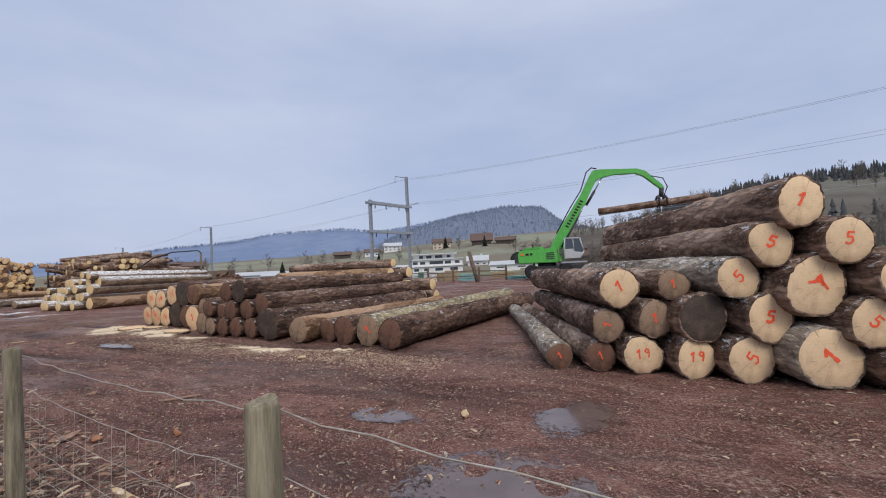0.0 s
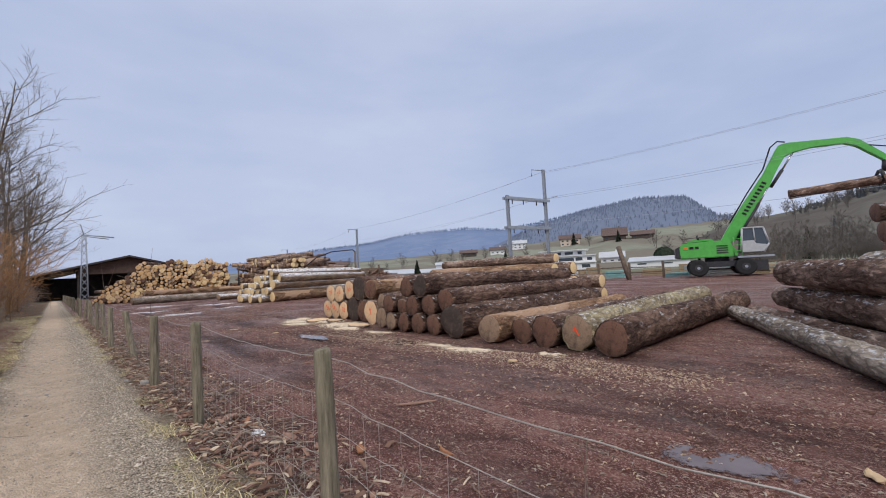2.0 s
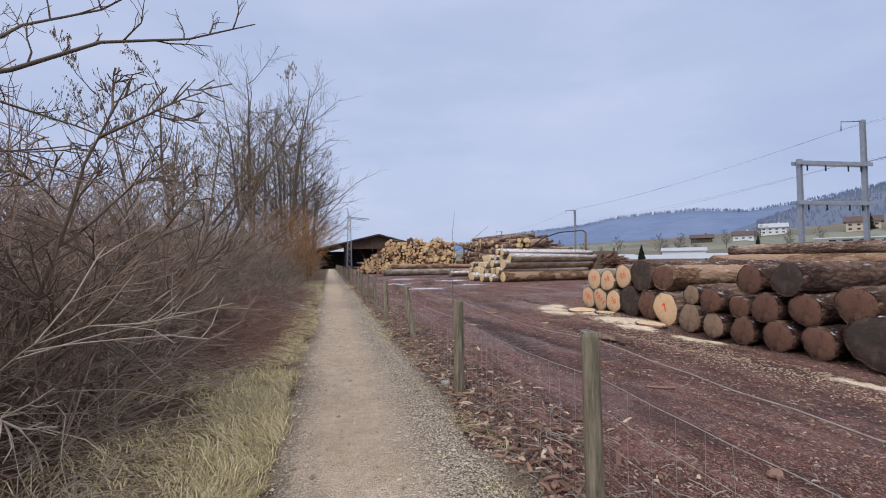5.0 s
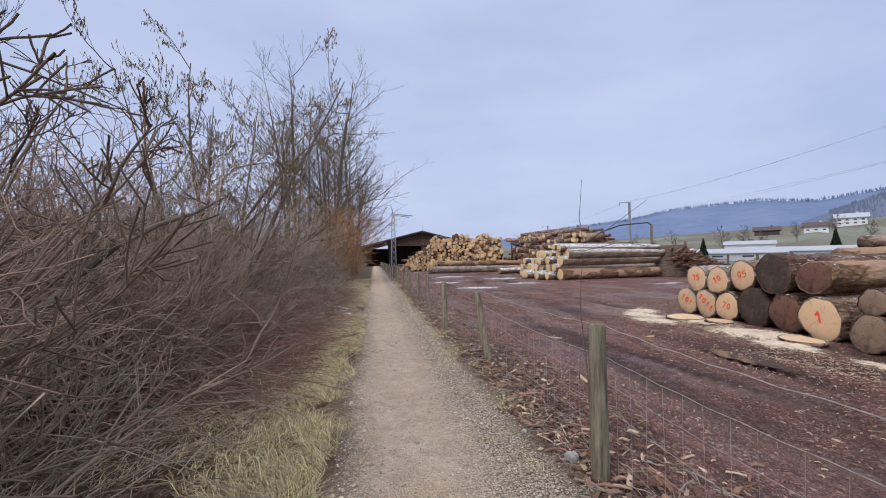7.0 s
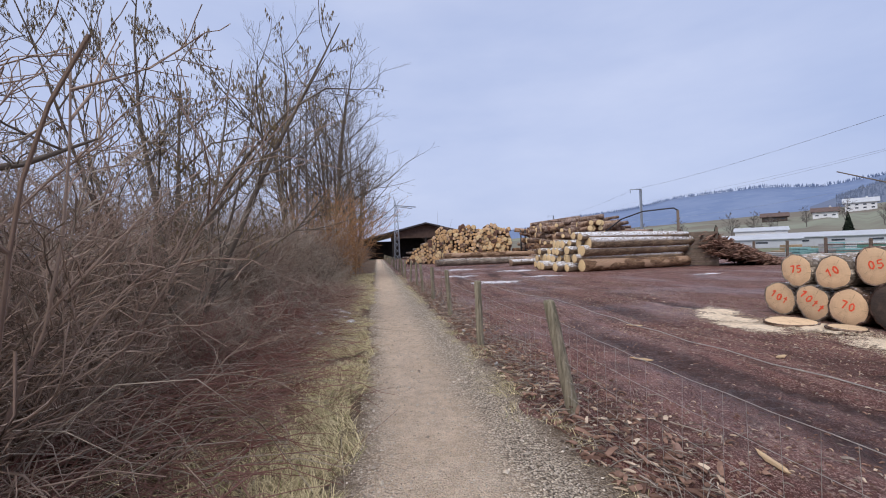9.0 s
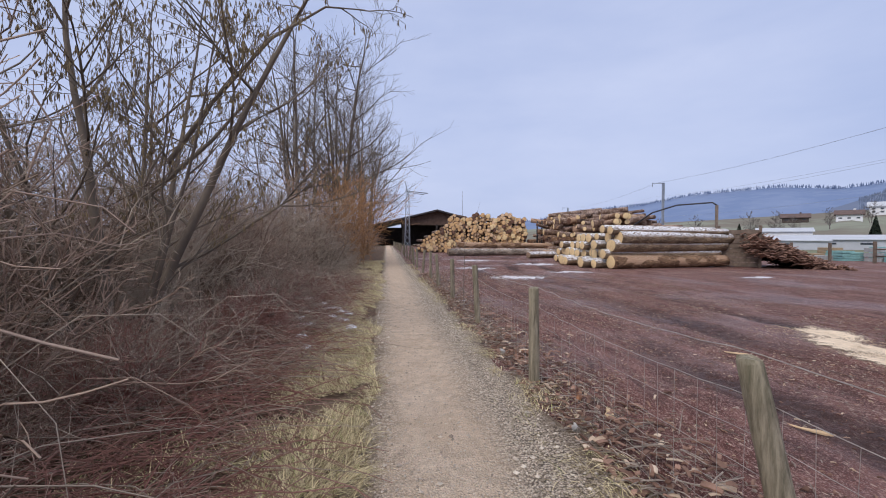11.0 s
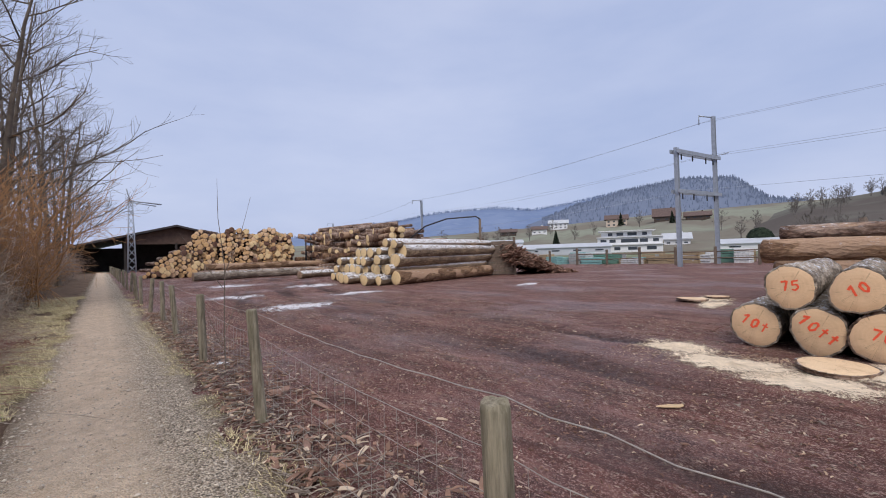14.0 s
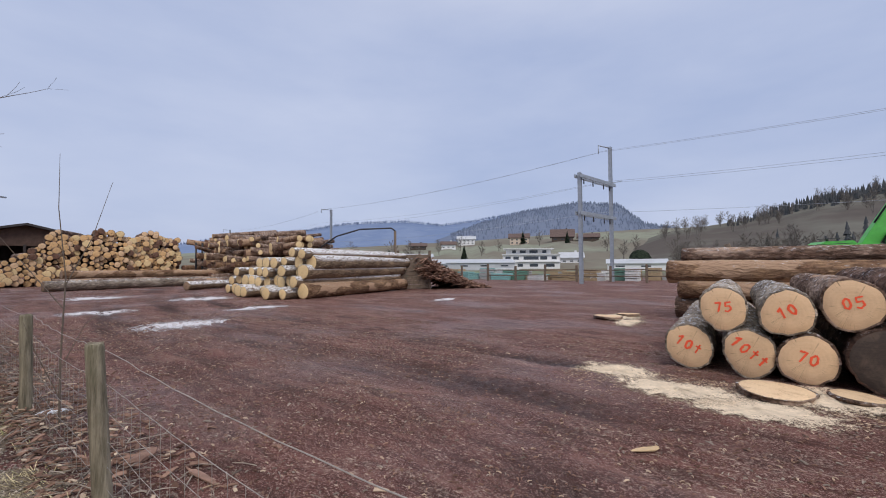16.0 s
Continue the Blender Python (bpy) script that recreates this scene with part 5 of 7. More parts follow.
def conifer(x, y, z, h, seed):
    rng = random.Random(seed)
    t = empty("conifer", pose(x, y, z), "single dark green conifer standing among the fields", "tree", "single conifers")
    bm = bmesh.new()
    tube_bm(bm, [(0, 0, -0.3), (0, 0, h * 0.9)], [h * 0.025, h * 0.006], 6)
    part("trunk", bm, TRUNK, t)
    v, f = [], []
    for i in range(420):
        u = rng.random() ** 0.8
        q = rng.uniform(0, math.tau)
        l = h * 0.26 * (1 - u) + 0.15
        z0 = h * (0.08 + 0.9 * u)
        c = Vector((math.cos(q), math.sin(q), 0))
        s = Vector((-c.y, c.x, 0)) * l * 0.3
        b = len(v)
        for p in (Vector((0, 0, z0)), c * l * 0.6 + s + Vector((0, 0, z0 - l * 0.15)), c * l * rng.uniform(0.8, 1.1) + Vector((0, 0, z0 - l * 0.5)), c * l * 0.6 - s + Vector((0, 0, z0 - l * 0.15))):
            v.append(tuple(p))
        f.append((b, b + 1, b + 2, b + 3))
    put_mesh("crown", raw_mesh("crown", v, f, False), LEAF_DARK, t)


for a, r, h, sd in ((41.2, 105, 5.2, 1), (66.5, 300, 9, 2), (52.5, 200, 8, 3), (44.5, 180, 5, 4), (86.0, 150, 9, 5), (61.0, 330, 10, 6)):
    x, y = polar(a, r)
    conifer(x, y, land(a, r), h, sd)
# clipped round evergreen
bx, by = 121.0, 45.0
v, f = [], []
rng = random.Random(5)
for i in range(1500):
    q, p = rng.uniform(0, math.tau), math.acos(rng.uniform(-0.6, 1))
    n = Vector((math.sin(p) * math.cos(q), math.sin(p) * math.sin(q), math.cos(p)))
    c = Vector((0, 0, 1.5)) + Vector((n.x * 1.5, n.y * 1.5, n.z * 1.55)) * rng.uniform(0.88, 1.05)
    s = n.orthogonal().normalized() * 0.16
    t2 = n.cross(s)
    b = len(v)
    for k in (s + t2 * 0.6, -s + t2, -s * 0.6 - t2, s - t2):
        v.append(tuple(c + k + n * rng.uniform(-0.1, 0.1)))
    f.append((b, b + 1, b + 2, b + 3))
ob = put_mesh("evergreen_bush", raw_mesh("evergreen_bush", v, f, False), LEAF_DARK)
ob.matrix_world = pose(bx, by, -0.2) @ Matrix.Scale(1.75, 4)
tagged(ob, "round dark evergreen standing beyond the railway", "bush")

# ---- buildings ----
WHITE = plain("white_render", (0.76, 0.77, 0.78), 0.8, 0, 0.06, 0.5)
WIN = Mat("dark_window", 0.15, 0, 0.5)
WIN.color((0.05, 0.06, 0.075))
SILVER = plain("silver_roof_sheet", (0.52, 0.55, 0.59), 0.55, 0.2, 0.1, 0.4)
TILE = plain("brown_roof_tiles", (0.135, 0.095, 0.085), 0.9, 0, 0.25, 0.8)
TIMBER = plain("dark_farm_timber", (0.085, 0.065, 0.055), 0.9, 0, 0.3, 0.7)
CREAM = plain("cream_render", (0.60, 0.50, 0.40), 0.85, 0, 0.1, 0.6)


def facing(a, r, z):
    x, y = polar(a, r)
    return pose(x, y, z, 0, 0, -a)


office = empty("office_building", facing(60.8, 165, 0), "white three-storey flat-roofed building with dark windows", "building")
for name, w, d, z0, z1, ox in (("wall", 21, 12, -0.5, 2.5, 0), ("wall", 21, 12, 2.55, 5.2, 0), ("penthouse", 16.5, 9, 5.25, 7.3, -1.0)):
    bm = bmesh.new()
    box(bm, ox, 6, (z0 + z1) / 2, w, d, z1 - z0)
    part(name, bm, WHITE, office)
for z, w, ox in ((2.55, 21.6, 0), (5.25, 21.6, 0), (7.4, 18.5, -1.0)):
    bm = bmesh.new()
    box(bm, ox, 5.7, z, w, 13, 0.28)
    part("roof_slab", bm, WHITE, office)
for x, z, w, h in ((-8.5, 3.9, 2, 1.1), (-5.5, 3.9, 2, 1.1), (0, 3.9, 5.5, 1.2), (4.6, 3.9, 2.5, 1.2), (8.4, 3.9, 1.8, 1.1), (-8, 1.2, 2, 1.1), (-4, 1.2, 2, 1.1), (1, 1.2, 3, 1.1), (7, 1.2, 3, 1.2), (-6.2, 6.3, 1.5, 1.1), (-3, 6.3, 2.2, 1.1), (1, 6.3, 3, 1.1), (5, 6.3, 1.5, 1.1)):
    bm = bmesh.new()
    box(bm, x, 0.0 if z < 5.3 else 1.48, z, w, 0.08, h)
    part("window", bm, WIN.m, office)


def house(a, r, z, w, d, h, ridge_h, wall, roof, label, nwin=4, yaw=0.0):
    hs = empty("house", facing(a, r, z) @ pose(0, 0, 0, 0, 0, yaw), label, "house", "houses on the slope")
    bm = bmesh.new()
    box(bm, 0, d / 2, h / 2 - 1, w, d, h + 2)
    part("wall", bm, wall, hs)
    for s in (-1, 1):
        bm = bmesh.new()
        o = 0.09 * w
        vs = [bm.verts.new(p) for p in ((-w / 2 - o, d / 2, h + ridge_h), (w / 2 + o, d / 2, h + ridge_h), (w / 2 + o, d / 2 + s * (d / 2 + 1), h - 0.4), (-w / 2 - o, d / 2 + s * (d / 2 + 1), h - 0.4))]
        g = bmesh.ops.extrude_face_region(bm, geom=[bm.faces.new(vs)])
        bmesh.ops.translate(bm, vec=(0, 0, 0.3), verts=[q for q in g["geom"] if isinstance(q, bmesh.types.BMVert)])
        bmesh.ops.recalc_face_normals(bm, faces=bm.faces[:])
        part("roof", bm, roof, hs)
    for k in range(nwin):
        for zz in ((h * 0.3, h * 0.7) if h > 4 else (h * 0.5,)):
            bm = bmesh.new()
            box(bm, -w / 2 + w * (k + 0.5) / nwin, -0.03, zz, w / nwin * 0.4, 0.1, h * 0.17)
            part("window", bm, WIN.m, hs)
    bm = bmesh.new()
    box(bm, w * 0.2, d / 2 + 1, h + ridge_h, 0.9, 0.9, 2)
    part("chimney", bm, wall, hs)


house(60.5, 330, land(60.5, 330) - 1, 14, 10, 6, 3, CREAM, TILE, "cream farmhouse with brown tiled roof")
house(66.0, 320, land(66, 320), 15, 12, 4, 5.5, TIMBER, TILE, "dark timber farmhouse with large hipped roof", 3)
house(69.2, 325, land(69.2, 325), 14, 10, 2.6, 2.6, TIMBER, TILE, "long low dark farm barn on the slope", 4)
house(53.6, 360, land(53.6, 360), 14, 9, 5, 2.5, WHITE, SILVER, "white house with grey roof among trees", 4)
house(51.0, 300, land(51, 300), 10, 8, 4, 2, WHITE, TILE, "small white house among bare trees", 3)
house(66.2, 190, 1.2, 9, 7, 3.2, 2, WHITE, SILVER, "small pale house behind the railway", 3)
house(47, 320, land(47, 320), 12, 8, 3, 2, TIMBER, TILE, "dark low farmhouse in the fields", 3)
house(29, 300, land(29, 300), 16, 9, 3, 2.4, TIMBER, TILE, "dark low barn in the fields", 3)
house(80.5, 150, 0.5, 8, 6, 3.0, 1.6, TIMBER, TILE, "small dark cabin at the foot of the hillside", 2)


def hall(a, r, w, d, h, label, wall=SILVER):
    hl = empty("industrial_hall", facing(a, r, 0), label, "hall", "low halls")
    bm = bmesh.new()
    box(bm, 0, d / 2, h / 2 - 0.2, w, d, h + 0.4)
    part("wall", bm, wall, hl)
    for s in (-1, 1):
        bm = bmesh.new()
        vs = [bm.verts.new(p) for p in ((-w / 2 - 0.4, d / 2, h + 1.1), (w / 2 + 0.4, d / 2, h + 1.1), (w / 2 + 0.4, d / 2 + s * (d / 2 + 0.5), h), (-w / 2 - 0.4, d / 2 + s * (d / 2 + 0.5), h))]
        g = bmesh.ops.extrude_face_region(bm, geom=[bm.faces.new(vs)])
        bmesh.ops.translate(bm, vec=(0, 0, 0.15), verts=[q for q in g["geom"] if isinstance(q, bmesh.types.BMVert)])
        bmesh.ops.recalc_face_normals(bm, faces=bm.faces[:])
        part("roof", bm, SILVER, hl)
    for k in range(int(w / 6)):
        bm = bmesh.new()
        box(bm, -w / 2 + 3 + k * 6, -0.03, h * 0.6, 2.2, 0.1, h * 0.2)
        part("window", bm, WIN.m, hl)


hall(51.5, 130, 30, 14, 2.0, "long low hall with silver sheet roof")
hall(43.5, 120, 22, 14, 1.7, "low silver-roofed hall behind the yard")
hall(45.5, 150, 12, 9, 4.2, "pale shed with shallow roof behind the halls", WHITE)
hall(36.5, 140, 18, 12, 2.2, "low grey storage hall")
hall(72.5, 120, 14, 8, 1.6, "low pale shed beside the railway", WHITE)

# ---- far edge of the yard ----
edge = empty("yard_fence", pose(0, 0, 0), "row of dark wooden posts with rails at the yard edge", "fence")
rng = random.Random(9)
E0, E1 = Vector((30, 66, 0)), Vector((41.5, 8, 0))
for k in range(22):
    p = E0.lerp(E1, k / 21)
    bm = bmesh.new()
    box(bm, p.x, p.y, 0.75, 0.18, 0.18, 1.6 + rng.uniform(-0.2, 0.25), 0.02)
    part("post", bm, OLD_BOARD, edge)
    if k < 21 and rng.random() < 0.8:
        q = E0.lerp(E1, (k + 1) / 21)
        for z in (0.55, 1.05):
            bar("rail", (p.x, p.y, z), (q.x, q.y, z + rng.uniform(-0.1, 0.1)), 0.05, OLD_BOARD, edge, 6)
lp = bar("leaning_post", (37.2, 18.2, -0.1), (37.0, 18.9, 3.0), 0.2, OLD_BOARD, None, 8)
tagged(lp, "leaning dark timber post at the yard edge", "post")
PALE = [plain("pallet_turquoise", (0.22, 0.42, 0.42), 0.7), plain("pallet_grey", (0.36, 0.37, 0.37), 0.8), plain("pallet_wood", (0.38, 0.29, 0.18), 0.9), plain("pallet_white", (0.65, 0.66, 0.66), 0.7), plain("pallet_green", (0.12, 0.24, 0.19), 0.7)]
for k in range(80):
    u = rng.random()
    p = E0.lerp(E1, u)
    st = empty("pallet_stack", pose(p.x + rng.uniform(2.5, 9), p.y + rng.uniform(-1, 3), -0.05, 0, 0, rng.uniform(-20, 20)), "stacked pallets and packed goods beyond the yard", "pallet stack", "stacks beyond the yard")
    w_, h_ = rng.uniform(1.0, 2.6), rng.uniform(0.4, 1.3)
    m = PALE[rng.randrange(5)]
    n = rng.randint(2, 4)
    for i in range(n):
        bm = bmesh.new()
        box(bm, rng.uniform(-0.05, 0.05), 0, h_ * (i + 0.5) / n, 1.1, w_, h_ / n * 0.86, 0.02)
        part("layer", bm, m, st)

# ---- trees and thicket ----


class Twigs:
    """Collects thin tapered tubes and catkins in plain arrays."""

    def __init__(self, seed):
        self.v, self.f, self.rng = [], [], random.Random(seed)
        self.tips = []

    def tube(self, pts, r0, r1, sides):
        b, n = len(self.v), len(pts)
        for i, p in enumerate(pts):
            d = (pts[min(i + 1, n - 1)] - pts[max(i - 1, 0)]).normalized()
            s = d.orthogonal().normalized()
            u = d.cross(s)
            r = r0 + (r1 - r0) * i / (n - 1)
            for k in range(sides):
                a = k * math.tau / sides
                self.v.append(p + (s * math.cos(a) + u * math.sin(a)) * r)
        for i in range(n - 1):
            for k in range(sides):
                j = (k + 1) % sides
                self.f.append((b + i * sides + k, b + i * sides + j, b + (i + 1) * sides + j, b + (i + 1) * sides + k))

    def limb(self, p, d, length, r, level, spread=0.7, kids=(7, 6, 5), lift=0.12, wander=0.12, least=0.004):
        rng = self.rng
        n = 6 if level > 1 else (4 if level == 1 else 3)
        pts, q, e = [p.copy()], p.copy(), d.normalized()
        for i in range(n):
            e = (e + Vector((rng.gauss(0, wander), rng.gauss(0, wander), rng.gauss(0, wander) + lift * 0.5))).normalized()
            q = q + e * (length / n)
            pts.append(q.copy())
        self.tube(pts, r, max(r * 0.35, least), 6 if level > 2 else (4 if level > 0 else 3))
        if level == 0:
            self.tips.append(pts)
            return
        for k in range(kids[len(kids) - level] if level <= len(kids) else kids[0]):
            u = rng.uniform(0.22, 1.0)
            i = min(int(u * n), n - 1)
            base = pts[i].lerp(pts[i + 1], u * n - i)
            axis = (pts[i + 1] - pts[i]).normalized()
            side = axis.orthogonal().normalized()
            side.rotate(Matrix.Rotation(rng.uniform(0, math.tau), 3, axis))
            e2 = (axis + side * rng.uniform(0.5, 1.0) * spread * 1.4).normalized()
            self.limb(base, e2, length * rng.uniform(0.34, 0.6) * (1.15 - 0.45 * u), max(r * 0.5 * (1.1 - 0.5 * u), least), level - 1, spread, kids, lift, wander, least)

    def mesh(self, name):
        return raw_mesh(name, self.v, self.f, True)


def twig_mat(name, a, b, c):
    k = Mat(name, 0.9, spec=0.15)
    w = k.coords("Object")
    col = k.mix(k.random(), a, b)
    col = k.mix(k.ramp(k.noise(1.3, 4, 0.6, w), [(0.4, 0.0), (0.7, 0.8)]), col, c)
    k.color(col)
    return k.m


TREE_BARK = twig_mat("tree_bark", (0.12, 0.097, 0.08), (0.165, 0.135, 0.11), (0.24, 0.20, 0.155))
SHRUB = twig_mat("shrub_twigs", (0.20, 0.14, 0.11), (0.32, 0.228, 0.18), (0.50, 0.39, 0.31))
RED_TWIG = twig_mat("reddish_twigs", (0.20, 0.092, 0.076), (0.30, 0.145, 0.12), (0.38, 0.24, 0.20))
ORANGE_TWIG = twig_mat("orange_willow_twigs", (0.44, 0.24, 0.11), (0.46, 0.26, 0.13), (0.36, 0.23, 0.13))
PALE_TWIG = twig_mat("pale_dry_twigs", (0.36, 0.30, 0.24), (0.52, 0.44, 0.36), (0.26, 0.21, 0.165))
CATKIN = leaf_mat("catkins", (0.17, 0.13, 0.08), (0.30, 0.23, 0.13))


def add_catkins(t, parent, count, seed):
    rng = random.Random(seed)
    v, f = [], []
    for i in range(count):
        pts = t.tips[rng.randrange(len(t.tips))]
        p = pts[rng.randrange(1, len(pts))]
        l, r = rng.uniform(0.05, 0.09), 0.0068
        b = len(v)
        sx, sy = rng.uniform(-0.02, 0.02), rng.uniform(-0.02, 0.02)
        for z, rr in ((0, 0.4), (-l * 0.4, 1.0), (-l, 0.3)):
            for k in range(4):
                a = k * math.tau / 4
                v.append((p.x + sx * -z / l + rr * r * math.cos(a), p.y + sy * -z / l + rr * r * math.sin(a), p.z + z))
        for i2 in range(2):
            for k in range(4):
                j = (k + 1) % 4
                f.append((b + i2 * 4 + k, b + i2 * 4 + j, b + i2 * 4 + 4 + j, b + i2 * 4 + 4 + k))
    tagged(put_mesh("catkin_cluster", raw_mesh("catkin_cluster", v, f, False), CATKIN, parent), "hanging brown catkins", kind="stuff")


def bare_tree(stems, seed, kids, label, catkins=0, mat=None, spread=0.6, lift=0.14, levels=3, group="bare trees", least=0.005):
    """Stems: offset x, y, lean x, lean y, height, radius."""
    th = empty("tree", pose(0, 0, 0), label, "tree", group)
    trunk, crown = Twigs(seed), Twigs(seed + 1)
    for ox, oy, lx, ly, h, r in stems:
        rng = trunk.rng
        n = 9
        pts = []
        q, e = Vector((ox, oy, -0.2)), Vector((lx, ly, 1)).normalized()
        for i in range(n + 1):
            pts.append(q.copy())
            e = (e + Vector((rng.gauss(0, 0.05), rng.gauss(0, 0.05), 0.05))).normalized()
            q = q + e * (h / n)
        trunk.tube(pts, r, r * 0.14, 8)
        for k in range(kids[0]):
            u = 0.18 + 0.8 * (k + rng.random()) / kids[0]
            i = min(int(u * n), n - 1)
            base = pts[i].lerp(pts[i + 1], u * n - i)
            a = k * 2.4 + rng.uniform(-0.5, 0.5)
            up_ = rng.uniform(0.35, 0.95)
            crown.limb(base, Vector((math.cos(a) * spread * 1.3, math.sin(a) * spread * 1.3, up_)), h * rng.uniform(0.26, 0.42) * (1.15 - 0.6 * u), max(r * 0.42 * (1.1 - 0.75 * u), 0.012), levels - 1, spread, kids[1:], lift, 0.1, least)
    put_mesh("trunk", trunk.mesh("trunk"), mat or TREE_BARK, th)
    put_mesh("crown", crown.mesh("crown"), mat or TREE_BARK, th)
    if catkins:
        add_catkins(crown, th, catkins, seed)
    return th


# catkin trees leaning over the verge


def reach(tw, pts, r, kids, lo=0.3, hi=0.9, level=1):
    """A long bent limb with crooked side twigs."""
    pts = [Vector(p) for p in pts]
    tw.tube(pts, r, 0.006, 6)
    for k in range(kids):
        u = (k + 1) / (kids + 1) * (len(pts) - 1)
        i = int(u)
        b = pts[i].lerp(pts[i + 1], u - i)
        ax = (pts[i + 1] - pts[i]).normalized()
        s = Vector((tw.rng.uniform(-1, 1), tw.rng.uniform(-1, 1), tw.rng.uniform(-0.6, 1))).normalized()
        tw.limb(b, ax + s * 1.2, tw.rng.uniform(lo, hi), 0.009, level, 0.9, (6, 6), 0.15, 0.22, 0.0028)


t1 = bare_tree([(0, 0, -0.10, 0.02, 6.5, 0.075), (0.12, 0.1, 0.34, 0.05, 6.8, 0.08), (-0.2, 0.1, -0.36, 0.0, 5.6, 0.05), (0.2, -0.15, 0.5, -0.15, 4.8, 0.038), (0.05, 0.3, 0.1, 0.25, 6.2, 0.055), (-0.25, -0.1, -0.2, -0.2, 5.9, 0.045)], 11, (8, 5, 5), "multi-stemmed bare hazel hung with brown catkins", 8500, spread=0.62, least=0.003)
t1.matrix_world = pose(-4.1, 17.6, 0.1)
tw = Twigs(12)
reach(tw, [(0.6, 0.1, 2.5), (1.2, 0.0, 3.3), (2.0, -0.2, 4.1), (2.7, -0.3, 4.5), (3.2, -0.3, 4.5)], 0.035, 12)
reach(tw, [(0.3, 0.1, 2.0), (1.0, 0.5, 2.9), (1.5, 0.9, 3.8), (1.8, 1.2, 4.8)], 0.035, 9)
put_mesh("limb", tw.mesh("limb"), TREE_BARK, t1)
add_catkins(tw, t1, 420, 12)
t2 = bare_tree([(0, 0, 0.1, 0.0, 6.6, 0.07), (0.3, 0.2, -0.2, 0.1, 6.4, 0.06), (-0.3, 0.1, 0.25, -0.1, 6.0, 0.05)], 13, (8, 5, 4), "bare catkin-hung hazel in the thicket", 3600, least=0.003)
t2.matrix_world = pose(-5.8, 21.0, 0.1)
tw = Twigs(14)
reach(tw, [(0.2, 0.1, 3.6), (1.0, 0.3, 4.5), (1.9, 0.4, 4.7), (2.8, 0.5, 4.4)], 0.03, 12)
put_mesh("limb", tw.mesh("limb"), TREE_BARK, t2)
add_catkins(tw, t2, 500, 15)
# tall slender trees further on
t3 = bare_tree([(0, 0, 0.02, 0.0, 15.0, 0.17), (0.6, 0.4, 0.08, 0.05, 13.5, 0.13), (-0.6, 0.2, -0.06, 0.0, 12.5, 0.11)], 17, (14, 6, 4), "tall slender bare trees in a close group", spread=0.72, lift=0.16, least=0.0055)
t3.matrix_world = pose(-5.8, 38.5, 0.1)
for x, y, rz, s in ((-3.5, 40.5, 95, 1.05), (-4.2, 47, 130, 1.12), (-3.1, 56, 220, 1.12), (-7.5, 44, 300, 1.05), (-5.0, 63, 20, 1.12), (-3.0, 72, 80, 1.1), (-3.4, 85, 160, 1.15)):
    c = copy_thing(t3, pose(x, y, 0.1, 0, 0, rz))
    c.scale = (s, s, s)
t4 = bare_tree([(0, 0, 0.05, 0.0, 7.5, 0.07)], 19, (10, 5, 4), "young straight bare tree in the thicket", spread=0.4, lift=0.3)
t4.matrix_world = pose(-7.4, 16.2, 0.1)
for x, y, rz, s in ((-5.2, 29.5, 10, 0.85), (-4.6, 33.5, 200, 0.8), (-6.6, 15, 33, 0.75)):
    c = copy_thing(t4, pose(x, y, 0.1, 0, 0, rz))
    c.scale = (s, s, s)
# old tree whose limbs hang over the path
t5 = empty("tree", pose(-6.2, 9.3, 0.1), "old bare tree with long limbs reaching over the path", "tree", "bare trees")
tw = Twigs(23)
tw.tube([Vector((0, 0, -0.2)), Vector((0.1, 0, 1.4)), Vector((0.05, 0.1, 2.8)), Vector((-0.3, 0.3, 4.6)), Vector((-0.8, 0.5, 6.4))], 0.15, 0.05, 10)
put_mesh("trunk", tw.mesh("trunk"), TREE_BARK, t5)
for seed, pts, r, kids in ((24, [(0.05, 0, 2.3), (1.5, 0.1, 2.75), (2.5, 0.15, 2.95), (3.1, 0.2, 3.15), (3.7, 0.35, 3.55), (4.4, 0.5, 3.75), (5.0, 0.7, 4.1)], 0.034, 16),
                           (26, [(0.05, 0.1, 2.5), (1.2, 0.9, 3.15), (2.0, 1.5, 3.35), (2.7, 2.0, 3.2), (3.3, 2.4, 3.0)], 0.026, 7),
                           (27, [(2.5, 0.15, 2.95), (3.0, 0.5, 3.7), (3.5, 0.8, 4.1), (4.2, 1.1, 4.9)], 0.016, 8)):
    tw = Twigs(seed)
    reach(tw, pts, r, kids, 0.15, 0.55)
    put_mesh("limb", tw.mesh("limb"), TREE_BARK, t5)
# dark stem leaning out of the thicket
lean = empty("tree", pose(-3.5, 9.6, 0.0), "dark crooked stem leaning out of the thicket", "tree", "bare trees")
tw = Twigs(25)
tw.tube([Vector(p) for p in ((0, 0, -0.1), (0.25, 0.55, 0.6), (0.5, 1.05, 1.2), (0.72, 1.6, 1.72))], 0.055, 0.042, 8)
put_mesh("trunk", tw.mesh("trunk"), TREE_BARK, lean)
tw = Twigs(28)
reach(tw, [(0.72, 1.6, 1.72), (0.9, 2.0, 1.95), (1.1, 2.35, 2.1), (1.3, 2.6, 2.3)], 0.035, 5, 0.2, 0.5)
reach(tw, [(0.55, 1.2, 1.3), (0.75, 1.35, 1.9), (0.6, 1.5, 2.5)], 0.022, 6)
put_mesh("limb", tw.mesh("limb"), TREE_BARK, lean)

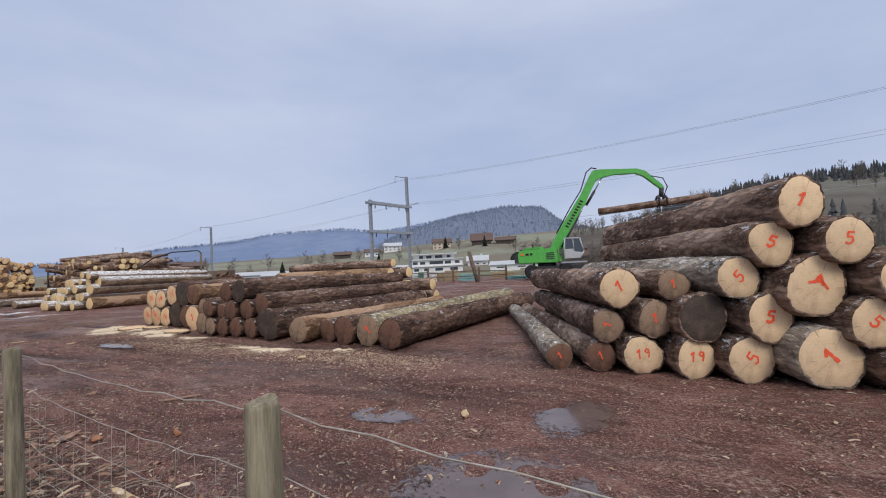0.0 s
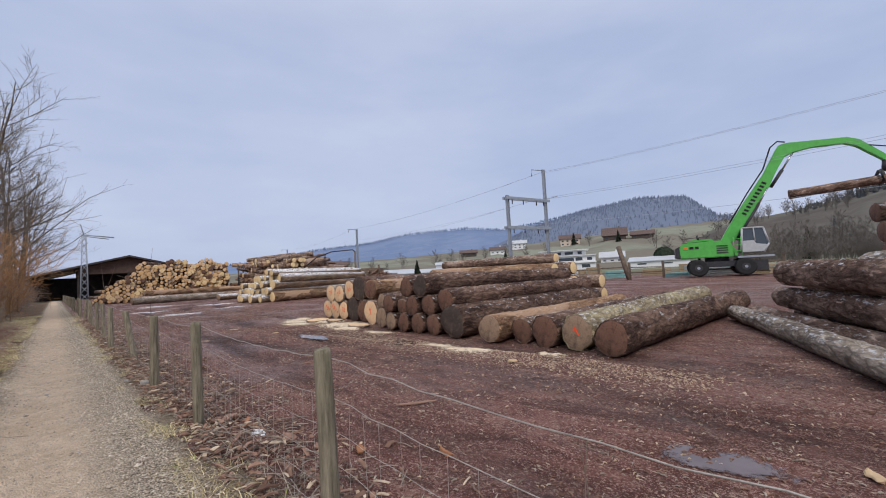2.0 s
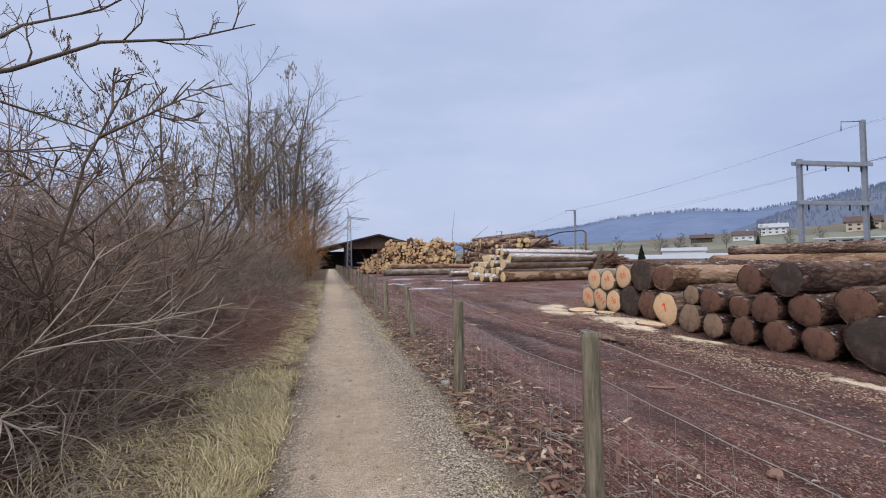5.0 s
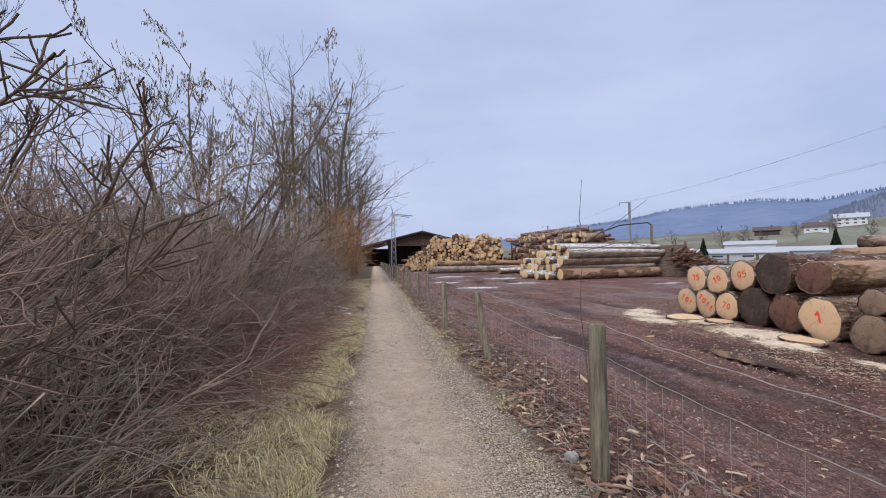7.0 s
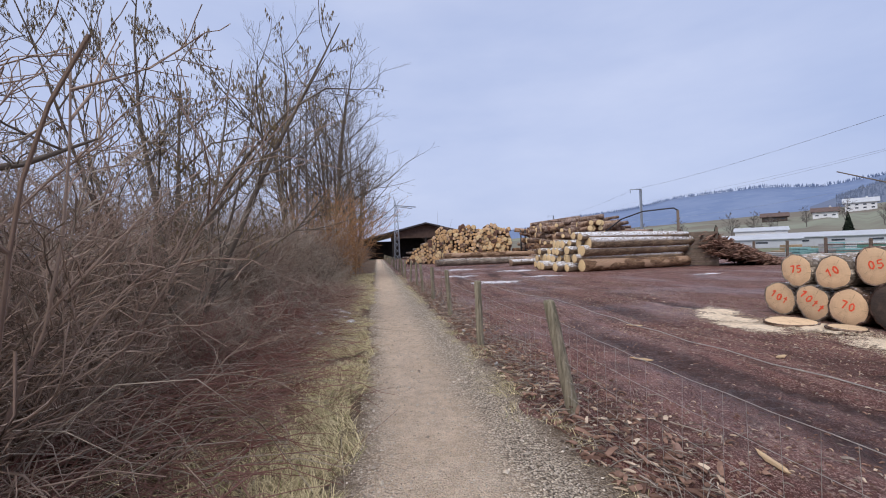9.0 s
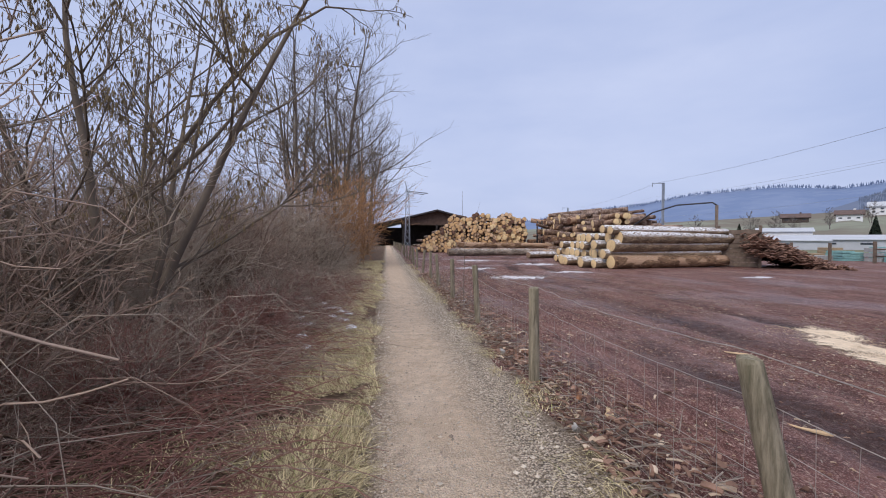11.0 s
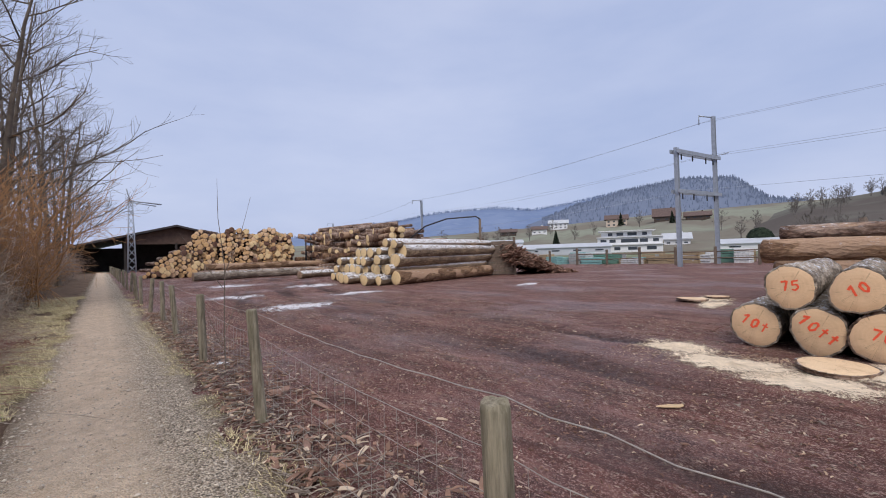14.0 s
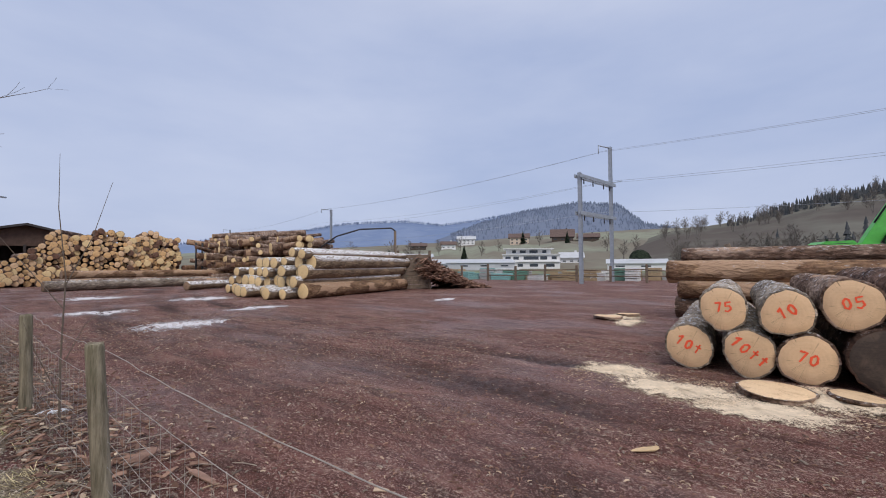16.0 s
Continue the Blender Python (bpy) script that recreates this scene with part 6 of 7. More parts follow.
# shrubs of the thicket


def shrub_mesh(seed, h, stems, kids, fan):
    """Two meshes: the stems and the fine twigs on them."""
    main, fine = Twigs(seed), Twigs(seed + 40)
    rng = main.rng
    for i in range(stems):
        a = rng.uniform(0, math.tau)
        e = Vector((math.cos(a) * fan * rng.random(), math.sin(a) * fan * rng.random(), 1)).normalized()
        q = Vector((rng.uniform(-0.5, 0.5), rng.uniform(-0.5, 0.5), -0.1))
        ln, r = h * rng.uniform(0.55, 1.0), rng.uniform(0.008, 0.018)
        pts = [q.copy()]
        for k in range(6):
            e = (e + Vector((rng.gauss(0, 0.16), rng.gauss(0, 0.16), rng.gauss(0, 0.12) + 0.03))).normalized()
            q = q + e * (ln / 6)
            pts.append(q.copy())
        main.tube(pts, r, r * 0.3, 4)
        for k in range(kids[0]):
            u = rng.uniform(0.12, 0.98)
            j = min(int(u * 6), 5)
            ax = (pts[j + 1] - pts[j]).normalized()
            side = ax.orthogonal().normalized()
            side.rotate(Matrix.Rotation(rng.uniform(0, math.tau), 3, ax))
            fine.limb(pts[j].lerp(pts[j + 1], u * 6 - j), ax + side * rng.uniform(0.6, 1.3), ln * rng.uniform(0.2, 0.42), r * 0.45, 1, 0.95, (kids[1],), 0.06, 0.24, 0.003)
    return main.mesh("shrub"), fine.mesh("twig")


SHRUBS = [shrub_mesh(61 + k, h, st, kd, fan) for k, (h, st, kd, fan) in enumerate(((2.7, 14, (9, 5), 0.7), (3.0, 12, (10, 5), 0.6), (2.2, 15, (9, 5), 0.9), (2.5, 14, (9, 5), 0.8), (1.7, 20, (8, 5), 1.2)))]
rng = random.Random(71)
LBL = ("dense leafless brown shrub in the thicket", "tangled bare winter shrub beside the footpath")


def coloured(me, mat):
    """The mesh itself in its first colour, or a copy of it in another."""
    if not me.materials:
        me.materials.append(SHRUB)
    if mat is None:
        return me
    key = me.name + mat.name
    m2 = bpy.data.meshes.get(key)
    if m2 is None:
        m2 = me.copy()
        m2.name = key
        m2.materials[0] = mat
    return m2


def shrub(x, y, k, s, mat=None, label=LBL[0], group="thicket shrubs"):
    stems, fine = SHRUBS[k]
    ob = put_mesh("shrub", coloured(stems, mat), None)
    ob.matrix_world = pose(x, y, 0.02, rng.gauss(0, 12), rng.gauss(0, 12), rng.uniform(0, 360)) @ Matrix.Scale(s, 4)
    put_mesh("twig", coloured(fine, mat), None, ob)
    return tagged(ob, label, "shrub", group)


y = 4.5
while y < 78:
    edge_x = -3.1 - 0.5 * math.sin(y * 0.5) - (1.0 if 15 < y < 27 else 0)
    n = 3 if y < 34 else 2
    for i in range(n):
        x = edge_x - 0.5 - i * rng.uniform(0.85, 1.25)
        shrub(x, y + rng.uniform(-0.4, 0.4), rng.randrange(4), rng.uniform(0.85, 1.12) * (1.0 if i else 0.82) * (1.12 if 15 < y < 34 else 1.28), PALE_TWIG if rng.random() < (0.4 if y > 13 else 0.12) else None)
    y += 0.85 if y < 34 else 1.3
for i in range(22):
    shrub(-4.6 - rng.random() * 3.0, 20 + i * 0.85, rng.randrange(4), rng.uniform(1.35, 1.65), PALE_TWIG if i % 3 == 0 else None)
# stout multi-stemmed bushes that give the thicket its frame
t6 = bare_tree([(0, 0, -0.4, 0.3, 3.8, 0.035), (0.2, 0.1, 0.5, -0.2, 3.4, 0.03), (-0.2, 0.2, 0.1, 0.6, 3.6, 0.03), (0.1, -0.2, 0.7, 0.4, 3.0, 0.026), (0, 0.1, -0.7, -0.4, 3.2, 0.028), (0.1, 0.2, 0.2, -0.6, 4.2, 0.032)], 37, (7, 5, 4), "stout crooked bare bush with dark stems", spread=0.95, lift=0.08, group="crooked bushes", mat=twig_mat("dark_stems", (0.12, 0.088, 0.068), (0.18, 0.135, 0.104), (0.27, 0.21, 0.165)))
t6.matrix_world = pose(-3.3, 9.0, 0.05)
for i in range(18):
    y = 5.5 + i * 1.65 + rng.uniform(-0.4, 0.4)
    c = copy_thing(t6, pose(-3.2 - rng.random() * 1.3 - (1.0 if 15 < y < 26 else 0), y, 0.05, rng.uniform(-14, 14), rng.uniform(-14, 14), rng.uniform(0, 360)))
    k = rng.uniform(0.5, 0.8) * (0.8 if y < 14 else 1.0) * (0.8 if 20 < y < 30 else 1.0)
    c.scale = (k, k, k)
# low brambles in front
for i in range(34):
    y = rng.uniform(5, 40)
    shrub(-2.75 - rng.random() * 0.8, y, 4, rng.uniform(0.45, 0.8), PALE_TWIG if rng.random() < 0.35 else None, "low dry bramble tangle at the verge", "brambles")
for i in range(16):
    shrub(-2.5 - rng.random() * 1.0, rng.uniform(15, 24), 4, rng.uniform(0.35, 0.6), RED_TWIG, "low reddish bramble at the verge", "brambles")
for x, y, s in ((-3.1, 38, 2.1), (-3.7, 39.5, 2.3), (-3.0, 41, 2.0), (-4.2, 37.2, 2.0), (-3.5, 36.6, 1.7)):
    shrub(x, y, 1, s, ORANGE_TWIG, "tall orange-brown willow shrub", "willow shrubs")
for i in range(26):
    shrub(-3.0 - rng.random() * 2, 40 + i * 2.4, rng.randrange(3), rng.uniform(0.9, 1.3), None, LBL[1])
# dark backing wood far behind the thicket
for i in range(16):
    c = copy_thing(t4, pose(rng.uniform(-34, -16), rng.uniform(0, 75), 0.1, 0, 0, rng.uniform(0, 360)))
    k = rng.uniform(0.6, 1.0)
    c.scale = (k, k, k)
for i in range(60):
    shrub(rng.uniform(-20, -8.5), rng.uniform(2, 70), rng.randrange(4), rng.uniform(1.0, 1.3))

# far bare trees among the fields
ft = bare_tree([(0, 0, 0.02, 0, 10, 0.2), (0.5, 0, 0.2, 0.1, 8, 0.12)], 29, (16, 6, 4), "bare broad tree among the far fields", mat=twig_mat("far_twigs", (0.15, 0.135, 0.125), (0.19, 0.17, 0.155), (0.17, 0.15, 0.135)), group="far trees", least=0.02)
x, y = polar(43, 190)
ft.matrix_world = pose(x, y, land(43, 190))
for a, r, s in ((45, 195, 1.0), (46.5, 200, 0.8), (38, 230, 0.9), (34, 220, 0.8), (55, 230, 0.8), (63, 300, 1.0), (71, 240, 0.9), (72.5, 200, 0.8), (49.5, 250, 0.9), (31, 260, 0.8), (28, 240, 0.9), (57.5, 260, 0.7), (74, 220, 0.8), (36, 190, 0.6), (52.5, 280, 1.0)):
    x, y = polar(a, r)
    c = copy_thing(ft, pose(x, y, land(a, r) - 0.2, 0, 0, a * 37))
    c.scale = (s, s, s)
for i in range(170):
    a = rng.uniform(77, 118)
    r = rng.choice((rng.uniform(135, 165), rng.uniform(230, 325)))
    x, y = polar(a, r)
    c = copy_thing(ft, pose(x, y, land(a, r) - 0.2, 0, 0, rng.uniform(0, 360)))
    s = rng.uniform(0.55, 0.95)
    c.scale = (s, s, s)

# arching canes and fallen brush along the verge


def canes(name, count, x0, x1, y0, y1, mat, label, seed, lo, hi, arch):
    t = Twigs(seed)
    for i in range(count):
        r3 = t.rng
        a = r3.gauss(-0.3, 1.2)
        l = r3.uniform(lo, hi)
        p = Vector((r3.uniform(x0, x1), r3.uniform(y0, y1), 0.03))
        h = l * r3.uniform(arch * 0.3, arch)
        pts = []
        for u in (0, 0.2, 0.42, 0.65, 0.85, 1.0):
            pts.append(p + Vector((math.cos(a) * l * u + r3.gauss(0, 0.03), math.sin(a) * l * u + r3.gauss(0, 0.03), h * 4 * u * (1.05 - u) * 0.5 + r3.uniform(0, 0.05))))
        t.tube(pts, r3.uniform(0.003, 0.007), 0.002, 4)
        for k in range(r3.randrange(4)):
            q = pts[r3.randrange(1, 5)]
            t.tube([q, q + Vector((r3.gauss(0, 0.15), r3.gauss(0, 0.15), r3.uniform(0, 0.2))), q + Vector((r3.gauss(0, 0.3), r3.gauss(0, 0.3), r3.uniform(0, 0.3)))], 0.003, 0.0015, 3)
    ob = put_mesh(name, t.mesh(name), mat)
    return tagged(ob, label, "brushwood", kind="stuff")


canes("red_brush", 1700, -3.8, -1.6, 11.5, 27, RED_TWIG, "reddish brushwood lying along the verge", 91, 0.4, 1.3, 0.3)
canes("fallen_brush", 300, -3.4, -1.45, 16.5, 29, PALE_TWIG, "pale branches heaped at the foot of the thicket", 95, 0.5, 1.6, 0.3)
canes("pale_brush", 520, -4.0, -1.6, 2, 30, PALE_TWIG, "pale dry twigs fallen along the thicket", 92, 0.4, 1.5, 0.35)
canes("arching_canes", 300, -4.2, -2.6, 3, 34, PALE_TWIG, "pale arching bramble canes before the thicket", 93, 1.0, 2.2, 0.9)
canes("dark_brush", 420, -4.4, -2.0, 2, 34, SHRUB, "brown tangled brushwood under the shrubs", 94, 0.5, 1.6, 0.7)

for i in range(150):
    a = rng.uniform(78, 98)
    r = rng.uniform(105, 165)
    x, y = polar(a, r)
    c = copy_thing(ft, pose(x, y, land(a, r) - 0.3, 0, 0, rng.uniform(0, 360)))
    s = rng.uniform(0.3, 0.55) * (0.6 if a < 81 else 1.0)
    c.scale = (s * 1.3, s * 1.3, s)

# ---- saplings at the fence ----


def sapling(x, y, paths, label):
    t = Twigs(int(x * 100 + y))
    for pts, r in paths:
        t.tube([Vector(p) for p in pts], r, 0.0016, 5)
    ob = put_mesh("sapling", t.mesh("sapling"), TREE_BARK)
    ob.location = (x, y, 0)
    return tagged(ob, label, "sapling", "saplings")


sapling(1.12, 10.0, [([(0, 0, 0), (-0.02, 0.0, 0.6), (-0.06, 0.02, 1.2), (-0.03, 0, 1.66)], 0.007), ([(-0.03, 0, 1.66), (-0.06, 0, 1.85), (-0.02, 0.02, 2.15)], 0.004), ([(-0.03, 0, 1.66), (0.1, -0.1, 1.75), (0.3, -0.3, 1.95)], 0.003), ([(-0.04, 0, 1.6), (-0.2, 0.2, 1.62), (-0.45, 0.4, 1.75)], 0.003), ([(-0.03, 0, 1.6), (0.2, -0.15, 1.66), (0.42, -0.3, 1.6)], 0.003)], "thin leafless sapling growing through the fence")
sapling(1.15, 8.8, [([(0, 0, 0), (0.02, 0.05, 0.5), (-0.02, 0.1, 0.95)], 0.006)], "thin bare twig standing in the fence")
sapling(1.25, 21.6, [([(0, 0, 0), (0.0, 0.02, 0.7), (0.02, 0, 1.5), (-0.04, 0.05, 2.2), (-0.05, 0, 2.75)], 0.011), ([(0.01, 0, 1.4), (0.2, -0.1, 1.9), (0.35, -0.15, 2.5)], 0.006), ([(0.0, 0, 1.2), (-0.25, 0.1, 1.6), (-0.5, 0.2, 2.0)], 0.005), ([(0, 0, 0.6), (0.2, 0.1, 1.0), (0.45, 0.2, 1.2)], 0.005), ([(0, 0, 0.3), (-0.2, -0.1, 0.8), (-0.3, -0.2, 1.1)], 0.005)], "bare branching sapling beside the fence post")
sapling(1.35, 2.7, [([(0, 0, 0), (0.03, 0.0, 0.4), (-0.02, 0.02, 0.85)], 0.005), ([(0.02, 0, 0.3), (0.12, 0.1, 0.6), (0.16, 0.1, 0.8)], 0.003)], "thin dry stalk at the fence")

# ---- litter on the yard, verge and path ----


ZX, ZY = np.meshgrid(np.arange(0.4, 18, 0.05), np.arange(-6, 46, 0.05), indexing="ij")
ZTAB = yard_height(ZX, ZY).tolist()


def zy(x, y):
    """The yard's height at a place, from a fine table."""
    i, j = round((x - 0.4) / 0.05), round((y + 6) / 0.05)
    return ZTAB[min(max(i, 0), len(ZTAB) - 1)][min(max(j, 0), len(ZTAB[0]) - 1)]


rng = random.Random(81)
# dead grass
GRASS = leaf_mat("dead_grass", (0.16, 0.12, 0.06), (0.82, 0.71, 0.44))
GREEN_GRASS = leaf_mat("green_grass", (0.26, 0.29, 0.11), (0.46, 0.46, 0.20))
for name, mat, count, seed, label in (("dead_grass", GRASS, 105000, 1, "flattened straw-coloured winter grass along the path"), ("green_grass", GREEN_GRASS, 5200, 2, "sparse green grass blades in the verge")):
    r2 = random.Random(seed)
    v, f = [], []
    n = 0
    while n < count:
        y = -4 + 46 * r2.random() ** 1.25
        left = r2.random() < 0.86
        if left:
            x = -0.80 - abs(r2.gauss(0, 0.72)) + 0.5 * fbm(2.0, y, 0.8, 3, 2.0)
            if x < -2.7 or (15 < y < 25 and x < -1.7 and r2.random() < 0.8):
                continue
        else:
            x = 0.84 + r2.gauss(0, 0.15)
        if fbm(x, y, 0.9, 3, 5.0) + 0.6 * fbm(x, y, 2.6, 2, 8.0) < (-0.15 if left else 0.0):
            continue
        n += 1
        tuft = fbm(x, y, 2.2, 2, 9.0)
        l = r2.uniform(0.09, 0.29) * (1.0 + tuft)
        a = 2.2 + 5 * fbm(x, y, 0.7, 2, 3.0) + r2.gauss(0, 0.7)
        l *= 1.0 if left else 0.6
        lie = r2.uniform(0.08, 0.65) if r2.random() < 0.8 else r2.uniform(0.6, 1.1)
        w = r2.uniform(0.002, 0.0042)
        dx, dy = math.cos(a), math.sin(a)
        z0 = 0.0 + (0.03 * max(0, -1.6 - x))
        b = len(v)
        for u, hz in ((0.0, 0.0), (0.45, lie * 0.42), (1.0, lie * 0.36)):
            ww = w * (1.0 - 0.75 * u)
            px, py, pz = x + dx * l * u, y + dy * l * u, z0 + hz * l + 0.004
            v.append((px - dy * ww, py + dx * ww, pz))
            v.append((px + dy * ww, py - dx * ww, pz))
        f.append((b, b + 1, b + 3, b + 2))
        f.append((b + 2, b + 3, b + 5, b + 4))
    ob = put_mesh(name, raw_mesh(name, v, f, False), mat)
    tagged(ob, label, "grass", kind="stuff")

# dry leaves and twigs under the thicket
lit = Soup()
for i in range(15000):
    y = -3 + 36 * rng.random() ** 1.2
    x = -1.5 - abs(rng.gauss(0, 1.1))
    if x < -4.2:
        continue
    z = 0.012 + 0.0175 * max(0, -1.6 - x)
    if rng.random() < 0.55:
        s = rng.uniform(0.02, 0.05)
        lit.slab((x, y, z + 0.006), (s, s * 0.7, 0.002), (rng.uniform(-0.5, 0.5), rng.uniform(-0.5, 0.5), rng.uniform(0, 6)), 0.4, 0.006)
    else:
        lit.slab((x, y, z + 0.012), (rng.uniform(0.12, 0.5), 0.006, 0.005), (0, rng.uniform(-0.15, 0.15), rng.uniform(0, 6)), 0.5, 0.01)
lit.done("leaf_litter", slab_mat("leaf_litter", (0.14, 0.08, 0.06), (0.48, 0.35, 0.26)), "dry brown leaves and twigs on the soil", "leaf litter")
# path stones
st = Soup()
for i in range(24000):
    y = -3 + 30 * rng.random() ** 1.3
    side = rng.random() < 0.35
    x = (-0.66 + rng.gauss(0, 0.1)) if side else (0.5 + rng.gauss(0, 0.19))
    if rng.random() < 0.4:
        x = rng.uniform(-0.8, 0.75)
    r = rng.uniform(0.004, 0.013) * (2.0 if rng.random() < 0.06 else 1)
    st.pebble((x, y, 0.012 + r * 0.4), r, rng)
st.done("path_stones", slab_mat("path_stones", (0.30, 0.245, 0.19), (0.86, 0.77, 0.65)), "loose grey gravel along the path edges", "gravel")
# bark and sticks along the fence
bark, sticks, wood = Soup(), Soup(), Soup()
for i in range(8200):
    y = -3 + 34 * rng.random() ** 1.15
    x = 0.88 + abs(rng.gauss(0, 0.46))
    heapz = 0.10 * math.exp(-((x - 1.35) / 0.35) ** 2) * (0.4 + max(0, 2.2 * fbm(1.0, y, 0.7, 2, 4.0) + 0.5)) * rng.random()
    z = zy(x, y) + 0.012 + heapz
    k = rng.random()
    if k < 0.5:
        sticks.slab((x, y, z), (rng.uniform(0.05, 0.24) * (2.2 if rng.random() < 0.06 else 1), rng.uniform(0.003, 0.009), rng.uniform(0.003, 0.008)), (rng.uniform(-0.2, 0.2), rng.uniform(-0.22, 0.22), rng.uniform(0, 6)), 0.5, 0.008)
    elif k < 0.9:
        bark.slab((x, y, z), (rng.uniform(0.03, 0.15), rng.uniform(0.012, 0.045), rng.uniform(0.004, 0.012)), (rng.uniform(-0.4, 0.4), rng.uniform(-0.3, 0.3), rng.uniform(0, 6)), 0.6, 0.012)
    else:
        wood.slab((x, y, z), (rng.uniform(0.03, 0.13), rng.uniform(0.012, 0.04), 0.006), (rng.uniform(-0.3, 0.3), rng.uniform(-0.2, 0.2), rng.uniform(0, 6)), 0.6, 0.005)
clods = Soup()
for i in range(9000):
    y = -3 + 33 * rng.random() ** 1.2
    x = 0.78 + abs(rng.gauss(0, 0.42))
    r = rng.uniform(0.005, 0.016) * (1.8 if rng.random() < 0.08 else 1)
    clods.pebble((x, y, zy(x, y) + r * 0.5), r, rng)
clods.done("clods", slab_mat("clods", (0.09, 0.068, 0.053), (0.42, 0.36, 0.30)), "crumbled soil and gravel under the fence", "soil clods")
# chips over the whole yard, thickest by the log ends
for i in range(42000):
    y = -5 + 38 * rng.random() ** 1.1
    x = 1.5 + 8 * rng.random() ** 1.1
    if fbm(x, y, 0.45, 3, 7.0) < -0.03 and rng.random() < 0.75:
        continue
    z = zy(x, y) + 0.004
    k = rng.random()
    s = rng.uniform(0.2, 0.65) * (2.2 if rng.random() < 0.03 else 1)
    tgt = bark if k < 0.6 else (sticks if k < 0.86 else wood)
    tgt.slab((x, y, z), (0.07 * s, 0.022 * s, 0.006), (rng.uniform(-0.35, 0.35), rng.uniform(-0.25, 0.25), rng.uniform(0, 6)), 0.6, 0.006)
for i in range(8000):
    y = rng.uniform(3.5, 18.5)
    x = (6.1 if y < 13 else 7.2) - abs(rng.gauss(0, 0.6))
    wood.slab((x, y, zy(x, y) + 0.004), (rng.uniform(0.01, 0.045), rng.uniform(0.005, 0.014), 0.004), (rng.uniform(-0.3, 0.3), rng.uniform(-0.3, 0.3), rng.uniform(0, 6)), 0.6, 0.004)
bark.done("bark_litter", BARK_BITS, "scattered reddish bark flakes on the mud", "bark litter")
sticks.done("stick_litter", STICK_BITS, "grey sticks and splinters littering the ground", "stick litter")
wood.done("wood_chips", WOOD_BITS, "pale wood chips scattered on the mud", "wood chips")

# sawdust, frost and puddles


def ragged(m, scale=7.0, keep=0.2):
    """Lets the ground show through a thin layer, more towards its rim."""
    k = BUILDERS[m.name]
    mp = k.n.new("ShaderNodeMapping")
    mp.inputs["Location"].default_value = (-1, -1, 0)
    mp.inputs["Scale"].default_value = (2, 2, 0)
    k.l.new(k.tc.outputs["Generated"], mp.inputs[0])
    ln = k.n.new("ShaderNodeVectorMath")
    ln.operation = "LENGTH"
    k.l.new(mp.outputs[0], ln.inputs[0])
    nz = k.math("ADD", k.math("MULTIPLY", k.noise(scale, 5, 0.75), 1.2), k.math("MULTIPLY", k.noise(scale * 6, 4, 0.85), 1.0))
    a = k.math("SUBTRACT", k.math("ADD", nz, keep - 0.42), k.math("MULTIPLY", ln.outputs["Value"], 0.9))
    k.l.new(k.ramp(a, [(0.32, 0.0), (0.50, 1.0)]), k.b.inputs["Alpha"])
    return m


SAWDUST = ragged(plain("sawdust", (0.74, 0.62, 0.47), 0.95, 0, 0.22, 9, 0.01, 0.1, "Object"))
SNOW = ragged(plain("old_snow", (0.78, 0.80, 0.85), 0.8, 0, 0.08, 12, 0.01), 9, 0.5)
WATER = Mat("puddle_water", 0.1, 0.0, 0.7)
WATER.color(WATER.mix(WATER.ramp(WATER.noise(3.0, 4), [(0.4, 0.0), (0.7, 1.0)]), (0.12, 0.085, 0.078), (0.17, 0.125, 0.115)))
WATER.bump(WATER.noise(5, 3, 0.6), 0.06, 0.01)
ragged(WATER.m, 4.0, 0.3)


def patch(name, x, y, rx, ry, h, mat, label, category, seed, rot=0.0, flat=False):
    """A low irregular mound or film lying on the ground."""
    rng = np.random.default_rng(seed)
    n, rings = 64, 9
    a = np.linspace(0, math.tau, n, endpoint=False)
    edge = np.ones(n)
    for k in range(2, 11):
        edge += rng.uniform(-0.24, 0.24) / k ** 0.7 * np.cos(k * a + rng.uniform(0, 6.3))
    v, f = [], []
    for i in range(rings):
        u = (i + 0.02) / (rings - 1)
        for k in range(n):
            px, py = math.cos(a[k]) * rx * u * edge[k], math.sin(a[k]) * ry * u * edge[k]
            wx, wy = px * math.cos(rot) - py * math.sin(rot), px * math.sin(rot) + py * math.cos(rot)
            if flat:
                wz = h
            else:
                wz = zy(x + wx, y + wy) + 0.003 + h * (1 - u * u) * (1 + 0.5 * rng.uniform(-1, 1)) - 0.012 * u ** 6
            v.append((wx, wy, wz))
    for i in range(rings - 1):
        for k in range(n):
            j = (k + 1) % n
            f.append((i * n + k, (i + 1) * n + k, (i + 1) * n + j, i * n + j))
    f.append(tuple(range(n)))
    ob = put_mesh(name, raw_mesh(name, v, f), mat)
    ob.location = (x, y, 0)
    return tagged(ob, label, category, category + " patches")


SD = "pale fresh sawdust spread on the mud"
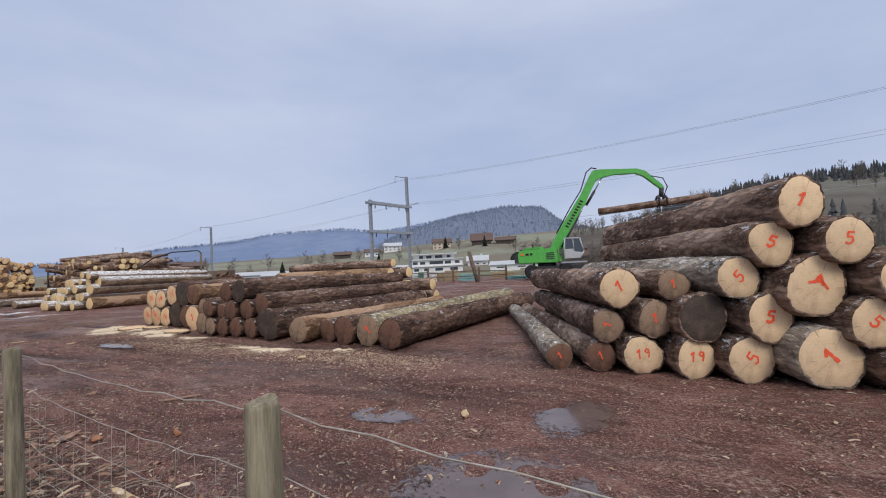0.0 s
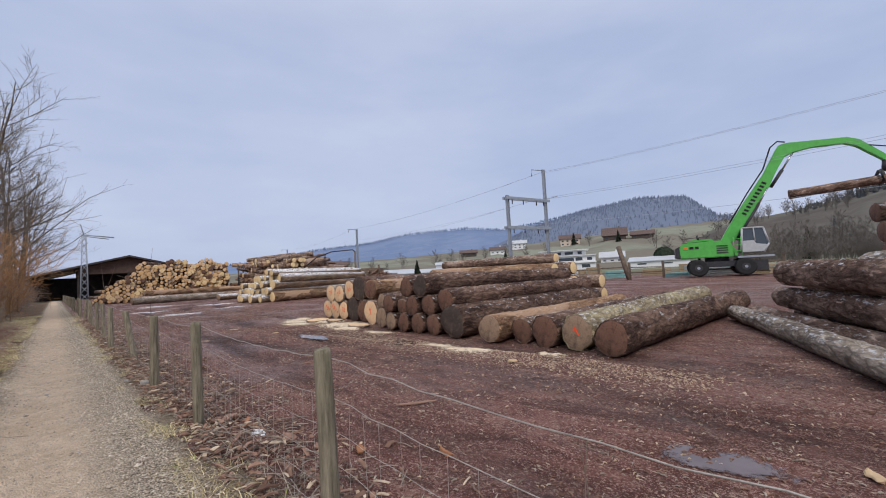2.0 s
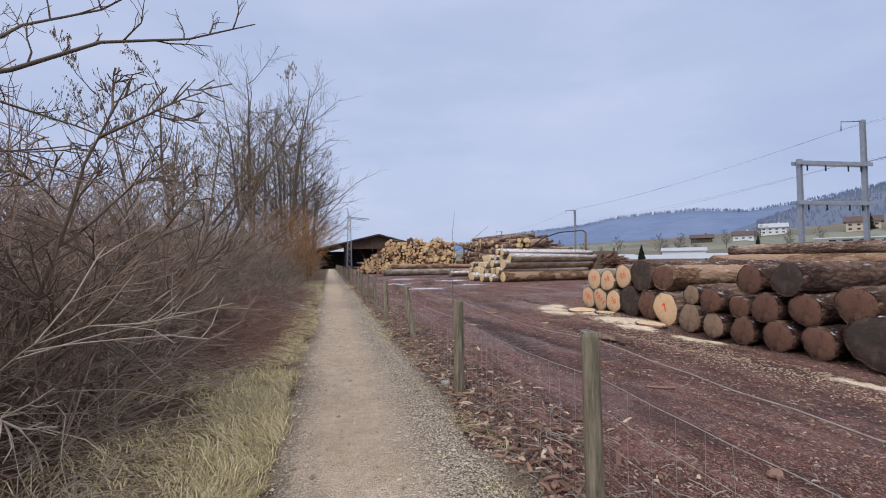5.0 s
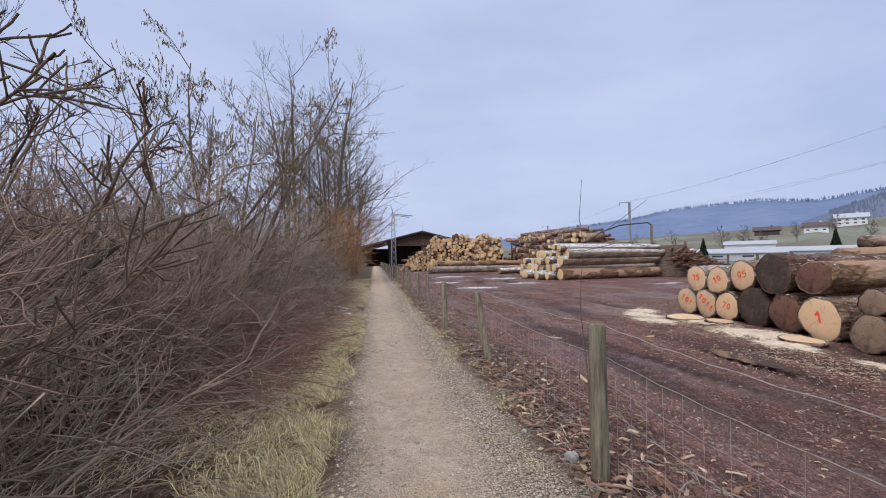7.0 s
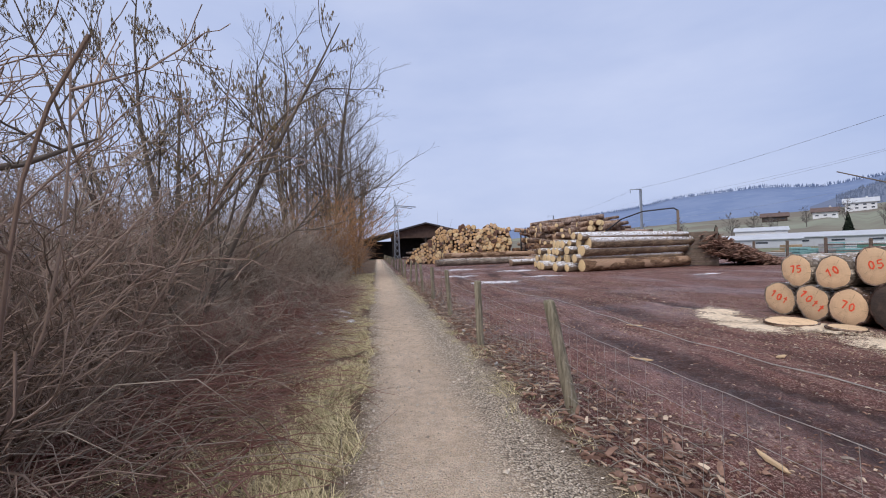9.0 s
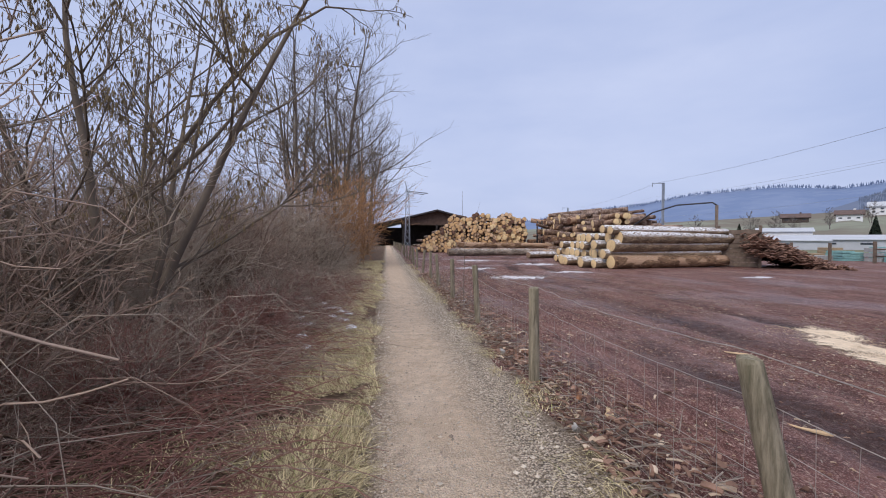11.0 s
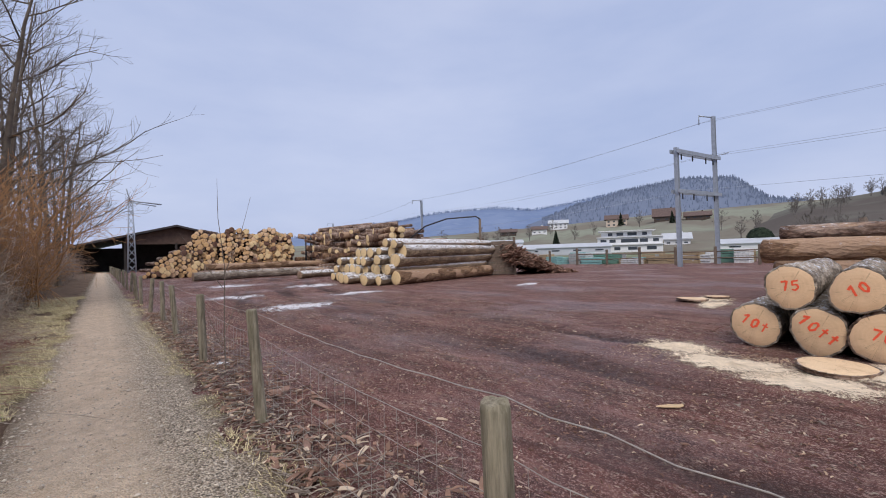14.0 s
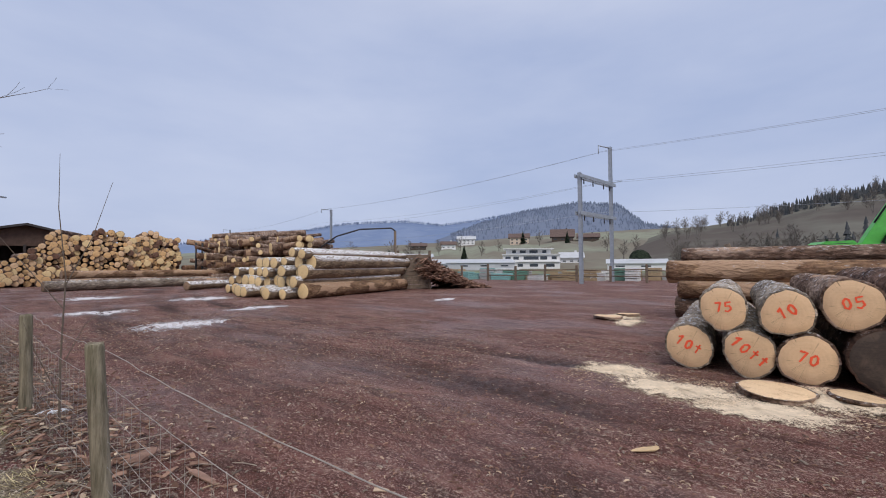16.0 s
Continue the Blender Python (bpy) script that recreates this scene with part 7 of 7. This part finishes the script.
for i, (x, y, rx, ry, h, rot) in enumerate(((5.75, 7.6, 0.35, 1.0, 0.02, 0.2), (6.3, 11.5, 0.3, 1.1, 0.02, 0.1), (6.7, 14.0, 0.95, 1.5, 0.04, 0.2), (7.0, 15.6, 0.8, 1.2, 0.05, 0.0), (6.4, 17.0, 0.8, 1.1, 0.03, -0.3), (7.0, 18.0, 0.5, 0.9, 0.02, -0.2), (13.6, 19.7, 1.5, 0.7, 0.04, 0.2), (12.5, 19.2, 1.2, 0.5, 0.03, 0.0), (6.25, 6.1, 0.25, 0.5, 0.015, 0.3), (5.9, 8.6, 0.3, 0.8, 0.015, 0.1), (6.2, 13.0, 0.5, 0.9, 0.02, 0.0), (6.1, 16.2, 0.7, 1.0, 0.015, 0.3))):
    patch("sawdust", x, y, rx, ry, h, SAWDUST, SD, "sawdust", 10 + i, rot)
for i, (x, y, rx, ry) in enumerate(((1.5, 2.9, 0.22, 0.5), (1.35, 3.4, 0.12, 0.22), (1.45, 6.4, 0.07, 0.12), (1.3, 22.3, 0.16, 0.1), (-1.42, 19.55, 0.15, 0.1), (-1.2, 18.9, 0.1, 0.12), (-1.75, 20.9, 0.2, 0.12), (-1.5, 20.5, 0.13, 0.09), (-2.0, 19.2, 0.17, 0.1), (-2.3, 20.6, 0.2, 0.1), (-2.6, 18.2, 0.12, 0.08), (-2.5, 22.4, 0.2, 0.1), (-1.65, 19.9, 0.12, 0.09), (-1.9, 18.3, 0.09, 0.08), (-2.2, 19.8, 0.1, 0.14), (-1.35, 20.2, 0.08, 0.07), (-2.1, 21.6, 0.14, 0.09), (-1.7, 17.6, 0.08, 0.06))):
    p = patch("snow_patch", x, y, rx, ry, 0.03, SNOW, "small patch of old snow on the ground", "snow", 40 + i)
    if x < 0:
        p.location.z = 0.09
for i, (x, y, rx, ry, rot) in enumerate(((4.3, 1.15, 0.55, 0.36, -0.4), (2.7, 1.2, 0.5, 0.9, 0.5), (5.6, 9.6, 0.3, 0.6, 0.2), (3.55, 2.9, 0.16, 0.5, 0.3), (4.9, 12.5, 0.25, 0.7, -0.1))):
    patch("puddle", x, y, rx * 1.3, ry * 1.3, max(zy(x + u, y + w) for u in (-0.3, 0, 0.3) for w in (-0.3, 0, 0.3)) - 0.006, WATER.m, "shallow muddy puddle reflecting the sky", "puddle", 60 + i, rot, True)

FROST = ragged(plain("thin_frost", (0.66, 0.65, 0.68), 0.85, 0, 0.12, 8, 0.01), 3.0, 0.1)
for i, (x, y, rx, ry, rot) in enumerate(((5.0, 29.0, 2.6, 1.2, 0.6), (8.5, 31.5, 2.4, 1.0, 0.3), (4.4, 34.5, 2.0, 1.6, 0.2), (9.0, 38.0, 3.0, 2.0, 0.1), (6.0, 43.0, 3.2, 2.2, 0.0), (15.5, 28.0, 2.2, 0.5, 0.5))):
    patch("frost_patch", x, y, rx, ry, 0.004, FROST, "thin frost and slush on the mud", "frost", 130 + i, rot)

# sawn discs and offcuts
for i, (x, y, r, tx, ty) in enumerate(((6.82, 16.04, 0.40, 2, -2), (7.1, 15.3, 0.28, 3, 2), (12.9, 19.9, 0.4, 1, 2), (13.9, 19.6, 0.34, -2, 2), (6.75, 13.2, 0.34, 2, 2))):
    me, rings = bark_mesh(0.05, r, r * 0.98, 700 + i, 26, 0.05, 0.03)
    ob = put_mesh("wood_disc", me, BARK_BROWN)
    ob.matrix_world = pose(x, y, zy(x, y) + 0.085, -90 + tx, ty, 0)
    tagged(ob, "thick pale sawn slice of log lying flat", "wood disc", "wood discs")
    for k, flip in ((0, False), (-1, True)):
        fm, c = face_mesh(rings[k], 3, flip)
        q = put_mesh("cut_face", fm, FACE_FRESH, ob)
        q.location = c


def chunk(x, y, sx, sy, sz, rz, mat, label, seed, z=None, tilt=0.0):
    """A torn slab of bark or wood."""
    sx, sy, sz = sx * 0.85, sy * 0.7, sz * 0.5
    rng = np.random.default_rng(seed)
    n = 13
    a = np.linspace(0, math.tau, n, endpoint=False)
    rad = 0.85 + 0.24 * rng.uniform(-1, 1, n)
    v, f = [], []
    for zz, k in ((0, 0.92), (sz * 0.6, 1.0), (sz, 0.8)):
        for i in range(n):
            px, py = math.cos(a[i]) * sx * rad[i] * k, math.sin(a[i]) * sy * rad[i] * k
            v.append((px, py, zz + 0.5 * sz * (px / sx) ** 2 + 0.3 * sz * rng.uniform(-1, 1)))
    for r in range(2):
        for i in range(n):
            j = (i + 1) % n
            f.append((r * n + i, r * n + j, (r + 1) * n + j, (r + 1) * n + i))
    f.append(tuple(range(2 * n, 3 * n)))
    f.append(tuple(reversed(range(n))))
    ob = put_mesh("bark_piece", raw_mesh("bark_piece", v, f, False), mat)
    ob.matrix_world = pose(x, y, (zy(x, y) if z is None else z) + 0.01, tilt, 0, rz)
    return tagged(ob, label, "bark piece", "loose pieces")


BARK_ORANGE = plain("inner_bark", (0.42, 0.20, 0.10), 0.9, 0, 0.3, 8, 0.01)
BARK_PINK = plain("torn_bark", (0.33, 0.205, 0.155), 0.9, 0, 0.35, 10, 0.01)
WOOD_PALE = plain("pale_offcut", (0.62, 0.46, 0.28), 0.85, 0, 0.2, 10, 0.005)
PIECES = [(3.87, 2.12, 0.13, 0.06, 0.05, 30, WOOD_PALE), (2.35, 4.6, 0.14, 0.04, 0.06, 80, BARK_ORANGE), (1.75, 5.55, 0.2, 0.14, 0.05, 20, BARK_PINK), (1.55, 5.9, 0.16, 0.1, 0.08, 100, BARK_PINK), (1.9, 5.2, 0.12, 0.07, 0.05, 60, BARK_ORANGE),
          (1.35, 7.05, 0.18, 0.08, 0.09, 40, BARK_PINK), (1.45, 6.75, 0.2, 0.05, 0.06, 70, BARK_ORANGE), (3.0, 5.8, 0.3, 0.04, 0.03, 150, BARK_PINK), (2.6, 7.3, 0.12, 0.08, 0.06, 10, BARK_PINK), (1.18, 16.9, 0.24, 0.1, 0.08, 110, BARK_PINK),
          (1.32, 15.6, 0.2, 0.05, 0.05, 60, BARK_ORANGE), (1.4, 15.15, 0.2, 0.06, 0.04, 70, WOOD_PALE), (1.35, 17.3, 0.1, 0.14, 0.06, 0, BARK_ORANGE), (1.55, 18.8, 0.1, 0.06, 0.09, 20, BARK_PINK), (1.7, 19.4, 0.34, 0.05, 0.03, 95, BARK_PINK),
          (4.3, 16.9, 0.2, 0.05, 0.03, 140, WOOD_PALE), (2.9, 14.6, 0.22, 0.04, 0.03, 130, WOOD_PALE), (1.6, 12.3, 0.2, 0.06, 0.04, 60, BARK_PINK), (2.1, 12.0, 0.24, 0.04, 0.04, 80, WOOD_PALE), (1.3, 11.6, 0.16, 0.12, 0.07, 10, BARK_PINK),
          (2.2, 1.9, 0.12, 0.08, 0.06, 45, BARK_PINK), (1.5, 3.6, 0.4, 0.06, 0.04, 85, WOOD_PALE), (1.65, 2.6, 0.4, 0.05, 0.04, 70, WOOD_PALE), (1.4, 4.9, 0.34, 0.07, 0.05, 95, BARK_PINK), (3.4, 9.2, 0.24, 0.05, 0.03, 160, BARK_PINK),
          (5.3, 6.2, 0.1, 0.1, 0.06, 0, WOOD_PALE), (4.6, 14.2, 0.14, 0.05, 0.04, 20, WOOD_PALE), (1.5, 20.1, 0.2, 0.1, 0.08, 30, BARK_PINK), (1.25, 18.6, 0.3, 0.05, 0.04, 75, BARK_PINK)]
for i, (x, y, sx, sy, sz, rz, mat) in enumerate(PIECES):
    chunk(x, y, sx, sy, sz, rz, mat, {id(WOOD_PALE): "pale splintered wood offcut on the mud", id(BARK_ORANGE): "curled orange inner bark on the ground"}.get(id(mat), "torn piece of pinkish bark on the ground"), 800 + i)
CONCRETE = plain("field_stone", (0.40, 0.39, 0.37), 0.9, 0, 0.25, 14, 0.01)
for i, (x, y, r) in enumerate(((0.98, 10.05, 0.085), (0.8, 10.6, 0.05), (0.95, 14.9, 0.06), (1.0, 17.3, 0.07), (-0.15, 10.57, 0.03), (0.1, 7.2, 0.02), (1.15, 14.0, 0.05))):
    ob = chunk(x, y, r, r * 0.8, r * 1.1, i * 40, CONCRETE, "rough grey stone beside the path", 870 + i, 0.0)
    ob.name = "stone"
    ob["category"] = "stone"
